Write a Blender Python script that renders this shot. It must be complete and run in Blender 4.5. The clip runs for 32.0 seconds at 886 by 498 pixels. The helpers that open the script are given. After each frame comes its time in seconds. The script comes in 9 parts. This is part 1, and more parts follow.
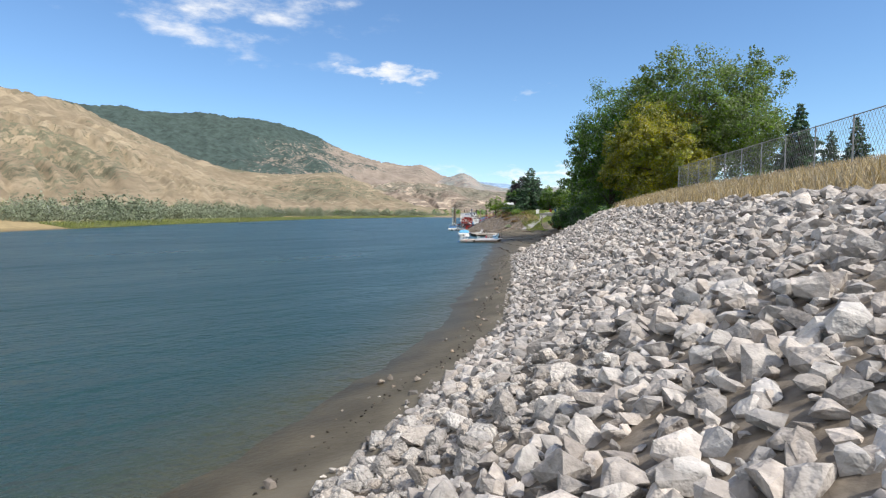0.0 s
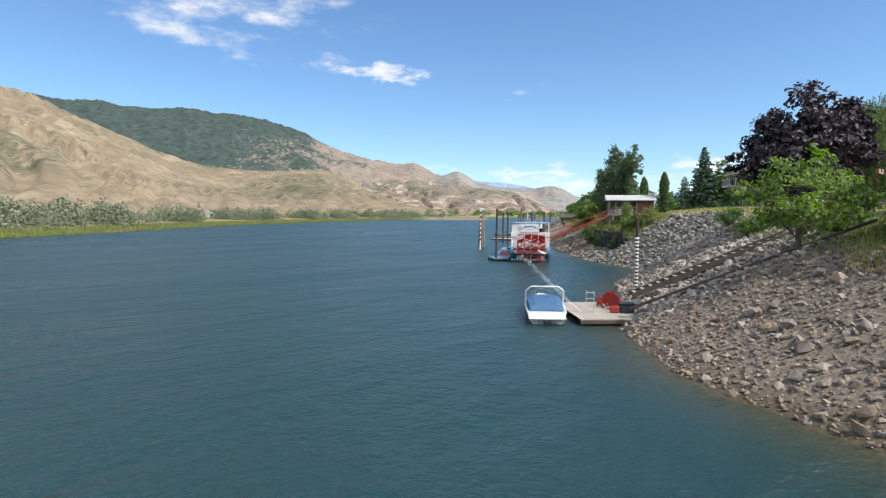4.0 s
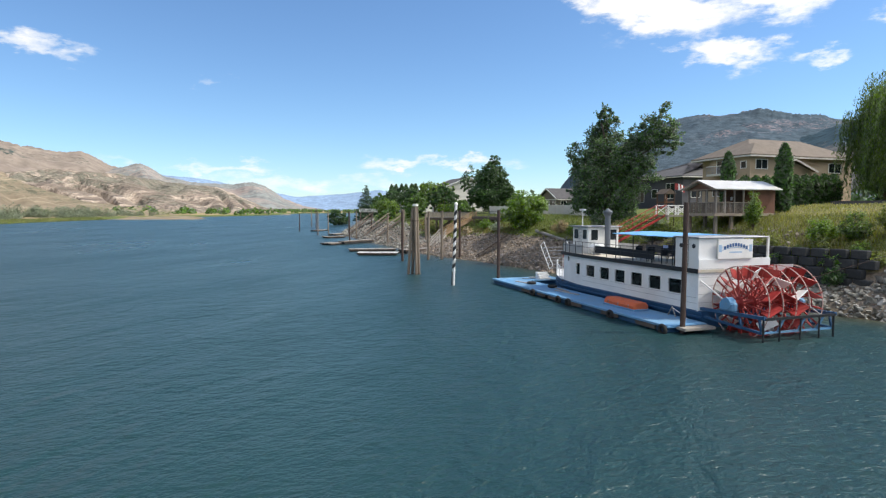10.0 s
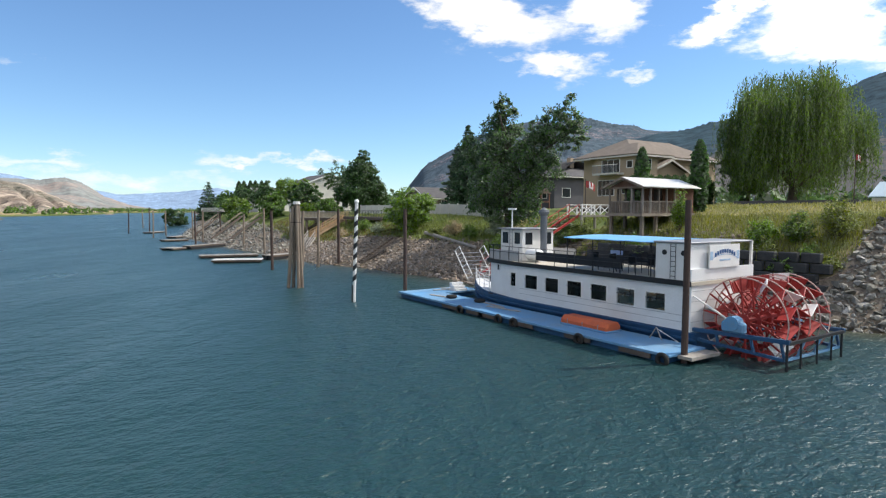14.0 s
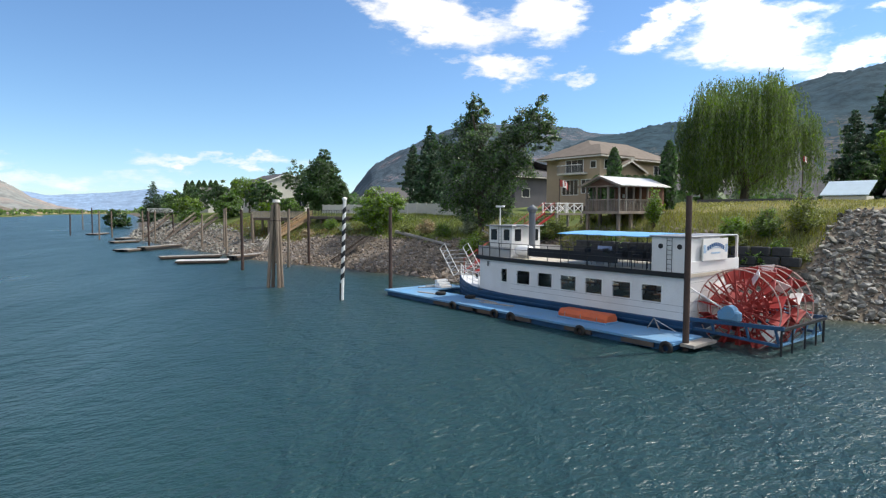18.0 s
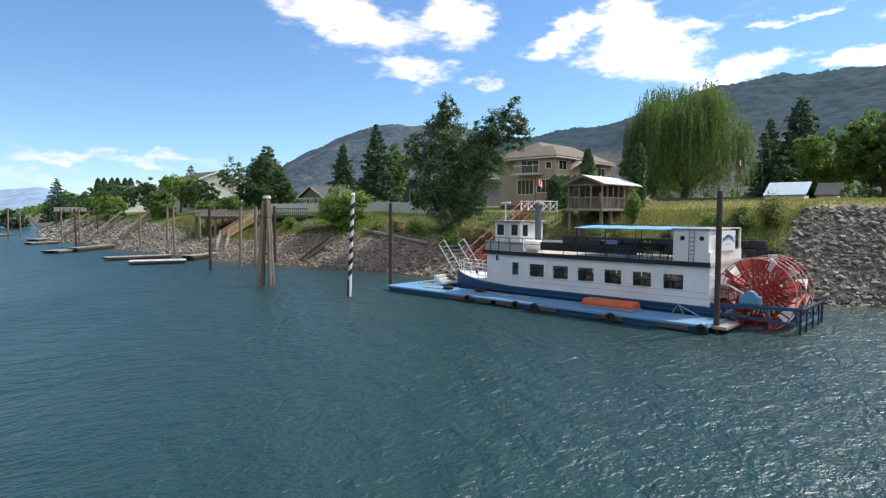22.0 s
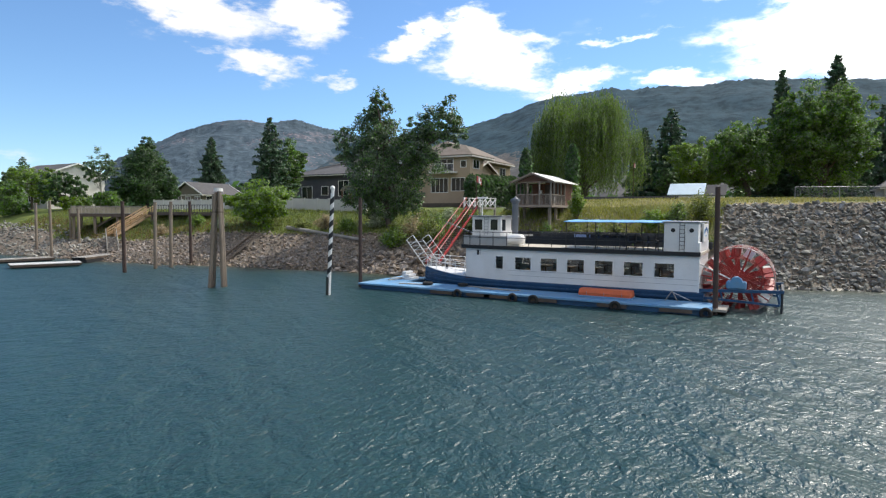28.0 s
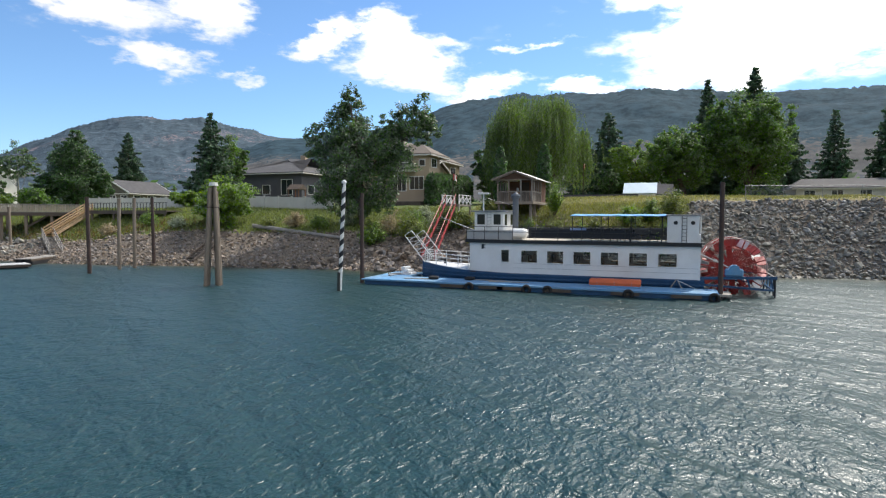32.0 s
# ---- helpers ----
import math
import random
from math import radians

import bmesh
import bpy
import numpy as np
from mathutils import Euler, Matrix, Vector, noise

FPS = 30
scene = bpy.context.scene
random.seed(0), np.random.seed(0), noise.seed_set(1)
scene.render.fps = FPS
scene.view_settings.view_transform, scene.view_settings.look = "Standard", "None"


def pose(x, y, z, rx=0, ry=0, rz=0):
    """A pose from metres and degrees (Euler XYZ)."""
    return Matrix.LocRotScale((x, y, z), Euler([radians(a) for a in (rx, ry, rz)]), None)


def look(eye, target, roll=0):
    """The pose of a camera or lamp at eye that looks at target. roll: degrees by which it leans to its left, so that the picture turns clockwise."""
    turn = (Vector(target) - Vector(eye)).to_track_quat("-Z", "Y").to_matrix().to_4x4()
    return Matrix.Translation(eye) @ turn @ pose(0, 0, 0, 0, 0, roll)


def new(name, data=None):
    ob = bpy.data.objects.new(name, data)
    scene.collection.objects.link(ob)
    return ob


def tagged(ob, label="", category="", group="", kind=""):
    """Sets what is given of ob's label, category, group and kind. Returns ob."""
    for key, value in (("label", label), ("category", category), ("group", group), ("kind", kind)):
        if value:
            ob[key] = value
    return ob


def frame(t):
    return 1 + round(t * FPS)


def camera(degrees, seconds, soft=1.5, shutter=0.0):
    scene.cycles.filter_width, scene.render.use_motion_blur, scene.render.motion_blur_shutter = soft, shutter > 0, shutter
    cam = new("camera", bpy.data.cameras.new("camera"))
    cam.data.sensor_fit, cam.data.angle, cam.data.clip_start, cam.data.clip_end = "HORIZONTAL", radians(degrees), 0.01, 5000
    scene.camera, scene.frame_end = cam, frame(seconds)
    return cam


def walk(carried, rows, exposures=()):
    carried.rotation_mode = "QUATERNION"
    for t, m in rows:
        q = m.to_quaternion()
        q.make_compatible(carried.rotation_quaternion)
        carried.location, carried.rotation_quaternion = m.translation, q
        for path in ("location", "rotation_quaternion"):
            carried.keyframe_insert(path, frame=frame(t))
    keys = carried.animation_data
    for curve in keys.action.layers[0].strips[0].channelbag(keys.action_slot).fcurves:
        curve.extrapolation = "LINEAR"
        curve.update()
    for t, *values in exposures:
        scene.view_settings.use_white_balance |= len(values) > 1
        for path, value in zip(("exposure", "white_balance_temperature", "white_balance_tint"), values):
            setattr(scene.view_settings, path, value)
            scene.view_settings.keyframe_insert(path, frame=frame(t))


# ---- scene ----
cam = camera(73.50, 32.0, soft=1.25)
# seconds, x, y, z, yaw, pitch, roll
PATH = [
    (0, 34.63, -203.50, 4.79, 10.79, -3.47, -0.27),
    (1, 27.75, -167.18, 4.49, 11.56, -3.49, -0.18),
    (2, 23.14, -129.66, 4.37, 12.35, -3.47, -0.23),
    (2.5, 20.40, -113.40, 4.75, 12.40, -3.45, -0.18),
    (3, 12.35, -99.59, 5.91, 13.33, -3.47, -0.27),
    (3.5, 7.31, -85.02, 5.96, 10.36, -3.62, -0.31),
    (4, 6.50, -75.23, 6.05, 10.08, -3.50, -0.24),
    (4.5, 1.63, -67.87, 6.01, 9.87, -3.40, -0.29),
    (6.5, -17.90, -31.95, 6.26, -5.73, -3.62, -0.03),
    (7, -18.33, -31.03, 6.25, -7.58, -3.65, 0.07),
    (8, -19.40, -29.14, 6.19, -11.32, -3.67, -0.01),
    (9, -20.27, -26.99, 6.24, -14.50, -3.75, -0.05),
    (10, -20.97, -24.33, 6.16, -18.55, -3.67, -0.08),
    (11, -21.38, -21.74, 6.17, -21.11, -3.64, -0.10),
    (12, -21.65, -19.02, 6.21, -25.14, -3.67, -0.16),
    (13, -21.63, -16.56, 6.12, -29.61, -3.62, -0.16),
    (14, -21.25, -14.51, 6.12, -33.23, -3.66, -0.19),
    (14.5, -21.15, -13.66, 6.14, -34.13, -3.66, -0.17),
    (16.5, -21.91, -13.03, 6.11, -37.00, -3.61, -0.13),
    (17, -22.52, -13.14, 6.02, -37.57, -3.58, -0.10),
    (18, -23.68, -13.23, 5.89, -38.31, -3.56, -0.09),
    (19, -24.82, -12.92, 5.80, -39.95, -3.55, -0.14),
    (20, -26.25, -11.90, 5.63, -40.68, -3.43, -0.13),
    (21, -27.72, -10.72, 5.56, -43.96, -3.45, -0.15),
    (22, -28.88, -9.53, 5.53, -46.75, -3.43, -0.17),
    (23, -29.62, -8.26, 5.55, -50.12, -3.49, -0.28),
    (24, -30.69, -7.08, 5.41, -52.21, -3.37, -0.22),
    (25, -31.18, -5.86, 5.34, -53.93, -3.34, -0.23),
    (25.5, -31.53, -5.37, 5.24, -55.14, -3.28, -0.25),
    (27.5, -32.97, -2.97, 5.04, -59.94, -3.19, -0.28),
    (28, -33.50, -2.58, 5.10, -60.75, -3.31, -0.31),
    (29, -34.29, -1.63, 4.96, -62.50, -3.15, -0.27),
    (30, -35.14, -0.12, 4.88, -64.05, -3.12, -0.24),
    (31, -35.90, 1.06, 4.75, -65.06, -3.11, -0.20),
    (32, -36.62, 2.70, 4.62, -69.01, -3.11, -0.18),
]
walk(cam, [(t, pose(x, y, z, 90 + pitch, roll, yaw)) for t, x, y, z, yaw, pitch, roll in PATH])

# ---------------------------------------------------------------- light
SUN_BEARING, SUN_HEIGHT = 110.0, 51.0
world = bpy.data.worlds.new("sky")
scene.world = world
world.use_nodes = True
wt = world.node_tree
wt.nodes.clear()


def wn(kind, **kw):
    n = wt.nodes.new(kind)
    for k, v in kw.items():
        n.inputs[int(k[1:])].default_value = v
    return n


def wmath(op, a, b=0.0):
    n = wt.nodes.new("ShaderNodeMath")
    n.operation = op
    for i, v in enumerate((a, b)):
        if isinstance(v, (int, float)):
            n.inputs[i].default_value = v
        else:
            wt.links.new(v, n.inputs[i])
    return n.outputs[0]


sky = wt.nodes.new("ShaderNodeTexSky")
sky.sky_type = "NISHITA"
sky.sun_disc = False
sky.sun_elevation = radians(SUN_HEIGHT)
sky.sun_rotation = radians(SUN_BEARING)
sky.altitude = 400
sky.air_density, sky.dust_density, sky.ozone_density = 1.0, 0.15, 3.5
tc = wt.nodes.new("ShaderNodeTexCoord")
sep = wt.nodes.new("ShaderNodeSeparateXYZ")
wt.links.new(tc.outputs["Generated"], sep.inputs[0])
azim = wmath("MULTIPLY", wmath("ARCTAN2", sep.outputs[0], sep.outputs[1]), 57.2958)
elev = wmath("MULTIPLY", wmath("ARCSINE", sep.outputs[2]), 57.2958)
comb = wt.nodes.new("ShaderNodeCombineXYZ")
wt.links.new(azim, comb.inputs[0])
wt.links.new(wmath("MULTIPLY", elev, 2.4), comb.inputs[1])
puff = wt.nodes.new("ShaderNodeTexNoise")
puff.inputs["Scale"].default_value = 0.16
puff.inputs["Detail"].default_value = 7
puff.inputs["Roughness"].default_value = 0.58
wt.links.new(comb.outputs[0], puff.inputs["Vector"])
wob = wmath("MULTIPLY", wmath("SUBTRACT", puff.outputs[0], 0.5), 1.0)
fray = wt.nodes.new("ShaderNodeTexNoise")
fray.inputs["Scale"].default_value = 0.30
fray.inputs["Detail"].default_value = 5
fray.inputs["Roughness"].default_value = 0.6
wt.links.new(comb.outputs[0], fray.inputs["Vector"])
fsep = wt.nodes.new("ShaderNodeSeparateColor")
wt.links.new(fray.outputs["Color"], fsep.inputs[0])
azim = wmath("ADD", azim, wmath("MULTIPLY", wmath("SUBTRACT", fsep.outputs[0], 0.5), 9.0))
elev = wmath("ADD", elev, wmath("MULTIPLY", wmath("SUBTRACT", fsep.outputs[1], 0.5), 4.2))
# bearing, height, half width, half height, slope, strength of each cloud
CLOUDS = [(-31, 18.6, 13, 2.4, -0.06, 0.52), (-33, 15.2, 13, 1.9, -0.12, 0.40), (-16.0, 12.9, 5, 0.9, -0.06, 0.66), (-24, 14.5, 9, 2.2, -0.2, 0.36), (-2.8, 11.4, 2.2, 0.6, -0.05, 0.40),
          (37, 18.0, 6.5, 2.3, -0.26, 1.2), (48, 18.2, 4.0, 2.4, -0.2, 1.1), (44, 13.7, 4.2, 1.4, -0.15, 1.0), (50.5, 12.3, 2.2, 0.6, 0, 0.6),
          (58.3, 16.1, 3.4, 1.2, 0.28, 1.1), (65.5, 14.2, 5.0, 2.5, -0.12, 1.3), (63.5, 17.2, 3.0, 1.6, 0.2, 1.0), (77, 15.5, 4.2, 0.7, 0.14, 0.8),
          (74, 12.2, 4.2, 1.1, 0.2, 0.95), (82, 11.9, 3.6, 0.9, 0.1, 0.9), (98, 15.5, 11, 4.0, 0.1, 1.4), (92, 18.6, 7, 1.8, 0, 0.9), (112, 27, 22, 9, 0.05, 1.6), (122, 20, 20, 8, 0, 1.5), (104, 38, 18, 8, 0, 1.3), (118, 48, 24, 9, 0, 1.3),
          (-48, 31, 34, 6, 0, 0.5), (-4, 4.0, 9, 0.7, 0, 0.62), (18, 4.5, 7, 0.6, 0, 0.66), (3, 2.6, 26, 1.1, 0, 0.5), (155, 28, 26, 12, 0, 1.3), (-105, 24, 26, 13, 0, 1.5), (-150, 32, 34, 16, 0, 1.5), (-100, 52, 50, 14, 0, 1.3), (172, 50, 40, 14, 0, 1.3)]
total = None
for b, e, w, h, slope, power in CLOUDS:
    du = wmath("SUBTRACT", azim, b)
    dv = wmath("SUBTRACT", wmath("SUBTRACT", elev, e), wmath("MULTIPLY", du, slope))
    q = wmath("ADD", wmath("POWER", wmath("ABSOLUTE", wmath("DIVIDE", du, w)), 2.0), wmath("POWER", wmath("ABSOLUTE", wmath("DIVIDE", dv, h)), 2.0))
    one = wmath("MULTIPLY", wmath("EXPONENT", wmath("MULTIPLY", q, -0.9)), power)
    total = one if total is None else wmath("MAXIMUM", total, one)
ramp = wt.nodes.new("ShaderNodeMapRange")
ramp.interpolation_type = "SMOOTHSTEP"
ramp.inputs[1].default_value, ramp.inputs[2].default_value = 0.24, 0.86
wt.links.new(wmath("ADD", total, wmath("MULTIPLY", wob, 1.7)), ramp.inputs[0])
gate = wmath("MULTIPLY", ramp.outputs[0], wmath("MINIMUM", wmath("MULTIPLY", total, 3.0), 1.0))
haze = wt.nodes.new("ShaderNodeMixRGB")
# clouds shine brighter the nearer they stand to the sun
toward = wt.nodes.new("ShaderNodeVectorMath")
toward.operation = "DOT_PRODUCT"
toward.inputs[1].default_value = (math.sin(radians(SUN_BEARING)) * math.cos(radians(SUN_HEIGHT)), math.cos(radians(SUN_BEARING)) * math.cos(radians(SUN_HEIGHT)), math.sin(radians(SUN_HEIGHT)))
wt.links.new(tc.outputs["Generated"], toward.inputs[0])
glow = wmath("POWER", wmath("MAXIMUM", toward.outputs["Value"], 0.0), 6.0)
shine = wmath("ADD", wmath("MULTIPLY", glow, 28.0), 7.2)
white = wt.nodes.new("ShaderNodeCombineXYZ")
for k in range(3):
    wt.links.new(shine, white.inputs[k])
wt.links.new(white.outputs[0], haze.inputs[2])
wt.links.new(gate, haze.inputs[0])
tint = wt.nodes.new("ShaderNodeMixRGB")
tint.blend_type = "MULTIPLY"
tint.inputs[0].default_value = 1.0
tint.inputs[2].default_value = (0.84, 1.0, 1.12, 1)
wt.links.new(sky.outputs[0], tint.inputs[1])
wt.links.new(tint.outputs[0], haze.inputs[1])
bg = wt.nodes.new("ShaderNodeBackground")
bg.inputs["Strength"].default_value = 0.15
wt.links.new(haze.outputs[0], bg.inputs[0])
wout = wt.nodes.new("ShaderNodeOutputWorld")
wt.links.new(bg.outputs[0], wout.inputs[0])

sun = new("sun", bpy.data.lights.new("sun", "SUN"))
sun.data.energy, sun.data.angle, sun.data.color = 4.5, radians(0.55), (1.0, 0.94, 0.84)
sa, sh = radians(SUN_BEARING), radians(SUN_HEIGHT)
sun.matrix_world = look((math.sin(sa) * math.cos(sh) * 100, math.cos(sa) * math.cos(sh) * 100, math.sin(sh) * 100), (0, 0, 0))
scene.view_settings.exposure = 0.0

# ---------------------------------------------------------------- materials


def mat(name, c1, c2=None, scale=3.0, rough=0.7, bump=0.2, fine=25.0, metal=0.0, island=0.0, obj=0.0, stretch=(1, 1, 1), spec=0.4, contrast=1.0, bscale=None, through_light=0.0):
    """A surface of two tones mixed by coarse and fine noise, with relief."""
    m = bpy.data.materials.new(name)
    m.use_nodes = True
    t = m.node_tree
    n, l = t.nodes, t.links
    p = n["Principled BSDF"]
    p.inputs["Roughness"].default_value = rough
    p.inputs["Metallic"].default_value = metal
    p.inputs["Specular IOR Level"].default_value = spec
    c2 = c2 or tuple(v * 0.7 for v in c1)
    co = n.new("ShaderNodeTexCoord")
    mp = n.new("ShaderNodeMapping")
    mp.inputs["Scale"].default_value = stretch
    l.new(co.outputs["Object"], mp.inputs[0])
    big, small = n.new("ShaderNodeTexNoise"), n.new("ShaderNodeTexNoise")
    for tex, s, d in ((big, scale, 4), (small, fine, 3)):
        tex.inputs["Scale"].default_value = s
        tex.inputs["Detail"].default_value = d
        l.new(mp.outputs[0], tex.inputs["Vector"])
    mix = n.new("ShaderNodeMath")
    mix.operation = "MULTIPLY_ADD"
    mix.inputs[1].default_value = 0.6
    sm = n.new("ShaderNodeMath")
    sm.operation = "MULTIPLY"
    sm.inputs[1].default_value = 0.4
    l.new(small.outputs[0], sm.inputs[0])
    l.new(big.outputs[0], mix.inputs[0])
    l.new(sm.outputs[0], mix.inputs[2])
    rg = n.new("ShaderNodeMapRange")
    rg.inputs[1].default_value, rg.inputs[2].default_value = 0.5 - 0.16 / contrast, 0.5 + 0.16 / contrast
    l.new(mix.outputs[0], rg.inputs[0])
    col = n.new("ShaderNodeMixRGB")
    col.inputs[1].default_value, col.inputs[2].default_value = (*c1, 1), (*c2, 1)
    l.new(rg.outputs[0], col.inputs[0])
    out = col.outputs[0]
    if island or obj:
        src = n.new("ShaderNodeNewGeometry").outputs["Random Per Island"] if island else n.new("ShaderNodeObjectInfo").outputs["Random"]
        amt = island or obj
        r2 = n.new("ShaderNodeMapRange")
        r2.inputs[3].default_value, r2.inputs[4].default_value = 1 - amt, 1 + amt
        l.new(src, r2.inputs[0])
        hsv = n.new("ShaderNodeHueSaturation")
        l.new(out, hsv.inputs["Color"])
        l.new(r2.outputs[0], hsv.inputs["Value"])
        fr_ = n.new("ShaderNodeMath")
        fr_.operation = "MULTIPLY"
        fr_.inputs[1].default_value = 7.31
        l.new(src, fr_.inputs[0])
        fq_ = n.new("ShaderNodeMath")
        fq_.operation = "FRACT"
        l.new(fr_.outputs[0], fq_.inputs[0])
        rs_ = n.new("ShaderNodeMapRange")
        rs_.inputs[3].default_value, rs_.inputs[4].default_value = 1 - 1.2 * amt, 1 + 1.2 * amt
        l.new(fq_.outputs[0], rs_.inputs[0])
        l.new(rs_.outputs[0], hsv.inputs["Saturation"])
        out = hsv.outputs[0]
    l.new(out, p.inputs["Base Color"])
    if bump:
        bp = n.new("ShaderNodeBump")
        bp.inputs["Strength"].default_value = min(1.0, bump)
        bp.inputs["Distance"].default_value = bscale or 0.02
        l.new(small.outputs[0], bp.inputs["Height"])
        l.new(bp.outputs[0], p.inputs["Normal"])
    if through_light:
        tr = n.new("ShaderNodeBsdfTranslucent")
        l.new(out, tr.inputs[0])
        ms = n.new("ShaderNodeMixShader")
        ms.inputs[0].default_value = through_light
        l.new(p.outputs[0], ms.inputs[1])
        l.new(tr.outputs[0], ms.inputs[2])
        l.new(ms.outputs[0], n["Material Output"].inputs[0])
    return m


def plain(name, c, rough=0.5, metal=0.0, wear=0.85):
    return mat(name, c, tuple(v * wear for v in c), scale=1.6, rough=rough, bump=0.08, fine=30, metal=metal)


M_ROCK = mat("riprap_stone", (0.50, 0.455, 0.42), (0.23, 0.21, 0.195), scale=1.3, rough=0.9, bump=0.9, fine=9, island=0.32, bscale=0.07)
M_ROCKP = mat("riprap_boulder", (0.53, 0.48, 0.435), (0.28, 0.255, 0.235), scale=1.3, rough=0.9, bump=0.9, fine=9, obj=0.3, bscale=0.09)
M_ROCKD = mat("dark_riprap", (0.292, 0.284, 0.254), (0.122, 0.118, 0.105), scale=2.2, rough=0.9, bump=0.6, fine=18, island=0.45, bscale=0.03)
M_ROCKB = mat("brown_bank_stone", (0.285, 0.24, 0.20), (0.145, 0.12, 0.10), scale=2.2, rough=0.9, bump=0.6, fine=18, island=0.4, bscale=0.03)
M_LEAF = mat("leaf_green", (0.168, 0.276, 0.074), (0.094, 0.168, 0.047), scale=0.35, rough=0.55, bump=0, fine=4, island=0.45, through_light=0.50)
M_LEAFD = mat("leaf_dark_green", (0.105, 0.182, 0.070), (0.056, 0.105, 0.042), scale=0.35, rough=0.55, bump=0, fine=4, island=0.45, through_light=0.45)
M_LEAFY = mat("leaf_yellow_green", (0.451, 0.395, 0.063), (0.169, 0.241, 0.051), scale=0.22, rough=0.55, bump=0, fine=2, island=0.35, through_light=0.50)
M_LEAFL = mat("leaf_light_green", (0.233, 0.340, 0.070), (0.137, 0.233, 0.055), scale=0.4, rough=0.55, bump=0, fine=4, island=0.4, through_light=0.50)
M_WILLOW = mat("leaf_willow", (0.20, 0.28, 0.085), (0.10, 0.16, 0.05), scale=0.3, rough=0.55, bump=0, fine=3, island=0.4, through_light=0.50)
M_LEAFP = mat("leaf_purple", (0.060, 0.044, 0.054), (0.033, 0.027, 0.033), scale=0.4, rough=0.5, bump=0, fine=4, island=0.5, through_light=0.20)
M_NEEDLE = mat("needle_green", (0.101, 0.172, 0.094), (0.055, 0.101, 0.058), scale=0.4, rough=0.6, bump=0, fine=4, island=0.45, through_light=0.30)
M_POPLAR = mat("leaf_poplar", (0.144, 0.214, 0.094), (0.086, 0.144, 0.065), scale=0.3, rough=0.4, bump=0, fine=4, island=0.6, through_light=0.45, spec=0.6)
M_OLIVE = mat("leaf_silver_green", (0.36, 0.40, 0.28), (0.25, 0.30, 0.18), scale=0.05, rough=0.7, bump=0, fine=0.6, island=0.35, through_light=0.30)
M_STRAW = mat("dry_grass_blades", (0.47, 0.385, 0.24), (0.33, 0.265, 0.16), scale=0.4, rough=0.8, bump=0, fine=5, island=0.3, through_light=0.30)
M_BLADE = mat("grass_blades", (0.240, 0.264, 0.072), (0.132, 0.180, 0.048), scale=0.4, rough=0.7, bump=0, fine=5, island=0.35, through_light=0.30)
M_RUSTY = mat("rust_weeds", (0.21, 0.105, 0.05), (0.13, 0.11, 0.045), scale=0.4, rough=0.8, bump=0, fine=5, island=0.35, through_light=0.15)
M_BARK = mat("bark", (0.13, 0.10, 0.08), (0.06, 0.05, 0.04), scale=3, rough=0.9, bump=0.7, fine=14, stretch=(1, 1, 0.25), bscale=0.03)
M_WHITE = mat("white_paint", (0.78, 0.78, 0.77), (0.66, 0.66, 0.65), scale=1.2, rough=0.5, bump=0.1, fine=20)
M_WHITEW = mat("weathered_white_paint", (0.76, 0.77, 0.78), (0.60, 0.60, 0.60), scale=0.8, rough=0.55, bump=0.15, fine=22, contrast=0.8)
M_BLUE = mat("blue_hull_paint", (0.022, 0.085, 0.19), (0.015, 0.055, 0.125), scale=1.5, rough=0.5, bump=0.15, fine=20)
M_BLUEL = mat("blue_deck_paint", (0.09, 0.29, 0.54), (0.17, 0.26, 0.35), scale=0.7, rough=0.75, bump=0.25, fine=12, contrast=0.8)
M_CANOPY = mat("pale_blue_canvas", (0.22, 0.50, 0.80), (0.18, 0.44, 0.74), scale=0.6, rough=0.7, bump=0.05, fine=15, through_light=0.25)
M_RED = mat("red_paint", (0.36, 0.03, 0.028), (0.24, 0.035, 0.03), scale=2, rough=0.5, bump=0.15, fine=20)
M_BLACK = plain("black_paint", (0.018, 0.02, 0.024), 0.5)
M_DARK = plain("dark_screen", (0.022, 0.027, 0.036), 0.8)
M_GREY = plain("grey_metal", (0.30, 0.31, 0.33), 0.5, 0.4)
M_STACK = plain("dark_grey_stack_paint", (0.12, 0.135, 0.16), 0.55)
M_RUST = mat("rusty_steel", (0.085, 0.055, 0.045), (0.045, 0.032, 0.03), scale=2.5, rough=0.85, bump=0.4, fine=18, stretch=(1, 1, 0.3))
M_PILE = mat("weathered_pile_wood", (0.27, 0.22, 0.17), (0.13, 0.10, 0.08), scale=2.5, rough=0.9, bump=0.6, fine=16, stretch=(1, 1, 0.12), bscale=0.03)
M_WOODG = mat("grey_weathered_wood", (0.34, 0.32, 0.29), (0.22, 0.20, 0.18), scale=1.4, rough=0.85, bump=0.35, fine=14, obj=0.16)
M_WOODT = mat("tan_wood", (0.38, 0.25, 0.13), (0.26, 0.17, 0.09), scale=1.4, rough=0.75, bump=0.3, fine=14, obj=0.12)
M_WOODD = mat("dark_wood", (0.11, 0.085, 0.068), (0.06, 0.048, 0.04), scale=1.4, rough=0.85, bump=0.35, fine=14, obj=0.15)
M_WOODB = mat("brown_stained_wood", (0.17, 0.085, 0.055), (0.11, 0.06, 0.04), scale=1.4, rough=0.75, bump=0.3, fine=14, obj=0.15)
M_ORANGE = mat("orange_canvas", (0.62, 0.13, 0.045), (0.48, 0.11, 0.05), scale=1.5, rough=0.7, bump=0.2, fine=15)
M_RUBBER = plain("black_rubber", (0.02, 0.02, 0.02), 0.85)
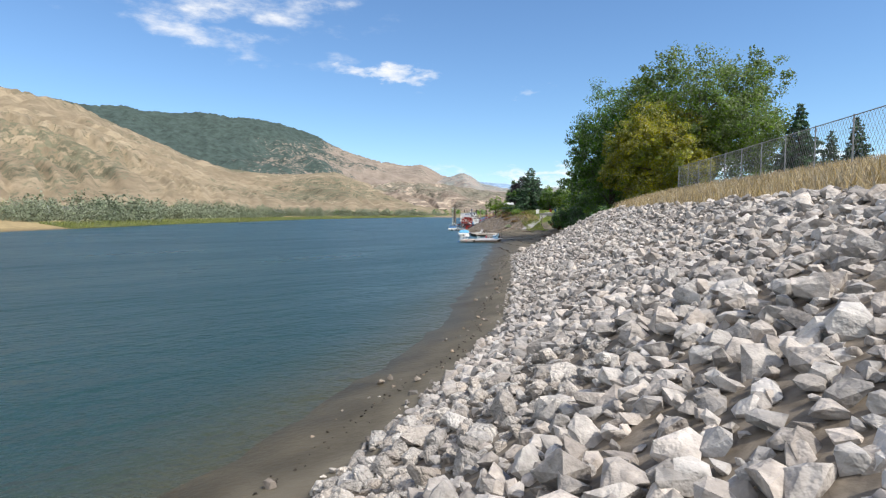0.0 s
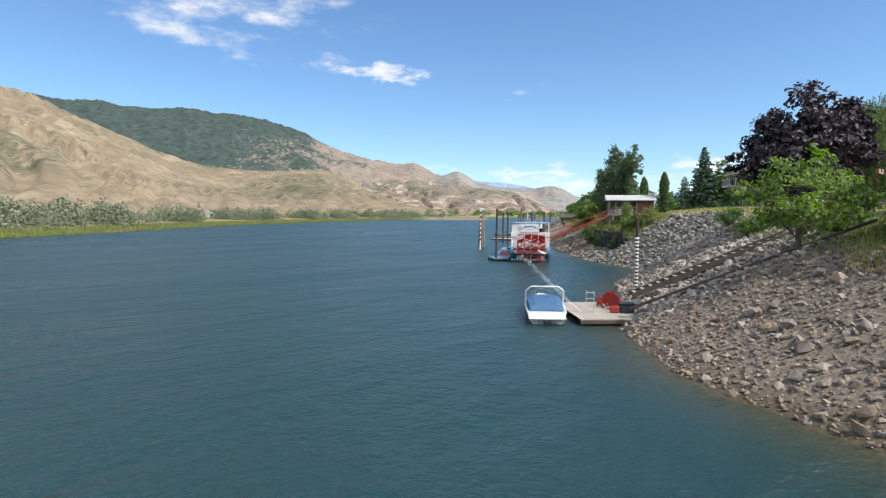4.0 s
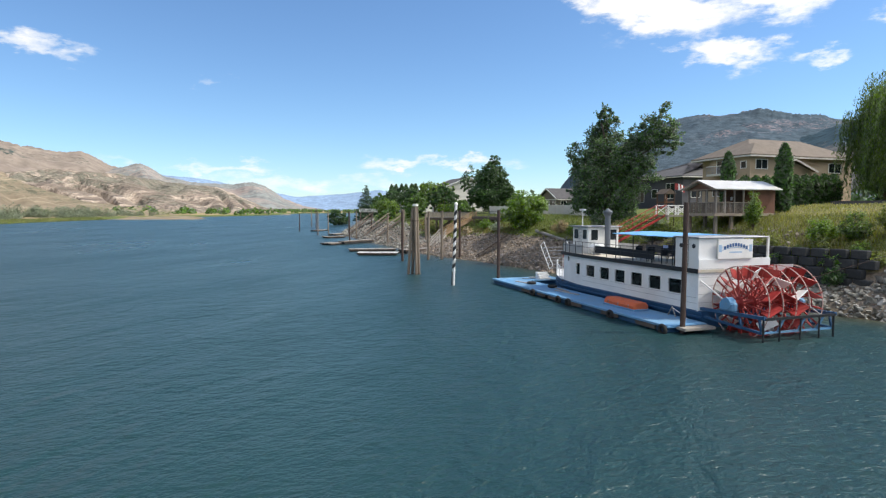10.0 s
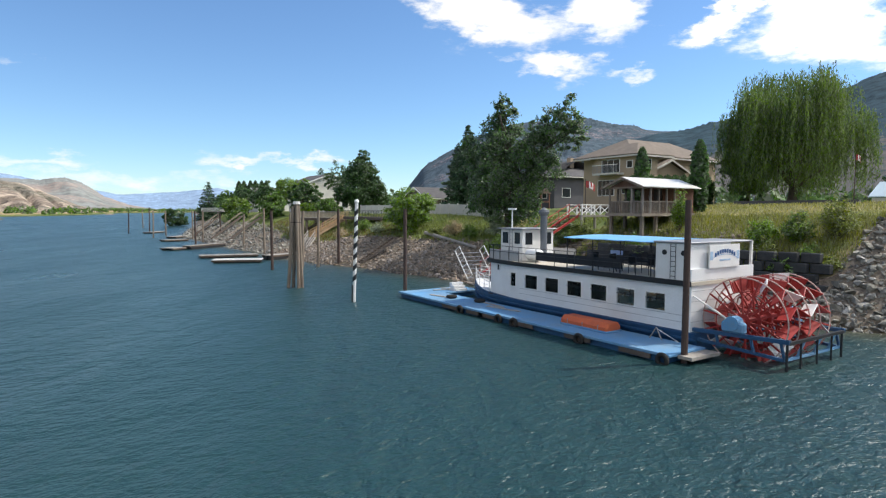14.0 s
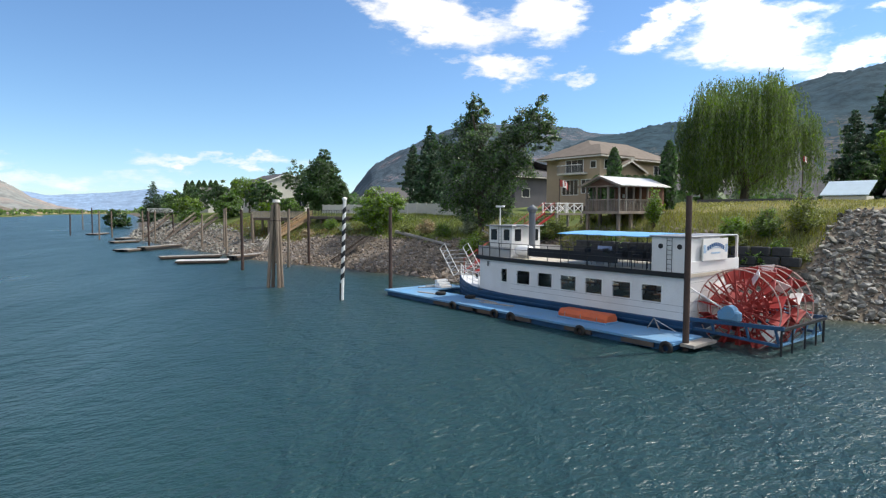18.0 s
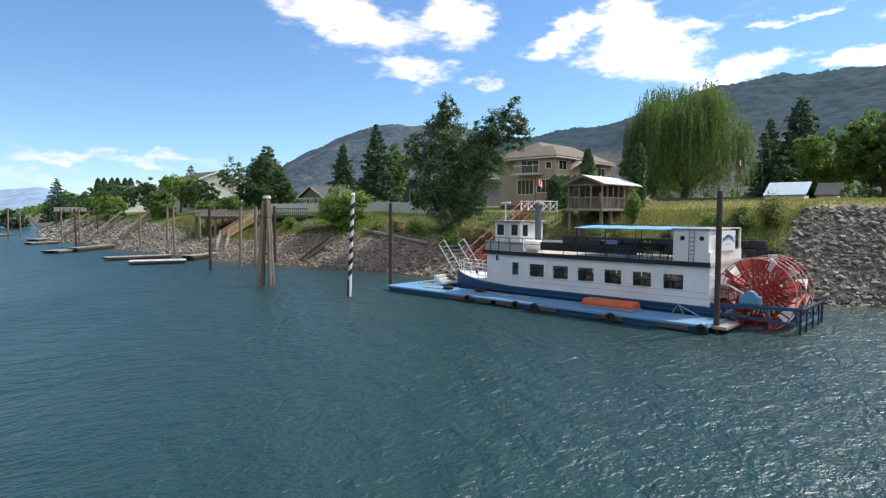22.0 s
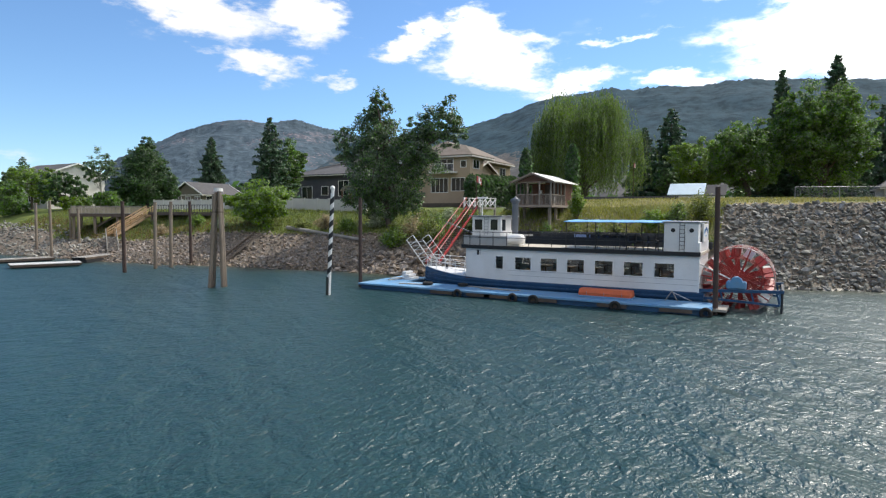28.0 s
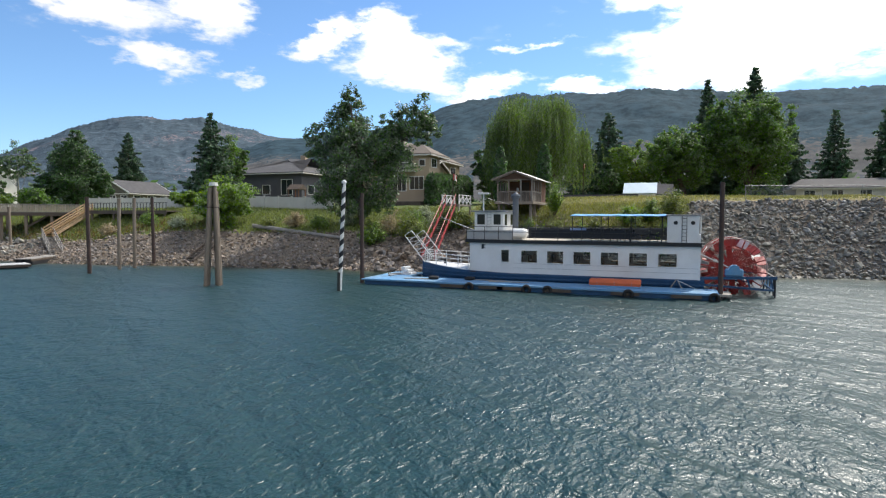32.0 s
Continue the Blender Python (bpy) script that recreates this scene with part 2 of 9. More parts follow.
M_BLOCK = mat("dark_retaining_block", (0.050, 0.052, 0.055), (0.025, 0.027, 0.03), scale=1.2, rough=0.9, bump=0.5, fine=10, obj=0.2, bscale=0.03)
M_TAN = mat("tan_stucco", (0.42, 0.33, 0.24), (0.37, 0.29, 0.21), scale=0.8, rough=0.9, bump=0.15, fine=30)
M_GSIDE = mat("dark_grey_siding", (0.085, 0.085, 0.10), (0.065, 0.065, 0.08), scale=0.8, rough=0.8, bump=0.15, fine=20)
M_CREAM = mat("pale_siding", (0.60, 0.58, 0.54), (0.52, 0.50, 0.47), scale=0.8, rough=0.8, bump=0.12, fine=20)
M_ROOF = mat("brown_grey_shingles", (0.19, 0.155, 0.125), (0.13, 0.11, 0.09), scale=1.2, rough=0.9, bump=0.4, fine=12)
M_ROOFG = mat("dark_grey_shingles", (0.095, 0.09, 0.09), (0.06, 0.058, 0.06), scale=1.2, rough=0.9, bump=0.4, fine=12)
M_TIN = mat("pale_metal_roof", (0.62, 0.62, 0.60), (0.50, 0.49, 0.46), scale=1.2, rough=0.45, bump=0.15, fine=12, metal=0.3)
M_CONC = mat("grey_concrete", (0.34, 0.33, 0.31), (0.26, 0.25, 0.235), scale=0.9, rough=0.9, bump=0.25, fine=18)
M_VINYL = mat("pale_grey_vinyl", (0.58, 0.57, 0.55), (0.50, 0.49, 0.47), scale=0.9, rough=0.6, bump=0.08, fine=15, obj=0.05)
M_LBLUE = mat("light_blue_paint", (0.30, 0.48, 0.66), (0.26, 0.42, 0.58), scale=2, rough=0.6, bump=0.1, fine=20)
M_COVER = mat("blue_boat_cover", (0.13, 0.36, 0.55), (0.10, 0.30, 0.48), scale=1.2, rough=0.75, bump=0.3, fine=9)
M_COVERD = mat("navy_boat_cover", (0.055, 0.14, 0.27), (0.045, 0.11, 0.22), scale=1.2, rough=0.75, bump=0.3, fine=9)
M_GELCOAT = mat("white_gelcoat", (0.80, 0.80, 0.79), (0.74, 0.74, 0.73), scale=1.0, rough=0.25, bump=0.02, fine=15)
M_PINKDECK = mat("beige_pink_deck_paint", (0.58, 0.47, 0.40), (0.50, 0.41, 0.35), scale=1.0, rough=0.8, bump=0.2, fine=16)
M_GREYDECK = mat("pale_grey_deck_paint", (0.50, 0.50, 0.53), (0.43, 0.43, 0.46), scale=1.0, rough=0.8, bump=0.2, fine=16)
M_SANDED = mat("sun_bleached_smooth_planks", (0.47, 0.425, 0.365), (0.42, 0.375, 0.32), scale=0.8, rough=0.9, bump=0.15, fine=10, obj=0.03)
M_PLANK = mat("bleached_deck_planks", (0.42, 0.38, 0.33), (0.33, 0.295, 0.255), scale=1.2, rough=0.85, bump=0.3, fine=14, obj=0.12)
M_GLASS = bpy.data.materials.new("window_glass")
M_GLASS.use_nodes = True
gp = M_GLASS.node_tree.nodes["Principled BSDF"]
gp.inputs["Base Color"].default_value = (0.02, 0.025, 0.03, 1)
gp.inputs["Roughness"].default_value = 0.06
gp.inputs["Specular IOR Level"].default_value = 0.6
M_CLEAR = bpy.data.materials.new("clear_pane")
M_CLEAR.use_nodes = True
ct = M_CLEAR.node_tree
gl, tp, mx = ct.nodes.new("ShaderNodeBsdfGlossy"), ct.nodes.new("ShaderNodeBsdfTransparent"), ct.nodes.new("ShaderNodeMixShader")
gl.inputs["Roughness"].default_value = 0.04
tp.inputs[0].default_value = (0.9, 0.92, 0.92, 1)
fr = ct.nodes.new("ShaderNodeFresnel")
fr.inputs[0].default_value = 1.5
ct.links.new(fr.outputs[0], mx.inputs[0])
ct.links.new(tp.outputs[0], mx.inputs[1])
ct.links.new(gl.outputs[0], mx.inputs[2])
ct.links.new(mx.outputs[0], ct.nodes["Material Output"].inputs[0])

# ---------------------------------------------------------------- mesh helpers
rng = np.random.default_rng(7)
R0 = np.random.default_rng(3)


def mesh_from(name, verts, faces, *materials, smooth=False):
    me = bpy.data.meshes.new(name)
    me.from_pydata([tuple(v) for v in verts], [], [tuple(f) for f in faces])
    for m in materials:
        me.materials.append(m)
    if smooth:
        me.polygons.foreach_set("use_smooth", [True] * len(me.polygons))
    me.update()
    return me


def quads(name, pts, material):
    """Loose quads from an array (n, 4, 3)."""
    n = len(pts)
    me = bpy.data.meshes.new(name)
    me.vertices.add(n * 4)
    me.loops.add(n * 4)
    me.polygons.add(n)
    me.vertices.foreach_set("co", np.ascontiguousarray(pts, dtype=np.float32).ravel())
    me.loops.foreach_set("vertex_index", np.arange(n * 4, dtype=np.int32))
    me.polygons.foreach_set("loop_start", np.arange(0, n * 4, 4, dtype=np.int32))
    me.materials.append(material)
    me.update(calc_edges=True)
    return me


def child(name, me, parent, label="", kind=""):
    ob = new(name, me)
    ob.parent = parent
    return tagged(ob, label=label, kind=kind)


def thing(name, loc, label, category, group="", turn=0.0, kind=""):
    ob = new(name)
    ob.empty_display_size = 0.3
    ob.matrix_world = pose(*loc, 0, 0, turn)
    return tagged(ob, label, category, group, kind)


class Build:
    """A bmesh with simple shaping calls."""

    def __init__(self):
        self.bm = bmesh.new()

    def box(self, x0, x1, y0, y1, z0, z1, bevel=0.0):
        r = bmesh.ops.create_cube(self.bm, size=1.0)
        vs = r["verts"]
        for v in vs:
            v.co = Vector(((x0 + x1) / 2 + v.co.x * (x1 - x0), (y0 + y1) / 2 + v.co.y * (y1 - y0), (z0 + z1) / 2 + v.co.z * (z1 - z0)))
        if bevel:
            es = list({e for v in vs for e in v.link_edges})
            bmesh.ops.bevel(self.bm, geom=es, offset=bevel, segments=1, affect="EDGES")
        return self

    def bar(self, a, b, r=0.03, sides=8, r2=None):
        a, b = Vector(a), Vector(b)
        d = b - a
        q = d.to_track_quat("Z", "Y").to_matrix().to_4x4()
        bmesh.ops.create_cone(self.bm, cap_ends=True, segments=sides, radius1=r, radius2=r if r2 is None else r2, depth=d.length, matrix=Matrix.Translation((a + b) / 2) @ q)
        return self

    def beam(self, a, b, w=0.1, h=0.1):
        """A squared timber from a to b, w wide and h high."""
        a, b = Vector(a), Vector(b)
        d = (b - a)
        n = d.normalized()
        side = n.cross(Vector((0, 0, 1)))
        side = Vector((1, 0, 0)) if side.length < 1e-3 else side.normalized()
        up = side.cross(n).normalized()
        vs = [self.bm.verts.new(p + side * sx * w / 2 + up * sz * h / 2) for p in (a, b) for sx, sz in ((-1, -1), (1, -1), (1, 1), (-1, 1))]
        for f in ((3, 2, 1, 0), (4, 5, 6, 7), (0, 1, 5, 4), (1, 2, 6, 5), (2, 3, 7, 6), (3, 0, 4, 7)):
            self.bm.faces.new([vs[i] for i in f])
        return self

    def loft(self, rings, closed=True, caps=True):
        rows = [[self.bm.verts.new(p) for p in ring] for ring in rings]
        n = len(rows[0])
        for a, b in zip(rows[:-1], rows[1:]):
            for i in range(n if closed else n - 1):
                j = (i + 1) % n
                self.bm.faces.new((a[i], a[j], b[j], b[i]))
        if caps:
            self.bm.faces.new(list(reversed(rows[0])))
            self.bm.faces.new(rows[-1])
        return self

    def poly(self, pts, thick, axis):
        """A flat outline pushed out by the vector axis * thick."""
        ax = Vector(axis) * thick
        return self.loft([[Vector(p) for p in pts], [Vector(p) + ax for p in pts]])

    def torus(self, c, R, r, axis="x", n=20, k=6, squash=1.0):
        rings = []
        for i in range(n):
            a = 2 * math.pi * i / n
            ring = []
            for j in range(k):
                b = 2 * math.pi * j / k
                u, w = (R + r * math.cos(b)), r * math.sin(b) * squash
                p = {"x": (w, u * math.cos(a), u * math.sin(a)), "z": (u * math.cos(a), u * math.sin(a), w), "y": (u * math.cos(a), w, u * math.sin(a))}[axis]
                ring.append(self.bm.verts.new(Vector(c) + Vector(p)))
            rings.append(ring)
        for i in range(n):
            a, b = rings[i], rings[(i + 1) % n]
            for j in range(k):
                self.bm.faces.new((a[j], a[(j + 1) % k], b[(j + 1) % k], b[j]))
        return self

    def mesh(self, name, material, smooth=False, weld=False):
        if weld:
            bmesh.ops.remove_doubles(self.bm, verts=self.bm.verts[:], dist=0.002)
        bmesh.ops.recalc_face_normals(self.bm, faces=self.bm.faces[:])
        me = bpy.data.meshes.new(name)
        self.bm.to_mesh(me)
        self.bm.free()
        me.materials.append(material)
        if smooth:
            me.polygons.foreach_set("use_smooth", [True] * len(me.polygons))
        return me


def part(name, b, material, parent, label="", smooth=False):
    return child(name, b.mesh(name, material, smooth), parent, label)


# ---------------------------------------------------------------- the lie of the land
SHORE = [(-4500, 60), (-600, 34), (-260, 29), (-205, 27.6), (-195, 28.3), (-181, 29.8), (-165, 29), (-145, 27.5), (-120, 25.7), (-107, 24.9), (-98, 24.3), (-84, 22.6), (-72, 19.6), (-66, 18),
         (-60, 15.6), (-56, 13.4), (-52, 11.3), (-45, 10.4), (-40, 11), (-30, 11.9), (-23, 12.2), (-16, 15.4), (-10, 16.8), (-5, 15), (0, 12.9), (8, 10.5), (20, 9.4), (25, 8.3), (31, 8.6), (37, 6.8),
         (43, 6.4), (50, 4.6), (57, 3.6), (68, 3.4), (92, 2.6), (130, 3.4), (150, 7.5), (200, 18), (300, 38), (600, 98), (1200, 205), (1400, 235), (1700, 345), (4500, 1500)]
FAR_SHORE = [(-4500, -120), (-300, -74), (-94, -88), (0, -108), (60, -112), (160, -130), (240, -128), (380, -114), (510, -96), (770, 12), (1262, 88), (1400, 180), (1700, 329), (4500, 1499)]


def shore(y):
    return np.interp(y, [p[0] for p in SHORE], [p[1] for p in SHORE])


def far_shore(y):
    return np.interp(y, [p[0] for p in FAR_SHORE], [p[1] for p in FAR_SHORE])


D = [-30, -5, 0, 1.5, 3, 5, 7, 9, 12, 14, 17, 22, 30, 60, 200, 1000, 5000]
P_RIPRAP = [-3, -.9, 0, .28, .6, 1.7, 2.8, 3.85, 5.35, 6.0, 6.7, 6.9, 7, 7.2, 8, 14, 30]
P_BEACH = [-3, -.7, 0, .15, .3, .5, .72, .95, 1.3, 1.6, 2.3, 3.8, 5.2, 6, 8, 14, 30]
P_GRAVEL = [-3, -.9, 0, .5, 1.2, 2.2, 3.2, 4.1, 5.0, 5.3, 5.5, 5.6, 5.8, 6.2, 8, 14, 30]
P_STAIRS = [-3, -1.1, 0, .85, 1.7, 2.8, 3.8, 4.7, 5.5, 5.7, 5.8, 5.9, 6, 6.4, 8, 14, 30]
P_COVE = [-3, -1.1, 0, 1.0, 2.1, 3.6, 5.0, 6.3, 6.6, 6.65, 6.7, 6.78, 6.85, 7.0, 8, 14, 30]
P_WALL = [-3, -1.1, 0, .8, 1.5, 3.7, 4.6, 5.4, 6.05, 6.3, 6.6, 6.75, 6.85, 7.0, 8, 14, 30]
P_GREEN = [-3, -1, 0, .55, 1.15, 2.0, 2.9, 3.6, 4.6, 5.2, 5.6, 5.8, 6.1, 7.2, 9, 14, 30]
P_CUT = [-3, -1, 0, .35, .75, 1.25, 1.8, 2.5, 3.9, 4.9, 5.5, 5.7, 6.0, 6.9, 8.5, 13, 28]
P_UP = [-3, -1, 0, .6, 1.2, 2.1, 3.0, 3.8, 4.8, 5.2, 5.5, 5.7, 5.9, 6.5, 8, 12, 25]
PROFILES = [(-5000, P_RIPRAP), (-148, P_RIPRAP), (-136, P_BEACH), (-74, P_BEACH), (-64, P_GRAVEL), (-48, P_GRAVEL), (-42, P_STAIRS), (-22, P_STAIRS), (-14, P_COVE), (0.4, P_COVE), (2.2, P_WALL), (17, P_WALL),
            (24, P_GREEN), (56, P_GREEN), (62, P_CUT), (78, P_CUT), (86, P_UP), (5000, P_UP)]
PY = np.array([p[0] for p in PROFILES], float)
PZ = np.array([p[1] for p in PROFILES], float)


def ground_z(x, y):
    x, y = np.broadcast_arrays(np.asarray(x, float), np.asarray(y, float))
    d = x - shore(y)
    i = np.clip(np.searchsorted(PY, y) - 1, 0, len(PY) - 2)
    w = np.clip((y - PY[i]) / (PY[i + 1] - PY[i]), 0, 1)
    j = np.clip(np.searchsorted(D, d) - 1, 0, len(D) - 2)
    da = np.array(D, float)
    v = np.clip((d - da[j]) / (da[j + 1] - da[j]), 0, 1)
    z = (1 - w) * ((1 - v) * PZ[i, j] + v * PZ[i, j + 1]) + w * ((1 - v) * PZ[i + 1, j] + v * PZ[i + 1, j + 1])
    e = far_shore(y) - x
    zl = np.interp(e, [-30, -3, 0, 4, 12, 60, 200, 1000, 5000], [-3, -.6, 0, .5, 1.6, 2.2, 4, 12, 40])
    return np.where(d > -30, np.where(e > -30, np.maximum(z, zl), z), zl)


def gz(x, y):
    return float(ground_z(x, y))


def wobble(x, y, s):
    """A cheap repeatable unevenness, about -1 to 1."""
    return (np.sin(x * 1.7 / s + 1.3 * np.sin(y * 0.9 / s)) + np.sin(y * 1.9 / s + 1.1 * np.sin(x * 1.3 / s + 2)) + np.sin((x + y) * 2.9 / s)) / 3


def lie(x, y):
    """The ground's true height with its small unevenness."""
    x, y = np.broadcast_arrays(np.asarray(x, float), np.asarray(y, float))
    d = x - shore(y)
    z = ground_z(x, y)
    z = z + np.where((d > 0.5) & (d < 60), (0.07 * wobble(x, y, 1.6) + 0.10 * wobble(x + 9, y, 5.0)) * np.clip((d - 0.8) / 5, 0, 1), 0)
    z = z + np.where((d > -3) & (d < 2.5), 0.045 * wobble(x * 0.4, y, 1.1) + 0.05 * wobble(x * 0.3, y + 5, 3.7), 0)
    ph = (d + 0.13 * (y + 135) + 0.5 * np.sin(y * 0.11) + 0.12 * np.sin(y * 0.9 + d)) / 2.5
    ruts = 0.17 * (np.minimum((ph % 1) * 1.14, (1 - ph % 1) * 8) - 0.5) * np.clip(d - 1, 0, 1)
    return z + np.where((y > -137) & (y < -70) & (d > 1.0) & (d < 16), ruts, 0)


rows = np.concatenate([-np.geomspace(4500, 240, 22), np.arange(-230, 112, 0.8), np.geomspace(113, 4500, 70)])
left = -np.array([4500, 3000, 2000, 1300, 800, 500, 320, 220, 160, 120, 90, 70, 55, 42, 32, 24, 18, 14, 11, 8, 6, 4, 2, 0.8, 0])
right = np.concatenate([np.arange(0, 15.1, 0.3), np.arange(15.6, 30.1, 0.6), [32, 35, 39, 44, 50, 58, 70, 90, 120, 170, 250, 400, 700, 1200, 2200, 4500]])
mid = np.linspace(0, 1, 8)[1:-1]
gv, cover = [], []
for y in rows:
    xs, xl = float(shore(y)), float(far_shore(y))
    xx = np.concatenate([xl + left, xl + (xs - xl) * mid, xs + right])
    zz = lie(xx, np.full_like(xx, y))
    d = xx - xs
    gv += [(a, y, c) for a, c in zip(xx, zz)]
    lx = xl - xx
    n = wobble(xx, y, 3.0) * 1.2
    green, grav, mud = np.zeros_like(xx), np.zeros_like(xx), np.zeros_like(xx)
    if y < -142:
        mud[(d < 3.4)] = 1
        grav[(d >= 3.4) & (d < 12)] = 1
    elif y < -70:
        mud[d < 14 + n] = 1
        green[d >= 14 + n] = 0.6
    elif y < -46:
        grav[d < 8.5 + n] = 1
        green[d > 12 + n] = 1
        green[(d > 8.5 + n) & (d < 12 + n)] = 0.25
    elif y < -18:
        grav[d < 10 + n] = 1
        green[d > 10 + n] = 0.8
    elif y < 16:
        edge = 9.0 if y < 1.4 else 3.6
        grav[d < edge] = 1
        green[d >= edge] = 0.5 + 0.1 * n[d >= edge]
    else:
        grav[d < 7 + n] = 1
        green[d >= 7 + n] = 0.8
    green[d > 60] = 0.35
    off = d < -8
    grav[off], mud[off], green[off] = 0, 0, 0
    mud[(lx < -1) & (d < -1)] = 1
    green[(lx >= 0) & (lx < 15)] = 1.0 + 0.45 * np.sin(y * 0.045 + 1) if y > -64 else 0.1
    green[lx > 15] = 0.22
    wet = np.clip(1 - (zz - 0.05) / (0.60 + 0.14 * wobble(xx, y, 2.0)), 0, 1) * (d < 9)
    cover += list(zip(green, grav, mud, wet))
ncol = len(left) + len(mid) + len(right)
gf = []
for r in range(len(rows) - 1):
    for c in range(ncol - 1):
        a = r * ncol + c
        gf.append((a, a + 1, a + ncol + 1, a + ncol))
M_GROUND = bpy.data.materials.new("river_bank_ground")
M_GROUND.use_nodes = True
gt = M_GROUND.node_tree
gn, gk = gt.nodes, gt.links
gpb = gn["Principled BSDF"]
gpb.inputs["Roughness"].default_value = 0.95
gpb.inputs["Specular IOR Level"].default_value = 0.2
gat = gn.new("ShaderNodeAttribute")
gat.attribute_name = "cover"
gsep = gn.new("ShaderNodeSeparateColor")
gk.new(gat.outputs["Color"], gsep.inputs[0])
gco = gn.new("ShaderNodeTexCoord")


def gnoise(scale, detail=5):
    t = gn.new("ShaderNodeTexNoise")
    t.inputs["Scale"].default_value = scale
    t.inputs["Detail"].default_value = detail
    gk.new(gco.outputs["Object"], t.inputs["Vector"])
    return t.outputs[0]


def gtone(a, b, n):
    m = gn.new("ShaderNodeMixRGB")
    m.inputs[1].default_value, m.inputs[2].default_value = (*a, 1), (*b, 1)
    r = gn.new("ShaderNodeMapRange")
    r.inputs[1].default_value, r.inputs[2].default_value = 0.35, 0.65
    gk.new(n, r.inputs[0])
    gk.new(r.outputs[0], m.inputs[0])
    return m.outputs[0]


n_big, n_mid, n_fine = gnoise(0.09), gnoise(0.7), gnoise(6.0)
straw = gtone((0.36, 0.275, 0.145), (0.25, 0.195, 0.10), n_mid)
lawn = gtone((0.135, 0.16, 0.04), (0.08, 0.11, 0.03), n_mid)
stony = gtone((0.22, 0.185, 0.148), (0.12, 0.10, 0.08), n_fine)
muddy = gtone((0.158, 0.138, 0.107), (0.095, 0.082, 0.061), n_mid)


def gmix(f, a, b, n):
    """a to b where f passes a noisy edge."""
    s = gn.new("ShaderNodeMath")
    s.operation = "MULTIPLY_ADD"
    s.inputs[1].default_value, s.inputs[2].default_value = 0.5, -0.25
    gk.new(n, s.inputs[0])
    q = gn.new("ShaderNodeMath")
    q.use_clamp = True
    gk.new(f, q.inputs[0])
    gk.new(s.outputs[0], q.inputs[1])
    r = gn.new("ShaderNodeMapRange")
    r.inputs[1].default_value, r.inputs[2].default_value = 0.25, 0.75
    gk.new(q.outputs[0], r.inputs[0])
    m = gn.new("ShaderNodeMixRGB")
    gk.new(r.outputs[0], m.inputs[0])
    gk.new(a, m.inputs[1])
    gk.new(b, m.inputs[2])
    return m.outputs[0]


gcol = gmix(gsep.outputs[0], straw, lawn, n_big)
gcol = gmix(gsep.outputs[1], gcol, stony, n_mid)
gcol = gmix(gsep.outputs[2], gcol, muddy, n_mid)
gdark = gn.new("ShaderNodeMixRGB")
gdark.blend_type = "MULTIPLY"
gdark.inputs[2].default_value = (0.50, 0.47, 0.36, 1)
gk.new(gat.outputs["Alpha"], gdark.inputs[0])
gk.new(gcol, gdark.inputs[1])
gk.new(gdark.outputs[0], gpb.inputs["Base Color"])
gro = gn.new("ShaderNodeMapRange")
gro.inputs[3].default_value, gro.inputs[4].default_value = 0.95, 0.45
gk.new(gat.outputs["Alpha"], gro.inputs[0])
gk.new(gro.outputs[0], gpb.inputs["Roughness"])
gb = gn.new("ShaderNodeBump")
gb.inputs["Strength"].default_value, gb.inputs["Distance"].default_value = 0.6, 0.06
gk.new(n_fine, gb.inputs["Height"])
gk.new(gb.outputs[0], gpb.inputs["Normal"])
gme = mesh_from("ground", gv, gf, M_GROUND, smooth=True)
ca = gme.attributes.new("cover", "FLOAT_COLOR", "POINT")
ca.data.foreach_set("color", np.clip(np.array(cover, dtype=np.float32), 0, 1).ravel())
ground = tagged(new("ground", gme), "muddy, stony and grassy river banks running to the hills", "ground", kind="structure")

# water
M_WATER = bpy.data.materials.new("river_water")
M_WATER.use_nodes = True
wnt = M_WATER.node_tree
wp = wnt.nodes["Principled BSDF"]
wp.inputs["Base Color"].default_value = (0.012, 0.042, 0.046, 1)
wp.inputs["Roughness"].default_value = 0.20
wp.inputs["IOR"].default_value = 1.33
wco = wnt.nodes.new("ShaderNodeTexCoord")


def ripples(scale, long, turn, detail=3, rough=0.55, dist=0.0):
    """Crests of a given pitch, drawn out along the bearing turn (degrees from +x)."""
    mp = wnt.nodes.new("ShaderNodeMapping")
    mp.vector_type = "TEXTURE"
    mp.inputs["Scale"].default_value = (long, 1, 1)
    mp.inputs["Rotation"].default_value = (0, 0, radians(turn))
    wnt.links.new(wco.outputs["Object"], mp.inputs[0])
    t = wnt.nodes.new("ShaderNodeTexNoise")
    t.inputs["Scale"].default_value, t.inputs["Detail"].default_value = scale, detail
    t.inputs["Roughness"].default_value, t.inputs["Distortion"].default_value = rough, dist
    wnt.links.new(mp.outputs[0], t.inputs["Vector"])
    return t.outputs[0]


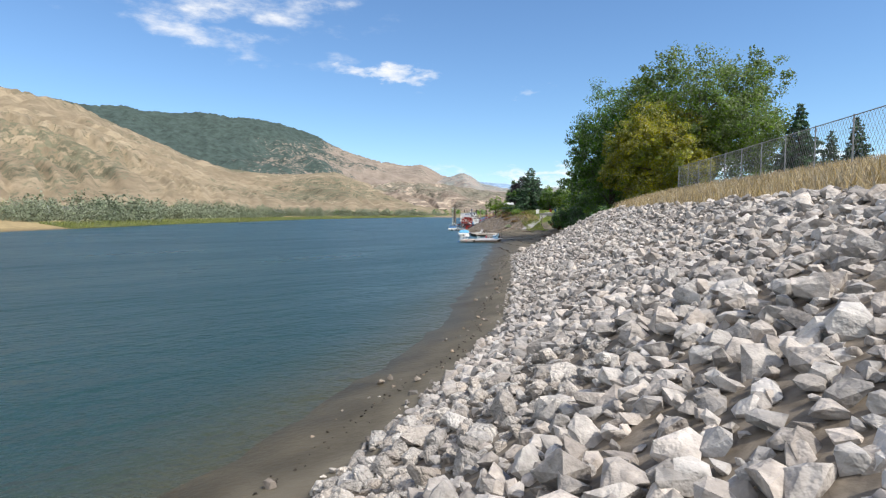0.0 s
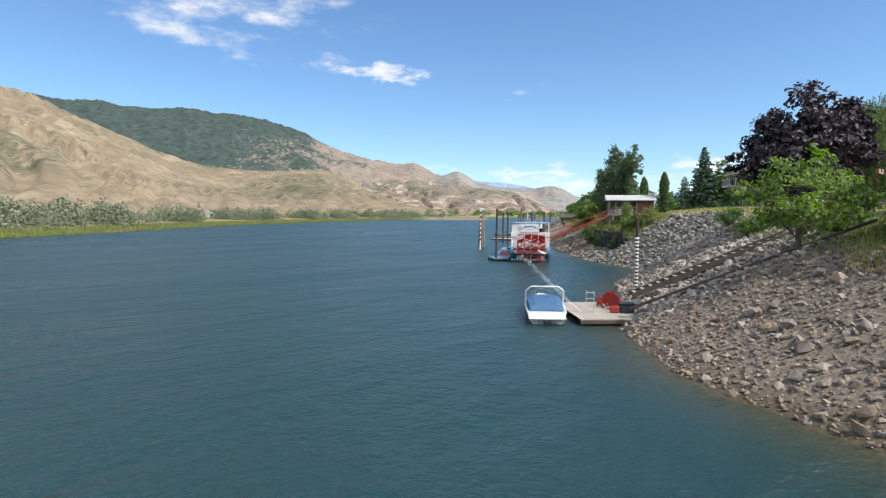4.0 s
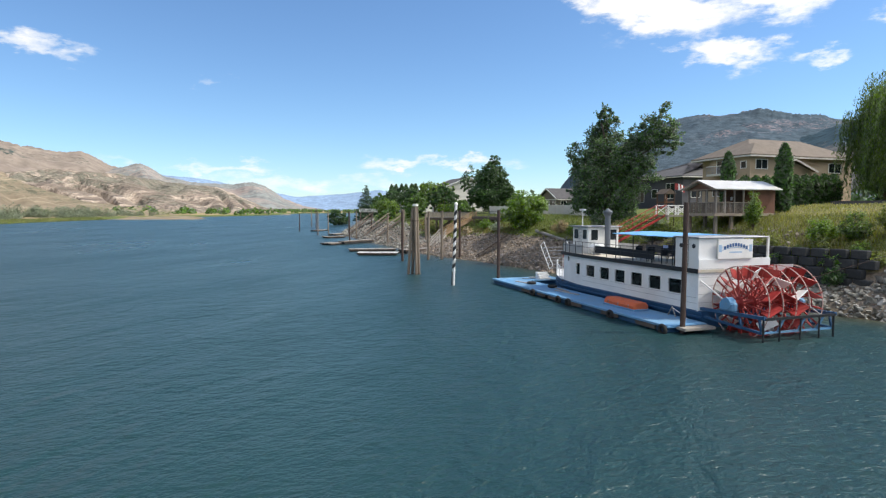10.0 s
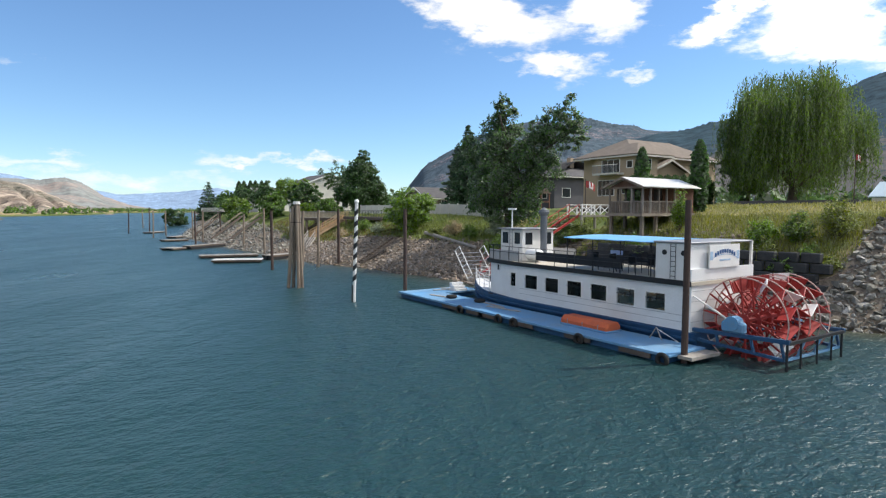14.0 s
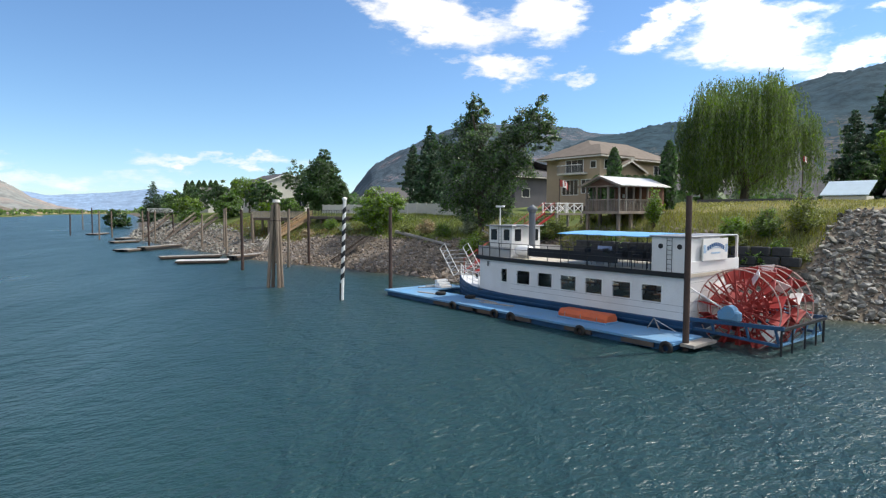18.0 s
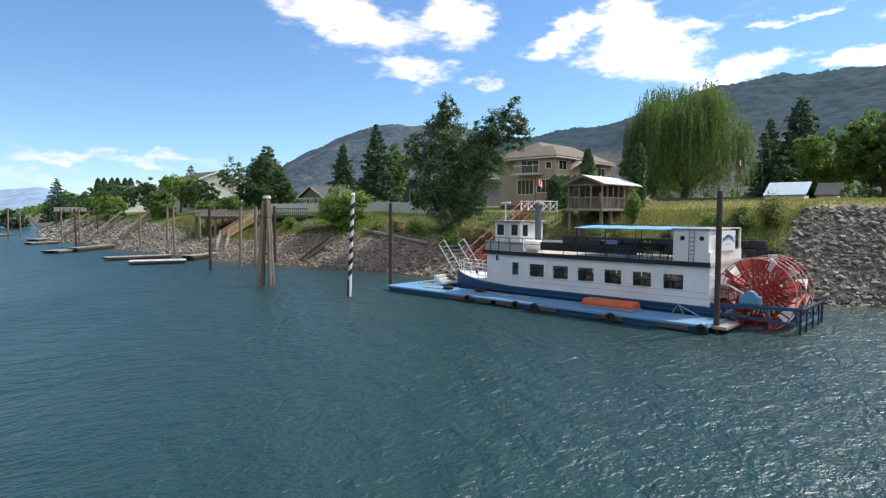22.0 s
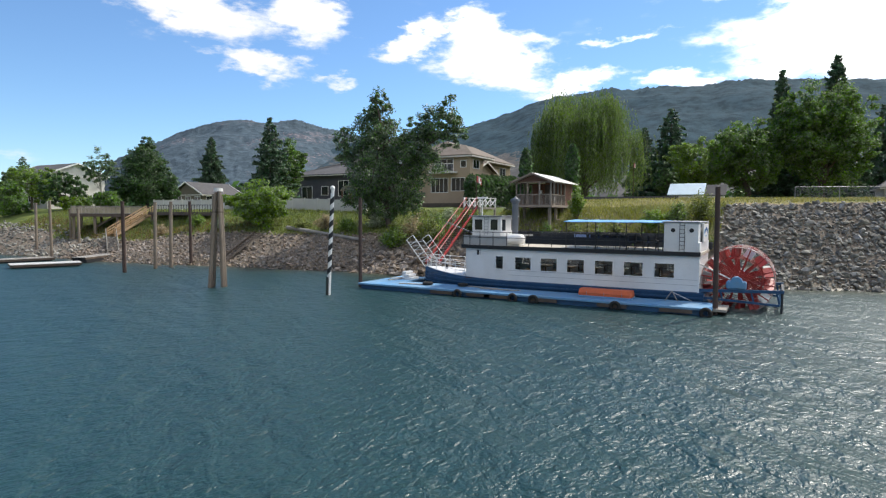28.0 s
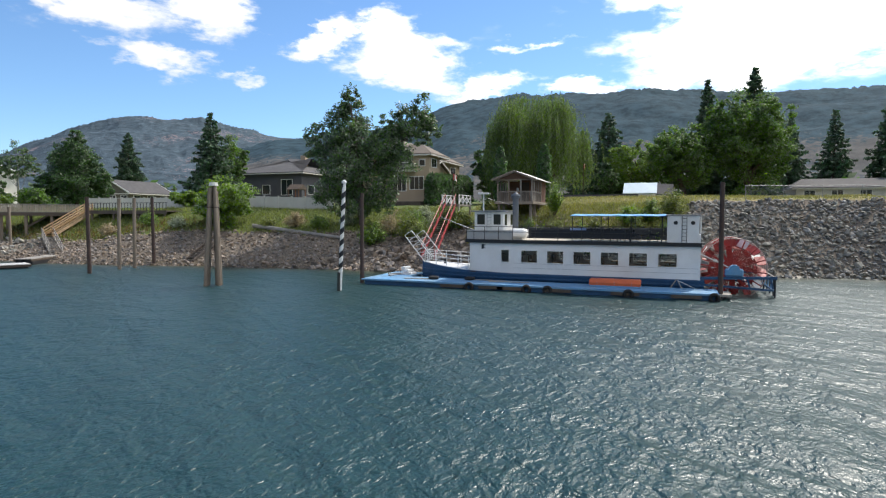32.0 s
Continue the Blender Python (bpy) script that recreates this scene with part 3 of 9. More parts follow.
last = None
gust = ripples(0.03, 2.5, 60, 3)
for h, dist, strength in ((ripples(0.16, 3.0, 60, 2, 0.5, 0.4), 0.46, 1.0), (ripples(0.42, 3.2, 56, 2, 0.5, 0.5), 0.27, 1.0), (ripples(1.1, 2.4, 50, 3, 0.55, 0.6), 0.17, 1.0), (ripples(1.6, 2.0, -14, 3, 0.55, 0.6), 0.12, 1.0), (ripples(4.2, 1.7, 12, 3, 0.55, 0.4), 0.085, 1.0), (ripples(10.0, 1.5, -20, 2, 0.5, 0.2), 0.028, 1.0)):
    b = wnt.nodes.new("ShaderNodeBump")
    b.inputs["Distance"].default_value, b.inputs["Strength"].default_value = dist, strength
    wnt.links.new(h, b.inputs["Height"])
    if last:
        wnt.links.new(last.outputs[0], b.inputs["Normal"])
    last = b
wnt.links.new(last.outputs[0], wp.inputs["Normal"])
wrr = wnt.nodes.new("ShaderNodeMapRange")
wrr.inputs[1].default_value, wrr.inputs[2].default_value = 0.35, 0.65
wrr.inputs[3].default_value, wrr.inputs[4].default_value = 0.27, 0.35
wnt.links.new(ripples(0.09, 4.0, 64, 4, 0.6), wrr.inputs[0])
wnt.links.new(wrr.outputs[0], wp.inputs["Roughness"])
wmix = wnt.nodes.new("ShaderNodeMixRGB")
wmix.inputs[1].default_value, wmix.inputs[2].default_value = (0.013, 0.041, 0.040, 1), (0.015, 0.045, 0.050, 1)
wnt.links.new(gust, wmix.inputs[0])
wat = wnt.nodes.new("ShaderNodeAttribute")
wat.attribute_name = "shallow"
wsh = wnt.nodes.new("ShaderNodeMixRGB")
wsh.inputs[2].default_value = (0.055, 0.055, 0.030, 1)
wnt.links.new(wat.outputs["Fac"], wsh.inputs[0])
wnt.links.new(wmix.outputs[0], wsh.inputs[1])
wnt.links.new(wsh.outputs[0], wp.inputs["Base Color"])
wy = np.concatenate([np.linspace(-4400, -240, 14), np.arange(-230, 120, 2.0), np.geomspace(121, 1690, 40)])
wcol = np.array([-60, -20, -9, -5.5, -3.5, -2.2, -1.2, -0.4, 0.5, 6.0])
wv, wf, shal = [], [], []
for y in wy:
    xa, xs = float(far_shore(y)) - 6, float(shore(y))
    for x in [xa, 0.5 * (xa + xs - 60)] + list(xs + wcol):
        wv.append((max(x, xa), y, 0))
        shal.append(float(np.clip(1 + (x - xs) / 4.5, 0, 1)) ** 1.6 if y > -240 else 0.0)
wn_ = len(wcol) + 2
for i in range(len(wy) - 1):
    for k in range(wn_ - 1):
        a = i * wn_ + k
        wf.append((a, a + 1, a + wn_ + 1, a + wn_))
wme = mesh_from("water", wv, wf, M_WATER)
wme.attributes.new("shallow", "FLOAT", "POINT").data.foreach_set("value", np.array(shal, dtype=np.float32))
tagged(new("water", wme), "wide blue-green river with wind ripples", "water", kind="structure")

# ---------------------------------------------------------------- hills


def hill(name, ridge, r0, r1, r2, rough, material, label, nr=46, na=260, seed=1, gully=0.0, trees=0.0):
    """A range of hills: its skyline as bearing and height in degrees, rising from r0 to the crest at r1 and falling to r2."""
    a0, a1 = ridge[0][0], ridge[-1][0]
    az = np.linspace(a0, a1, na)
    el = np.interp(az, [p[0] for p in ridge], [p[1] for p in ridge])
    tv = np.linspace(0, 1, nr)
    verts = []
    for k, a in enumerate(az):
        edge = min(1.0, (a - a0) / 3.0, (a1 - a) / 3.0)
        edge = max(0.0, edge) ** 0.5
        crest = r1 * math.tan(radians(el[k])) * (edge if edge < 1 else 1)
        for t in tv:
            if t < 0.72:
                s = t / 0.72
                r = r0 + (r1 - r0) * s
                z = crest * (s * s * (3 - 2 * s) * 0.45 + s * 0.55)
            else:
                s = (t - 0.72) / 0.28
                r = r1 + (r2 - r1) * s
                z = crest * (1 - s * s)
            x, y = r * math.sin(radians(a)), r * math.cos(radians(a))
            f = noise.fractal(Vector((x / 420 + seed, y / 420, seed * 3.1)), 1.0, 2.0, 6)
            g = abs(noise.noise(Vector((a * 0.55 * (1 + 0.2 * math.sin(t * 9)) + f, t * 1.5, seed))))
            amp = rough * crest * math.sin(min(1.0, t / 0.72) * math.pi * 0.92 + 0.05)
            h2 = noise.fractal(Vector((x / 130 + seed * 7, y / 130, seed)), 1.0, 2.0, 4)
            crown = trees * R0.uniform(0.2, 1.0) * (1.0 if 0.6 < t < 0.8 else 0.12) * (1 if noise.noise(Vector((x / 300, y / 300, seed + 9))) > -0.15 else 0.15) if trees else 0.0
            verts.append((x, y, max(-4.0, z + amp * f * 0.5 - gully * amp * (1 - min(1, g * 3)) + 0.035 * crest * h2 * min(1, t * 2) * edge + crown * edge)))
    faces = []
    for k in range(na - 1):
        for i in range(nr - 1):
            a = k * nr + i
            faces.append((a, a + 1, a + nr + 1, a + nr))
    me = mesh_from(name, verts, faces, material, smooth=True)
    return tagged(new(name, me), label, "hill", kind="structure")


def hill_mat(name, dry, dry2, wood, wood_amount, scale, relief=8.0, grain=0.02, treeline=None, streak=0.0):
    m = bpy.data.materials.new(name)
    m.use_nodes = True
    t = m.node_tree
    n, l = t.nodes, t.links
    p = n["Principled BSDF"]
    p.inputs["Roughness"].default_value = 1.0
    p.inputs["Specular IOR Level"].default_value = 0.05
    co = n.new("ShaderNodeTexCoord")

    def nz(s, d=6, r=0.6):
        q = n.new("ShaderNodeTexNoise")
        q.inputs["Scale"].default_value, q.inputs["Detail"].default_value, q.inputs["Roughness"].default_value = s, d, r
        l.new(co.outputs["Object"], q.inputs["Vector"])
        return q.outputs[0]

    def rg(v, a, b):
        q = n.new("ShaderNodeMapRange")
        q.inputs[1].default_value, q.inputs[2].default_value = a, b
        l.new(v, q.inputs[0])
        return q.outputs[0]

    def mx(f, a, b):
        q = n.new("ShaderNodeMixRGB")
        l.new(f, q.inputs[0])
        for i, v in ((1, a), (2, b)):
            if isinstance(v, tuple):
                q.inputs[i].default_value = (*v, 1)
            else:
                l.new(v, q.inputs[i])
        return q.outputs[0]

    base = mx(rg(nz(scale), 0.38, 0.62), dry, dry2)
    base = mx(rg(nz(scale * 9, 4), 0.30, 0.75), base, tuple(v * 0.62 for v in dry2))
    relief_height = nz(grain, 5, 0.65)
    if streak:
        mp = n.new("ShaderNodeMapping")
        mp.inputs["Scale"].default_value = (1, 1, 0.12)
        l.new(co.outputs["Object"], mp.inputs[0])
        sn = n.new("ShaderNodeTexNoise")
        sn.inputs["Scale"].default_value, sn.inputs["Detail"].default_value, sn.inputs["Roughness"].default_value = 0.022, 4, 0.55
        l.new(mp.outputs[0], sn.inputs["Vector"])
        base = mx(rg(sn.outputs[0], 0.50, 0.50 + 0.18 / streak), base, tuple(min(0.75, v * 1.28) for v in dry))
        sm = n.new("ShaderNodeMath")
        sm.operation = "MULTIPLY_ADD"
        sm.inputs[1].default_value = streak
        l.new(sn.outputs[0], sm.inputs[0])
        l.new(relief_height, sm.inputs[2])
        relief_height = sm.outputs[0]
    woods = n.new("ShaderNodeMath")
    woods.operation = "MULTIPLY_ADD"
    l.new(nz(scale * 22, 3, 0.7), woods.inputs[0])
    woods.inputs[1].default_value = 0.7
    l.new(nz(scale * 0.8, 4), woods.inputs[2])
    lo = 1.12 - 0.62 * wood_amount
    amount = woods.outputs[0]
    if treeline:
        dot = n.new("ShaderNodeVectorMath")
        dot.operation = "DOT_PRODUCT"
        dot.inputs[1].default_value = (0, -treeline[2], 1)
        l.new(co.outputs["Object"], dot.inputs[0])
        up_ = n.new("ShaderNodeMapRange")
        up_.inputs[1].default_value, up_.inputs[2].default_value = treeline[:2]
        up_.inputs[3].default_value, up_.inputs[4].default_value = -0.42, 0.12
        l.new(dot.outputs["Value"], up_.inputs[0])
        ad = n.new("ShaderNodeMath")
        l.new(amount, ad.inputs[0])
        l.new(up_.outputs[0], ad.inputs[1])
        amount = ad.outputs[0]
    forest = mx(rg(nz(0.03, 3, 0.7), 0.35, 0.65), tuple(v * 0.72 for v in wood), tuple(v * 1.35 for v in wood))
    base = mx(rg(amount, lo, lo + 0.10), base, forest)
    l.new(base, p.inputs["Base Color"])
    bp = n.new("ShaderNodeBump")
    bp.inputs["Strength"].default_value, bp.inputs["Distance"].default_value = 0.9, relief
    l.new(relief_height, bp.inputs["Height"])
    l.new(bp.outputs[0], p.inputs["Normal"])
    return m


M_H1 = hill_mat("dry_tan_hillside", (0.335, 0.275, 0.19), (0.25, 0.20, 0.138), (0.13, 0.125, 0.085), 0.40, 0.004, 4.0, 0.02, None, 0.5)
M_H2 = hill_mat("wooded_mountainside", (0.345, 0.29, 0.235), (0.26, 0.215, 0.18), (0.052, 0.073, 0.066), 0.70, 0.0028, 6.0, 0.012, (-310, -50, 0.17))
# haze is painted in here: the woods are paled to grey
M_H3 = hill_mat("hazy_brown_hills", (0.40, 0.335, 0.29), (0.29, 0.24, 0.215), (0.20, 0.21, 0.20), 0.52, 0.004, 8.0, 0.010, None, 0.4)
M_H7 = hill_mat("eroded_clay_bluffs", (0.41, 0.335, 0.265), (0.25, 0.20, 0.16), (0.17, 0.16, 0.125), 0.44, 0.006, 34.0, 0.014, None, 1.2)
# rock and woods alike take the blue of distance haze as base colour
M_H4 = hill_mat("haze_blue_mountain", (0.26, 0.36, 0.50), (0.24, 0.33, 0.46), (0.22, 0.31, 0.44), 0.5, 0.002)
# mauve rock and bluish pines: air haze mixed into the colours
M_H5 = hill_mat("hazy_rocky_hill", (0.36, 0.265, 0.265), (0.22, 0.185, 0.20), (0.062, 0.086, 0.106), 0.78, 0.005, 9.0, 0.03)
# the blue cast of the woods stands for haze over the ridge
M_H6 = hill_mat("hazy_dark_ridge", (0.16, 0.15, 0.14), (0.10, 0.10, 0.10), (0.036, 0.062, 0.078), 1.05, 0.004, 1.5, 0.05, (110, 220, 0.0))
hill("tan_hills", [(-110, 7), (-80, 9.5), (-62, 10.6), (-52, 10.6), (-46.5, 9.3), (-41.3, 7.3), (-37.3, 5.6), (-33.3, 4.4), (-28, 4.0), (-22.5, 4.4), (-18, 2.8), (-14.6, 1.7), (-11, 1.0), (-6, 0.6)],
     420, 1650, 2300, 0.17, M_H1, "bare tan grass hills with eroded gullies", gully=0.45, seed=2, nr=60, na=340)
hill("wooded_mountain", [(-100, 7), (-60, 8.5), (-46.5, 9.1), (-42.8, 8.9), (-37.2, 9.0), (-33.7, 9.1), (-30.9, 8.8), (-27.1, 8.5), (-23.6, 7.5), (-20.5, 5.9), (-17.2, 4.9), (-15.5, 4.7), (-14.2, 4.6), (-13.1, 4.75), (-12.2, 4.4), (-11, 3.8), (-9, 3.3), (-5, 2.4)],
     1300, 3600, 4300, 0.22, M_H2, "tan mountain with dark woods along its crest", seed=5, gully=0.12, nr=70, na=620, trees=10)
hill("clay_bluffs", [(-25, 1.2), (-20, 3.0), (-15.8, 3.75), (-13, 3.65), (-10.6, 3.45), (-8, 3.0), (-5.8, 2.65), (-3.3, 2.5), (-2.2, 2.1), (-1.1, 1.5), (0.7, 0.8), (3, 0.3)],
     820, 1500, 2600, 0.25, M_H7, "pale eroded clay bluffs along the river", seed=21, gully=0.9, nr=60, na=420)
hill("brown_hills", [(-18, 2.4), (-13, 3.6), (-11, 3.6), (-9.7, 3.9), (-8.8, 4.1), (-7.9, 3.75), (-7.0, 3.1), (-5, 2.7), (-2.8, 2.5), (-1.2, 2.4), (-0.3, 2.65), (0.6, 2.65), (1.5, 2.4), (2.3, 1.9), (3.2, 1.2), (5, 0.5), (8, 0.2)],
     1700, 3200, 4000, 0.25, M_H3, "brown rounded hills behind the bluffs, paled in colour for haze", seed=8, gully=0.2, nr=50, na=260, trees=5)
hill("far_mountain", [(-16, 1.6), (-8, 3.15), (-5, 3.1), (-2.5, 2.75), (0, 2.2), (4.4, 1.4), (8.8, 1.7), (12.3, 2.1), (15.5, 1.5), (22, 1.2), (30, 1.6), (40, 1.2)], 3700, 4500, 4800, 0.1, M_H4, "distant mountain coloured pale blue for the haze before it", seed=3, nr=20, na=120)
hill("rocky_hill", [(28, 2.0), (31.5, 4.6), (33.4, 5.6), (36.9, 7.3), (40, 8.2), (43, 8.5), (46.3, 8.6), (49.2, 8.0), (53, 7.3), (56, 7.0), (62, 6.6), (72, 5)], 900, 2500, 3300, 0.15, M_H5, "rocky brown hill with scattered pines, haze tinted into its colours", seed=11, gully=0.1, nr=60, na=360, trees=8)
hill("dark_ridge", [(44, 4), (52, 6.9), (57, 7.7), (62, 8.2), (65.4, 9.3), (69, 10.8), (72.6, 11.4), (80, 11.5), (87, 11.4), (104, 10.2), (125, 9), (150, 7), (175, 4)], 700, 2000, 3000, 0.07, M_H6, "long dark wooded ridge, its woods tinted blue for haze", seed=14, gully=0.1, nr=60, na=560, trees=9)

# ---------------------------------------------------------------- the paddle boat at its float
XP, XS, YA, YF = 1.84, 6.65, 1.1, 15.6
XC = (XP + XS) / 2
boat = thing("paddle_boat", (0, 0, 0), "white wooden sternwheel tour boat with blue hull moored at a float", "boat")


def half_beam(y):
    if y < 14.0:
        return 2.40
    return 2.40 * max(0.05, 1 - ((y - 14.0) / 6.0) ** 2.0)


ys = [0.75, 3, 6, 9, 12, 13.5, 14.5, 15.5, 16.5, 17.5, 18.5, 19.2, 19.7, 19.95]
rings = []
for y in ys:
    h = half_beam(y)
    top = 0.88 + 0.012 * max(0, y - 12) ** 2 * 0.55
    rings.append([(XC - h, y, top), (XC - h * 0.98, y, 0.45), (XC - h * 0.86, y, -0.1), (XC - h * 0.5, y, -0.35), (XC + h * 0.5, y, -0.35), (XC + h * 0.86, y, -0.1), (XC + h * 0.98, y, 0.45), (XC + h, y, top)])
hull = part("hull", Build().loft(rings), M_BLUE, boat, "blue painted wooden hull")
for z in (0.30, 0.56, 0.80):
    for side in (-1, 1):
        b = Build()
        for a, c in zip(ys[:-1], ys[1:]):
            b.beam((XC + side * (half_beam(a) + 0.03), a, z), (XC + side * (half_beam(c) + 0.03), c, z), 0.07, 0.08)
        part("rub_rail", b, M_BLUE, boat)


def deck_half(y):
    return 2.405 if y < 12.5 else 2.405 - 0.055 * (y - 12.5) ** 1.6


# main deck walls, with window openings cut through the sides
WIN = [(2.31 + 1.706 * i, 3.36 + 1.706 * i, 1.62, 2.40) for i in range(6)] + [(12.75, 13.25, 1.62, 2.42)]
for side, sx in (("port", -1), ("starboard", 1)):
    b = Build()
    cuts = sorted(WIN)
    edges = [YA] + [v for w in cuts for v in w[:2]] + [YF]
    for i in range(len(edges) - 1):
        y0, y1 = edges[i], edges[i + 1]
        spans = [(0.88, 2.9)] if i % 2 == 0 else [(0.88, 1.62), (2.41, 2.9)]
        n = max(1, int((y1 - y0) / 0.8)) if y1 > 12.4 else 1
        for k in range(n):
            ya, yb = y0 + (y1 - y0) * k / n, y0 + (y1 - y0) * (k + 1) / n
            for z0, z1 in spans:
                xa, xb = XC + sx * deck_half(ya), XC + sx * deck_half(yb)
                b.poly([(xa, ya, z0), (xb, yb, z0), (xb, yb, z1), (xa, ya, z1)], 0.07, (-sx, 0, 0))
    wall = child("side_wall", b.mesh("side_wall", M_WHITEW, weld=True), boat, "white painted cabin side with faint horizontal plank joints")
    for y0, y1, z0, z1 in cuts:
        x = XC + sx * (deck_half((y0 + y1) / 2) + 0.012)
        b = Build()
        t = 0.045
        b.box(x - 0.02, x + 0.02, y0 - t, y0, z0 - t, z1 + t).box(x - 0.02, x + 0.02, y1, y1 + t, z0 - t, z1 + t).box(x - 0.02, x + 0.02, y0, y1, z1, z1 + t).box(x - 0.03, x + 0.02, y0, y1, z0 - t, z0)
        w = part("window", b, M_WHITE, boat)
        pane = part("pane", Build().box(x - sx * 0.05 - 0.004, x - sx * 0.05 + 0.004, y0, y1, z0, z1), M_CLEAR, w)
        pane.visible_shadow = False
        part("glazing_bar", Build().box(x - 0.05, x - 0.03, y0, y1, z1 - 0.27, z1 - 0.24), M_DARK, w)
    if sx < 0:
        b = Build()
        for z in (1.55, 1.25):
            b.box(XP - 0.010, XP + 0.01, YA, 12.4, z - 0.008, z + 0.008)
        part("plank_joint", b, M_GREY, boat)
        g = part("vent_grille", Build().box(XP + 0.16, XP + 0.20, 13.9, 14.7, 2.46, 2.78), M_DARK, boat)
        for i in range(3):
            part("grille_bar", Build().box(XP + 0.13, XP + 0.155, 14.08 + i * 0.2, 14.12 + i * 0.2, 2.46, 2.78), M_WHITE, g)
part("front_wall", Build().poly([(XC - deck_half(15.6), 15.6, 0.95), (XC + deck_half(15.6), 15.6, 0.95), (XC + deck_half(15.6), 15.6, 2.9), (XC - deck_half(15.6), 15.6, 2.9)], 0.07, (0, -1, 0)), M_WHITEW, boat)
part("front_door", Build().box(XC - 0.4, XC + 0.4, 15.61, 15.66, 1.0, 2.75), M_WHITE, boat)
# stern wall: full height to the upper deck and a raised sign board
part("stern_wall", Build().box(XP - 0.03, XS + 0.03, 1.0, 1.1, 0.86, 3.62), M_WHITEW, boat, "plain white stern wall")
b = Build()
for z in (1.3, 1.75, 2.2, 2.65, 3.1):
    b.box(XP, XS, 0.992, 1.0, z - 0.006, z + 0.006)
part("plank_joint", b, M_GREY, boat)
part("interior_floor", Build().box(XP + 0.1, XS - 0.1, YA + 0.05, YF - 0.1, 0.86, 0.92), M_WOODD, boat)
for i in range(6):
    y = 2.7 + i * 1.706
    for x in (XP + 0.9, XS - 0.9):
        part("cabin_table", Build().box(x - 0.5, x + 0.5, y - 0.35, y + 0.35, 1.58, 1.62).box(x - 0.05, x + 0.05, y - 0.05, y + 0.05, 0.92, 1.58), M_WOODT, boat)
        part("cabin_bench", Build().box(x - 0.5, x + 0.5, y + 0.55, y + 0.95, 1.28, 1.36).box(x - 0.5, x + 0.5, y + 0.90, y + 0.98, 1.36, 1.85).box(x - 0.45, x + 0.45, y + 0.6, y + 0.9, 0.92, 1.28), M_WOODB, boat)
# upper deck
rim = [(XC - deck_half(y) - 0.10, y) for y in (0.95, 4, 8, 12.5, 13.5, 14.5, 15.3, 15.85)]
outline = [(x, y, 2.9) for x, y in rim] + [(2 * XC - x, y, 2.9) for x, y in reversed(rim)]
part("upper_deck", Build().poly(outline, 0.16, (0, 0, 1)), mat("pale_deck_boards", (0.50, 0.46, 0.38), (0.40, 0.36, 0.30), scale=1.2, rough=0.85, bump=0.2), boat, "pale upper deck boards")
b = Build()
for (xa, ya), (xb, yb) in zip(rim[:-1], rim[1:]):
    b.beam((xa - 0.02, ya, 2.99), (xb - 0.02, yb, 2.99), 0.05, 0.24)
    b.beam((2 * XC - xa + 0.02, ya, 2.99), (2 * XC - xb + 0.02, yb, 2.99), 0.05, 0.24)
b.beam((rim[-1][0], 15.9, 2.99), (2 * XC - rim[-1][0], 15.9, 2.99), 0.05, 0.24)
part("deck_edge_band", b, M_BLACK, boat, "black band along the upper deck edge")
# rail posts, rails and screens
rail_pts = [(x + 0.12, y) for x, y in rim if y > 2.0]
rail_pts = [(XP + 0.02, 2.95)] + rail_pts
for sx in (-1, 1):
    pts = [(x if sx < 0 else 2 * XC - x, y) for x, y in rail_pts]
    dense = []
    for (xa, ya), (xb, yb) in zip(pts[:-1], pts[1:]):
        n = max(1, round((yb - ya) / 1.35))
        dense += [(xa + (xb - xa) * k / n, ya + (yb - ya) * k / n) for k in range(n)]
    dense.append(pts[-1])
    for x, y in dense:
        part("rail_post", Build().bar((x, y, 3.06), (x, y, 3.98), 0.022, 6), M_BLACK, boat)
    for z in (3.97, 3.62):
        ring = [[(x + 0.02 * math.cos(q), y, z + 0.02 * math.sin(q)) for q in (0.4, 1.97, 3.54, 5.11)] for x, y in dense]
        part("rail", Build().loft(ring), M_BLACK, boat)
    b = Build()
    x = XP + 0.28 if sx < 0 else XS - 0.28
    b.box(x - 0.015, x + 0.015, 5.0, 11.3, 3.28, 3.78)
    part("rail_screen", b, M_DARK, boat, "dark mesh screen along the deck rail")
    b = Build()
    xf = [(p[0] + (0.05 if sx < 0 else -0.05), p[1]) for p in pts if p[1] > 12.4]
    for (xa, ya), (xb, yb) in zip(xf[:-1], xf[1:]):
        b.beam((xa, ya, 3.42), (xb, yb, 3.42), 0.03, 0.62)
    part("rail_panel", b, mat("pale_grey_panel", (0.42, 0.42, 0.42), (0.33, 0.33, 0.34), scale=1.3), boat, "pale grey panel in the forward rail")
part("front_rail", Build().bar((rail_pts[-1][0], 15.8, 3.97), (2 * XC - rail_pts[-1][0], 15.8, 3.97), 0.02, 6).bar((rail_pts[-1][0], 15.8, 3.62), (2 * XC - rail_pts[-1][0], 15.8, 3.62), 0.02, 6), M_BLACK, boat)
# canopy and its frame
b = Build()
can = []
for i in range(9):
    y = 2.95 + i * 0.72
    ring_t = [(XP - 0.10 + (XS - XP + 0.2) * k / 6, y, 4.74 + 0.10 * math.sin(math.pi * k / 6) - 0.02 * (i % 2)) for k in range(7)]
    can.append(ring_t + [(p[0], p[1], p[2] - 0.035) for p in reversed(ring_t)])
part("canopy", b.loft(can), M_CANOPY, boat, "pale blue canvas canopy stretched over the deck", smooth=False)
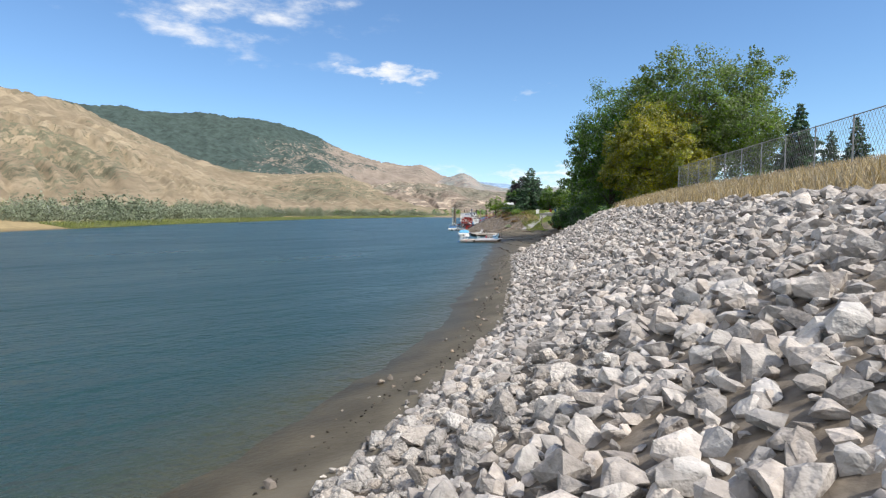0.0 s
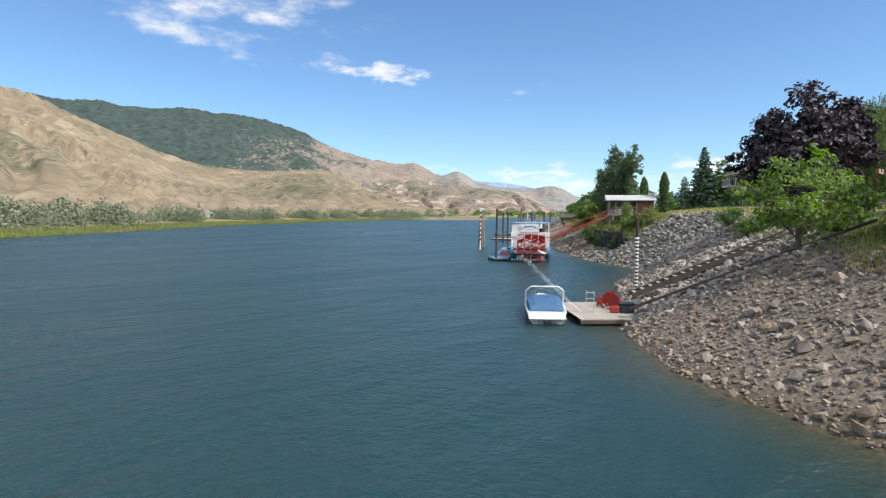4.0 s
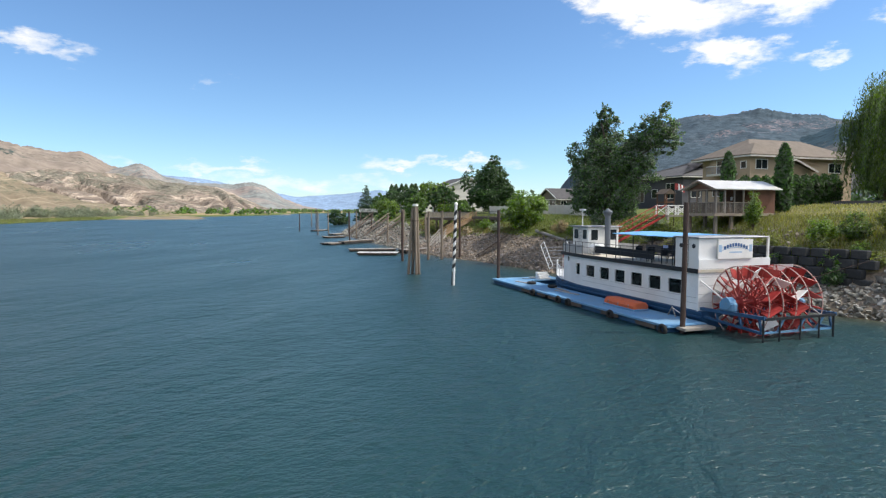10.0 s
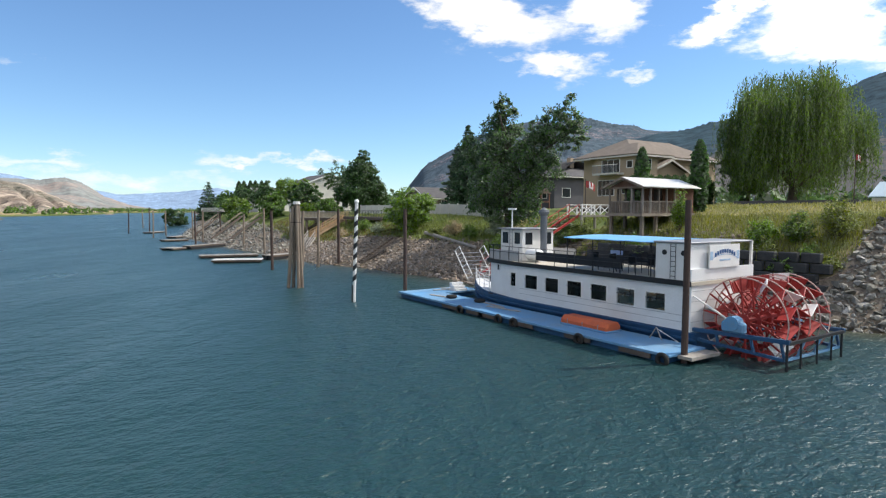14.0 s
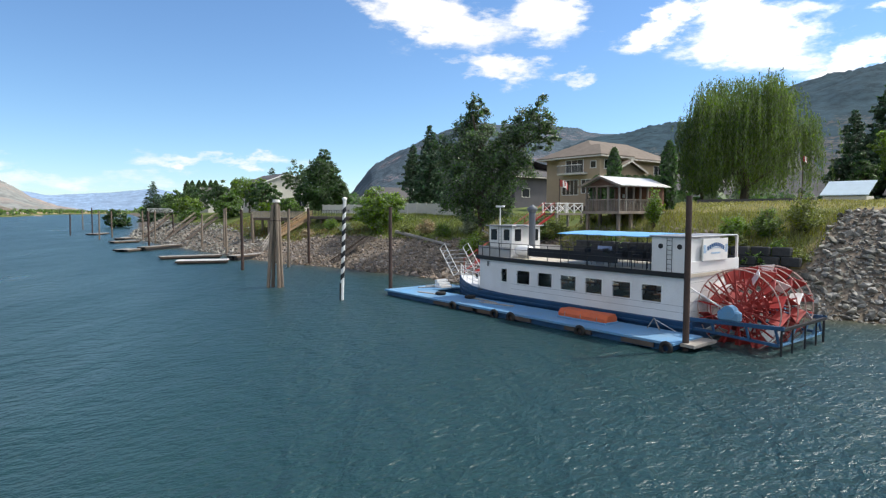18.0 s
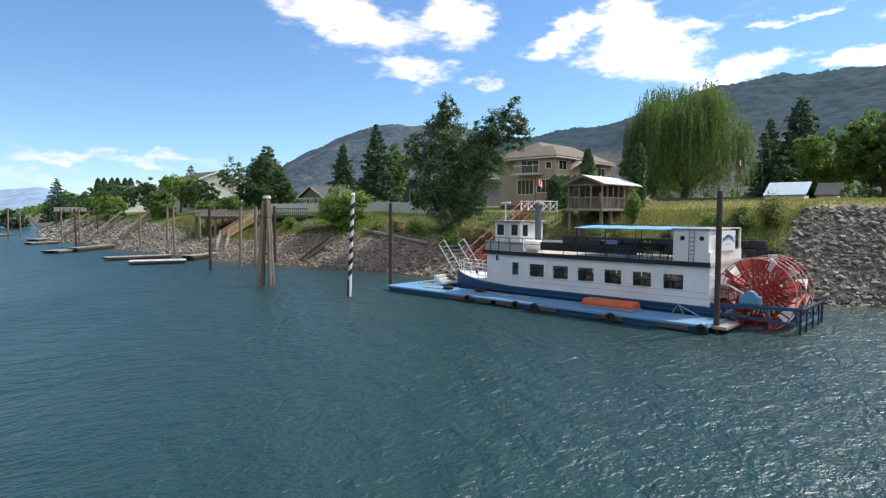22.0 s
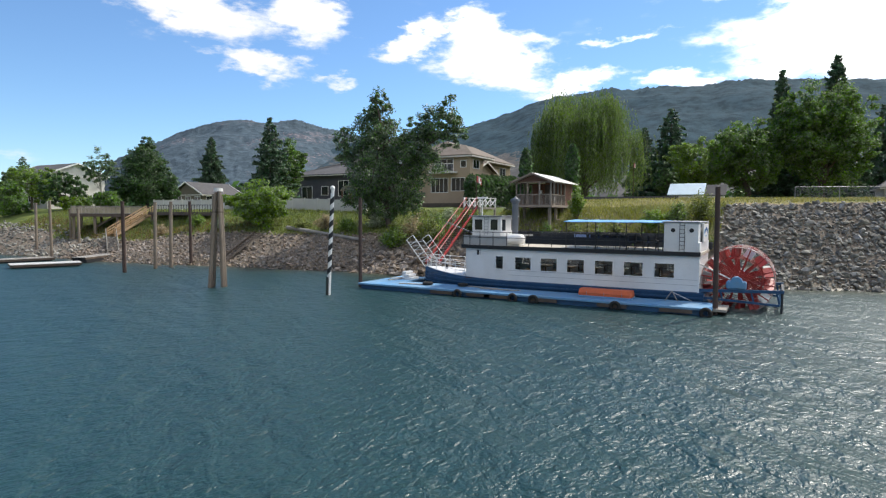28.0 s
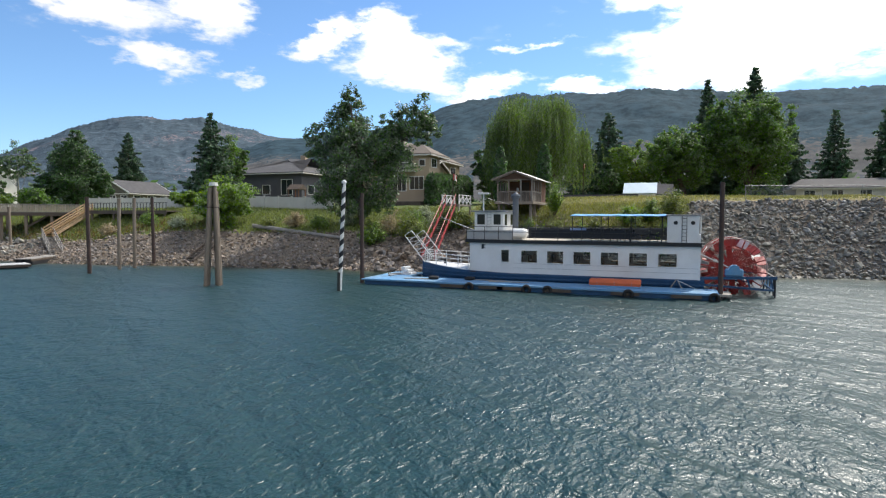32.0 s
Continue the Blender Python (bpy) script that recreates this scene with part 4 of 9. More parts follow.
for y in (3.2, 5.0, 6.8, 8.6):
    for x in (XP + 0.1, XS - 0.1):
        part("canopy_post", Build().bar((x, y, 3.06), (x, y, 4.72), 0.028, 6), M_BLACK, boat)
    part("canopy_bow", Build().bar((XP + 0.1, y, 4.70), (XS - 0.1, y, 4.70), 0.025, 6), M_BLACK, boat)
for i in range(4):
    y = 3.7 + i * 1.2
    for x in (XP + 1.1, XS - 1.2):
        b = Build().box(x - 0.25, x + 0.25, y - 0.25, y + 0.25, 3.47, 3.52).box(x - 0.25, x + 0.25, y + 0.22, y + 0.26, 3.52, 3.95)
        for dx in (-0.22, 0.22):
            for dy in (-0.22, 0.22):
                b.bar((x + dx, y + dy, 3.06), (x + dx, y + dy, 3.47), 0.015, 5)
        part("deck_chair", b, M_DARK, boat)
part("blue_sign_panel", Build().box(XS - 0.35, XS - 0.32, 8.3, 9.4, 3.6, 3.85), mat("soft_blue_panel", (0.25, 0.35, 0.6), scale=2), boat)
# aft cabin on the upper deck
part("aft_cabin", Build().box(XP + 0.02, 4.9, 1.1, 2.9, 3.06, 4.72, 0.02), M_WHITEW, boat, "small white cabin on the upper deck")
part("aft_cabin_roof", Build().box(XP - 0.06, 6.6, 1.02, 3.0, 4.72, 4.80, 0.02), M_GREY, boat)
part("stern_post", Build().box(6.50, 6.62, 1.02, 1.12, 3.6, 4.75), M_WHITE, boat)
for dy in (1.45, 2.42):
    part("porthole", Build().bar((XP - 0.01, dy, 4.3), (XP + 0.04, dy, 4.3), 0.12, 16), M_BLACK, boat)
b = Build()
for dy in (1.80, 2.06):
    b.bar((XP - 0.05, dy, 3.1), (XP - 0.05, dy, 4.7), 0.015, 6)
for i in range(7):
    b.bar((XP - 0.05, 1.80, 3.25 + i * 0.22), (XP - 0.05, 2.06, 3.25 + i * 0.22), 0.012, 6)
part("cabin_ladder", b, M_BLACK, boat)
# sign board across the stern with its arched top and lettering
sign = [(3.0, 1.0, 3.62), (5.35, 1.0, 3.62), (5.35, 1.0, 4.66), (3.0, 1.0, 4.66)]
board = part("sign_board", Build().poly(sign, 0.07, (0, -1, 0)), M_WHITE, boat, "white sign board with blue lettering")


def lettering(body, x, y, z, size, material, parent, turn=0.0, tilt=0.0, name="lettering"):
    cu = bpy.data.curves.new(name, "FONT")
    cu.body, cu.size, cu.align_x, cu.extrude = body, size, "CENTER", 0.004
    tmp = bpy.data.objects.new(name, cu)
    scene.collection.objects.link(tmp)
    me = bpy.data.meshes.new_from_object(tmp.evaluated_get(bpy.context.evaluated_depsgraph_get()))
    bpy.data.objects.remove(tmp)
    bpy.data.curves.remove(cu)
    me.materials.clear()
    me.materials.append(material)
    ob = child(name, me, parent)
    ob.matrix_world = pose(x, y, z, 90, 0, turn) @ pose(0, 0, 0, 0, 0, tilt)
    return ob


M_SIGNBLUE = plain("sign_blue", (0.05, 0.13, 0.30), 0.6)
M_PALEBLUE = plain("pale_sign_blue", (0.35, 0.50, 0.68), 0.6)
for i in range(9):
    u = i - 4
    xm, zm = 4.17 + u * 0.185, 4.37 - 0.010 * u * u
    part("letter_bar", Build().box(xm - 0.065, xm + 0.065, 0.914, 0.922, zm - 0.09, zm + 0.09), M_SIGNBLUE, board)
b = Build()
for k in range(9):
    a0, a1 = (k - 4.5) / 4.5, (k - 3.5) / 4.5
    b.beam((4.17 + a0 * 0.95, 0.925, 4.22 - 0.17 * a0 * a0), (4.17 + a1 * 0.95, 0.925, 4.22 - 0.17 * a1 * a1), 0.006, 0.03)
part("sign_arc", b, M_PALEBLUE, board)
for x in (3.14, 5.2):
    part("sign_motif", Build().box(x - 0.10, x + 0.10, 0.920, 0.928, 3.98, 4.36), M_PALEBLUE, board)
part("sign_text_bar", Build().box(3.75, 4.6, 0.920, 0.928, 3.93, 4.0), M_PALEBLUE, board)
# wheelhouse
wh = part("wheelhouse", Build().box(2.9, 5.5, 13.4, 15.5, 3.06, 4.98, 0.02), M_WHITE, boat, "small white wheelhouse with dark windows")
part("wheelhouse_roof", Build().box(2.72, 5.68, 13.2, 15.7, 4.98, 5.06, 0.02), M_GREY, wh)
for y0, y1 in ((13.62, 14.12), (14.75, 15.3)):
    part("window", Build().box(2.88, 2.905, y0, y1, 4.1, 4.8), M_GLASS, wh)
for x0 in (3.1, 4.0, 4.85):
    part("window", Build().box(x0, x0 + 0.6, 15.495, 15.52, 4.1, 4.8), M_GLASS, wh)
for x0 in (3.15, 4.75):
    part("window", Build().box(x0, x0 + 0.55, 13.38, 13.405, 4.05, 4.8), M_GLASS, wh)
b = Build()
for dy in (14.3, 14.58):
    b.bar((2.86, dy, 3.5), (2.86, dy, 5.0), 0.015, 6)
for i in range(6):
    b.bar((2.86, 14.3, 3.65 + i * 0.23), (2.86, 14.58, 3.65 + i * 0.23), 0.012, 6)
part("wheelhouse_ladder", b, M_GREY, wh)
mast = part("mast", Build().bar((3.4, 15.0, 5.05), (3.4, 15.0, 6.25), 0.05, 8, 0.03), M_WHITE, wh)
part("radar_bar", Build().box(3.32, 3.48, 14.62, 15.38, 6.2, 6.32, 0.03), M_WHITE, mast)
part("mast_stay", Build().bar((3.4, 15.0, 6.0), (4.3, 13.0, 5.4), 0.008, 5), M_GREY, mast)
stack = part("funnel", Build().bar((4.2, 12.9, 3.06), (4.2, 12.9, 5.95), 0.21, 16), M_STACK, boat, "dark grey smoke stack with a flared cap", smooth=False)
part("stack_cap", Build().bar((4.2, 12.9, 5.85), (4.2, 12.9, 6.08), 0.22, 16, 0.34).bar((4.2, 12.9, 6.08), (4.2, 12.9, 6.2), 0.34, 16, 0.30).bar((4.2, 12.9, 6.2), (4.2, 12.9, 6.36), 0.22, 16, 0.05), M_STACK, stack)
b = Build()
n = 10
b.loft([[(3.0 + 0.36 * math.cos(2 * math.pi * k / n) * s, y, 3.5 + 0.36 * math.sin(2 * math.pi * k / n) * s) for k in range(n)] for y, s in ((11.75, 0.45), (11.85, 0.85), (12.05, 1), (12.75, 1), (12.95, 0.85), (13.05, 0.45))])
part("life_raft_canister", b, M_GELCOAT, boat, "white life raft canister", smooth=True)
part("roof_bench", Build().box(3.0, 4.0, 12.1, 13.0, 3.06, 3.4, 0.02), M_WHITE, boat)
# foredeck, bulwark, ramp frames
b = Build()
fy = [15.65, 16.5, 17.5, 18.5, 19.2, 19.7]
top = [(XC - half_beam(y), y, 0.88 + 0.0066 * (y - 12) ** 2) for y in fy]
b.poly(top + [(2 * XC - p[0], p[1], p[2]) for p in reversed(top)], 0.05, (0, 0, 1))
part("foredeck", b, M_WHITEW, boat)
for sx in (-1, 1):
    pts = [(XC + sx * half_beam(y) * 0.97, y, 0.93 + 0.0066 * (y - 12) ** 2) for y in fy]
    for p in pts[::1]:
        part("bow_rail_post", Build().bar(p, (p[0], p[1], p[2] + 0.85), 0.025, 6), M_WHITE, boat)
    for h in (0.3, 0.58, 0.85):
        b = Build()
        for p, q in zip(pts[:-1], pts[1:]):
            b.bar((p[0], p[1], p[2] + h), (q[0], q[1], q[2] + h), 0.02, 6)
        part("bow_rail", b, M_WHITE, boat)
bol = part("bollard", Build().bar((XC, 18.2, 1.1), (XC, 18.2, 1.55), 0.09, 10).bar((XC, 18.2, 1.5), (XC, 18.2, 1.58), 0.14, 10), M_BLACK, boat)
for x in (3.0, 5.2):
    b = Build()
    a, c = Vector((x, 19.3, 1.35)), Vector((x, 20.9, 3.25))
    b.bar(a, c, 0.03, 6)
    b.bar(a + Vector((0, -0.55, 0.35)), c + Vector((0, -0.55, 0.35)), 0.03, 6)
    for k in range(6):
        t = k / 5
        p = a.lerp(c, t)
        b.bar(p, p + Vector((0, -0.55, 0.35)), 0.022, 6)
    part("boarding_ramp_rail", b, M_WHITE, boat, "white tubular rail of the raised boarding ramp")
for k in range(7):
    t = (k + 0.5) / 7
    part("ramp_tread", Build().beam((3.0, 19.3 + 1.6 * t, 1.3 + 1.9 * t), (5.2, 19.3 + 1.6 * t, 1.3 + 1.9 * t), 0.05, 0.05), M_GREY, boat)
part("jack_pole", Build().bar((5.9, 15.9, 3.4), (5.4, 19.0, 4.6), 0.04, 8, 0.025), M_GREY, boat)
# paddle wheel
AX, AZ, R = -0.85, 1.55, 1.86
wheel = part("paddle_wheel", Build().bar((2.25, AX, AZ), (6.3, AX, AZ), 0.14, 12), M_RED, boat, "red and white stern paddle wheel at rest")
for x in (2.75, 3.6, 4.45, 5.3, 6.15):
    part("rim", Build().torus((x, AX, AZ), R - 0.03, 0.03, "x", 40, 6), mat("pale_rust_rim", (0.55, 0.42, 0.38), (0.42, 0.28, 0.25), scale=3), wheel)
    part("inner_rim", Build().torus((x, AX, AZ), R * 0.66, 0.022, "x", 32, 5), M_RED, wheel)
    part("hub", Build().bar((x - 0.06, AX, AZ), (x + 0.06, AX, AZ), 0.32, 16), M_RED, wheel)
for k in range(14):
    a = 2 * math.pi * k / 14 + 0.12
    cy, cz = math.cos(a), math.sin(a)
    for i, x in enumerate((2.75, 3.6, 4.45, 5.3, 6.15)):
        part("spoke", Build().beam((x, AX + cy * 0.2, AZ + cz * 0.2), (x, AX + cy * R, AZ + cz * R), 0.05, 0.07), M_RED, wheel)
    for i, (x0, x1) in enumerate(((2.78, 3.57), (3.63, 4.42), (4.48, 5.27), (5.33, 6.12))):
        m = M_WHITE if (k + 3 * i) % 4 == 0 else M_RED
        r0, r1 = R * 0.72, R * 1.0
        ty, tz = -cz, cy
        skew = 0.05
        vee = 0.22 if i % 2 else -0.22
        pts = [(xx, AX + cy * rr + ty * (sk + vv), AZ + cz * rr + tz * (sk + vv)) for xx, rr, sk, vv in ((x0, r0, -skew, -vee), (x1, r0, -skew, vee), (x1, r1, skew, vee), (x0, r1, skew, -vee))]
        part("paddle_board", Build().poly(pts, 0.035, (0, ty, tz)), m, wheel)
for x in (2.05, 6.5):
    part("wheel_beam", Build().beam((x, 1.3, 0.98), (x, -3.1, 1.15), 0.16, 0.16), M_BLUE, boat, "dark blue beam carrying the paddle wheel")
    part("lower_beam", Build().beam((x, 1.3, 0.62), (x, -2.9, 0.42), 0.12, 0.12), M_BLUE, boat)
    part("bearing_block", Build().box(x - 0.16, x + 0.16, AX - 0.5, AX + 0.5, 1.15, 1.62, 0.08).bar((x - 0.2, AX, AZ), (x + 0.2, AX, AZ), 0.3, 14), M_BLUEL, boat, "blue bearing block of the wheel shaft")
    part("drive_rod", Build().beam((x - 0.05, 1.2, 2.55), (x - 0.05, AX + 0.3, 1.7), 0.06, 0.06), M_WHITE, boat)
    for y in (-0.2, -1.7, -2.9):
        part("beam_brace", Build().beam((x, y, 0.5), (x, y + 0.15, 1.1), 0.09, 0.09), M_BLUE, boat)
    part("rudder_post", Build().bar((x, -3.0, -0.6), (x, -3.0, 1.25), 0.05, 8), M_BLACK, boat)
part("end_beam", Build().beam((2.05, -3.05, 1.1), (6.5, -3.05, 1.1), 0.12, 0.12), M_BLACK, boat)
part("end_beam_low", Build().beam((2.05, -2.9, 0.42), (6.5, -2.9, 0.42), 0.10, 0.10), M_BLUEL, boat)
for x in (3.0, 4.3, 5.5):
    part("end_brace", Build().beam((x, -2.92, 0.45), (x + 0.3, -3.03, 1.08), 0.08, 0.08), M_BLUEL, boat)
    part("rudder_stem", Build().bar((x, -3.05, -0.5), (x, -3.05, 1.1), 0.04, 8), M_BLACK, boat)

# float alongside
fl = thing("mooring_float", (0, 0, 0), "long faded blue timber float beside the boat", "dock")
part("float_deck", Build().box(-0.85, 1.62, 0.1, 22.4, 0.27, 0.40, 0.02), M_BLUEL, fl)
part("float_body", Build().box(-0.72, 1.60, 0.3, 22.2, -0.3, 0.268), M_BLUE, fl)
part("bow_deck", Build().box(1.63, 4.7, 20.15, 22.4, 0.27, 0.40, 0.02), M_BLUEL, fl)
part("bow_body", Build().box(1.63, 4.6, 20.25, 22.2, -0.3, 0.268), M_BLUE, fl)
part("aft_planks", Build().box(-0.3, 1.6, -0.55, 0.09, 0.20, 0.33), M_WOODG, fl)
for y in (1.0, 4.3, 8.2, 11.2, 12.4, 15.0):
    part("edge_timber", Build().box(-0.90, -0.80, y, y + 1.6, 0.08, 0.27), M_WOODD, fl)
for i, y in enumerate((0.35, 4.9, 9.6, 10.9, 14.6)):
    part("tyre_fender", Build().torus((-0.95, y, 0.16), 0.22, 0.10, "x", 16, 7), M_RUBBER, fl, "black tyre hung as a fender", smooth=True)
raft = thing("rescue_float", (0.75, 5.8, 0.40), "orange covered rescue float lying on a blue dock", "life raft")
n = 8
rings = []
for y, s in ((-1.5, 0.82), (-1.45, 1), (-0.75, 1.02), (-0.7, 0.98), (0, 1.0), (0.05, 1.02), (0.7, 0.99), (0.75, 1.02), (1.45, 1), (1.5, 0.82)):
    rings.append([(x * s, y, z * (0.6 + 0.4 * s)) for x, z in ((-0.5, 0.03), (-0.52, 0.26), (-0.34, 0.46), (0.34, 0.46), (0.52, 0.26), (0.5, 0.03))])
part("cover", Build().loft(rings), M_ORANGE, raft)
part("base", Build().box(-0.56, 0.56, -1.52, 1.52, 0.0, 0.10, 0.02), M_BLUEL, raft)
for y in (-1.0, 0.0, 1.0):
    part("strap", Build().beam((-0.53, y, 0.10), (-0.53, y, 0.34), 0.05, 0.012), M_GREY, raft)
junk = [("coil of rope", 1.0, 15.2), ("coil of rope", 0.5, 17.6)]
for i, (_, x, y) in enumerate(junk):
    t = thing("tyre", (x, y, 0.40), "old black tyre lying on the blue float", "tyre", "tyres on the float")
    part("ring", Build().torus((0, 0, 0.11), 0.26, 0.11, "z", 16, 7), M_RUBBER, t, smooth=True)
for i, (x, y, r, L) in enumerate(((0.6, 12.4, 8, 2.6), (1.0, 13.8, -6, 2.2), (2.4, 21.2, 75, 1.9), (0.3, 18.6, 12, 2.0), (3.2, 21.6, 60, 1.6))):
    t = thing("loose_plank", (x, y, 0.402), "weathered loose plank lying on the blue float", "plank", "planks on the float", turn=r)
    part("board", Build().box(-0.11, 0.11, -L / 2, L / 2, 0, 0.05, 0.01), M_WOODG, t)
steps = thing("boarding_steps", (3.1, 20.6, 0.40), "low white boarding steps on the float", "steps")
for i in range(3):
    part("step", Build().box(-0.5, 0.5, -0.4 + i * 0.25, 0.4, i * 0.2, i * 0.2 + 0.16, 0.01), M_WHITEW, steps)
trestle = thing("rope_trestle", (1.25, 2.3, 0.40), "pale wooden trestle with a slack mooring rope", "trestle")
part("leg", Build().bar((0, -0.3, 0), (0, 0, 0.55), 0.03, 6), M_WOODG, trestle)
part("leg", Build().bar((0, 0.35, 0), (0, 0, 0.55), 0.03, 6), M_WOODG, trestle)
part("rope", Build().bar((0, 0, 0.5), (0.2, -1.0, 0.02), 0.015, 5), M_WHITE, trestle)
guy = thing("mooring_cable", (0, 0, 0), "taut mooring cable from the stern to the bank", "cable")
part("cable", Build().bar((6.6, -0.2, 2.2), (14.6, -4.6, 5.4), 0.016, 6), M_RUST, guy)

# ---------------------------------------------------------------- piles in the water


def pile(name, x, y, top, r, material, label, lean=(0, 0), group="", cap=False, z0=-1.5):
    t = thing(name, (x, y, 0), label, "pile", group)
    rings = []
    for k in range(9):
        s = k / 8
        z = z0 + (top - z0) * s
        rr = r * (1.06 - 0.12 * s)
        rings.append([(lean[0] * z / top + rr * math.cos(2 * math.pi * i / 12) * (1 + 0.03 * math.sin(i * 5 + k)), lean[1] * z / top + rr * math.sin(2 * math.pi * i / 12), z) for i in range(12)])
    part("shaft", Build().loft(rings), material, t)
    if cap:
        part("cap", Build().bar((lean[0], lean[1], top), (lean[0], lean[1], top + 0.12), r * 1.25, 12, r * 0.7), M_CONC, t)
    return t


pile("steel_pile", 0.0, 0.0, 6.6, 0.13, M_RUST, "rusty brown steel mooring pile at the float end", (0.07, 0.05), "steel piles")
pile("steel_pile", -0.1, 22.75, 6.25, 0.13, M_RUST, "rusty brown steel mooring pile at the float end", (0, 0), "steel piles")
for dx, dy, lx, ly, h in ((-0.62, 0.25, 0.42, -0.1, 6.45), (0.02, -0.30, -0.02, 0.22, 6.7), (0.44, 0.22, -0.26, -0.12, 6.6), (-0.14, 0.48, 0.12, -0.30, 6.55), (0.36, -0.12, -0.18, 0.08, 6.3)):
    t = pile("timber_pile", -5.25 + dx, 31.0 + dy, h, 0.135, M_PILE, "weathered timber pile lashed in a cluster", (lx, ly), "pile cluster")
    part("band", Build().torus((lx * 0.8, ly * 0.8, 5.2), 0.135, 0.03, "z", 12, 5), M_RUST, t)
capt = thing("pile_cap", (-5.2, 31.05, 6.62), "pale metal cap on the pile cluster", "cap")
part("plate", Build().bar((0, 0, 0), (0, 0, 0.22), 0.32, 12, 0.26), M_TIN, capt)
# striped pole
sp = thing("striped_pole", (-4.58, 21.95, 0), "white pole with a black spiral stripe and round top", "pole")
part("shaft", Build().bar((0, 0, -1.5), (0.15, -0.35, 6.65), 0.125, 16, 0.115), M_WHITE, sp)
part("foot", Build().bar((0, 0.0, -1.4), (0.03, -0.06, 1.15), 0.14, 16), mat("algae_dark_pole", (0.05, 0.055, 0.05), scale=3), sp)
b = Build()
prev = None
for k in range(150):
    z = 1.15 + 5.45 * k / 149
    a = k * 2 * math.pi * 7.5 / 149
    c = Vector((0.15 * (z + 1.5) / 8.15, -0.35 * (z + 1.5) / 8.15, z))
    o = Vector((math.cos(a), math.sin(a), 0))
    o2 = Vector((math.cos(a + 0.05), math.sin(a + 0.05), 0))
    cur = [self_v for self_v in (b.bm.verts.new(c + o * 0.132 + Vector((0, 0, -0.17))), b.bm.verts.new(c + o * 0.132 + Vector((0, 0, 0.17))))]
    if prev:
        b.bm.faces.new((prev[0], cur[0], cur[1], prev[1]))
    prev = cur
part("spiral_stripe", b, M_BLACK, sp)
n = 10
part("ball_top", Build().loft([[(0.15 + 0.16 * math.sin(f) * math.cos(2 * math.pi * i / n), -0.35 + 0.16 * math.sin(f) * math.sin(2 * math.pi * i / n), 6.72 + 0.16 * math.cos(f)) for i in range(n)] for f in (2.9, 2.4, 1.9, 1.4, 0.9, 0.3)]), M_WHITE, sp, smooth=True)
for i, (x, y, h, m) in enumerate(((-2.6, 46.0, 6.1, M_RUST), (1.0, 47.0, 6.1, M_PILE), (2.9, 47.4, 6.2, M_PILE), (5.6, 48.0, 6.3, M_RUST), (8.3, 72.1, 5.6, M_PILE), (10.0, 77.0, 5.6, M_PILE), (3.4, 68.9, 6.4, M_PILE), (5.5, 76.3, 6.3, M_PILE), (4.2, 83.0, 5.5, M_PILE),
                                 (2.5, 105.6, 6.1, M_PILE), (7.0, 111.0, 5.4, M_RUST), (-0.6, 96.0, 6.0, M_RUST), (3.0, 118, 6, M_PILE), (0.9, 168, 6.9, M_RUST), (-5.2, 158, 5.4, M_RUST), (-3, 130, 6, M_PILE), (1, 140, 6, M_PILE), (4, 210, 6.5, M_PILE))):
    pile("mooring_pile", x, y, h, 0.15, m, "rusty steel mooring pile" if m is M_RUST else "grey weathered timber mooring pile", (0.1 * math.sin(i), 0.08 * math.cos(i * 2)), "upstream piles")

# ---------------------------------------------------------------- gazebo, gangways, wall, houses
gaz = thing("gazebo", (0, 0, 0), "brown timber cabin on stilts with pale roof and open porch", "gazebo")
M_GAZ = mat("weathered_cabin_timber", (0.26, 0.22, 0.185), (0.15, 0.125, 0.105), scale=1.4, rough=0.85, bump=0.35, fine=14, obj=0.25)
GX0, GX1, GY0, GY1, GF, GE = 15.2, 21.4, 14.2, 17.3, 6.0, 8.0
part("floor", Build().box(GX0 - 0.3, GX1, GY0 - 0.2, GY1 + 0.2, GF - 0.22, GF), M_GAZ, gaz)
for x in (GX0 + 0.1, 16.9, 18.7):
    for y in (GY0 + 0.1, GY1 - 0.1):
        z0 = gz(x, y) - 0.3
        part("stilt", Build().box(x - 0.11, x + 0.11, y - 0.11, y + 0.11, z0, GF - 0.22), M_GAZ, gaz)
for x in (GX0, 16.1, 17.05, 18.0, 19.0):
    for y in (GY0, GY1):
        part("post", Build().box(x - 0.06, x + 0.06, y - 0.06, y + 0.06, GF, GE), M_GAZ, gaz)
for y in (15.2, 16.3):
    part("post", Build().box(GX0 - 0.06, GX0 + 0.06, y - 0.06, y + 0.06, GF, GE), M_GAZ, gaz)
part("room", Build().box(19.02, GX1, GY0 + 0.02, GY1 - 0.02, GF, GE), mat("red_brown_brick", (0.16, 0.075, 0.05), (0.10, 0.05, 0.035), scale=2, fine=18, bump=0.4, rough=0.9), gaz, "red-brown walled back room")
part("porch_back_wall", Build().box(18.95, 19.01, GY0 + 0.05, GY1 - 0.05, GF, GE), M_WOODB, gaz)
part("porch_door", Build().box(18.90, 18.945, 15.3, 16.05, GF, GF + 1.9), M_WOODD, gaz)
part("notice", Build().box(18.90, 18.945, 16.3, 16.5, GF + 1.1, GF + 1.4), M_WHITE, gaz)
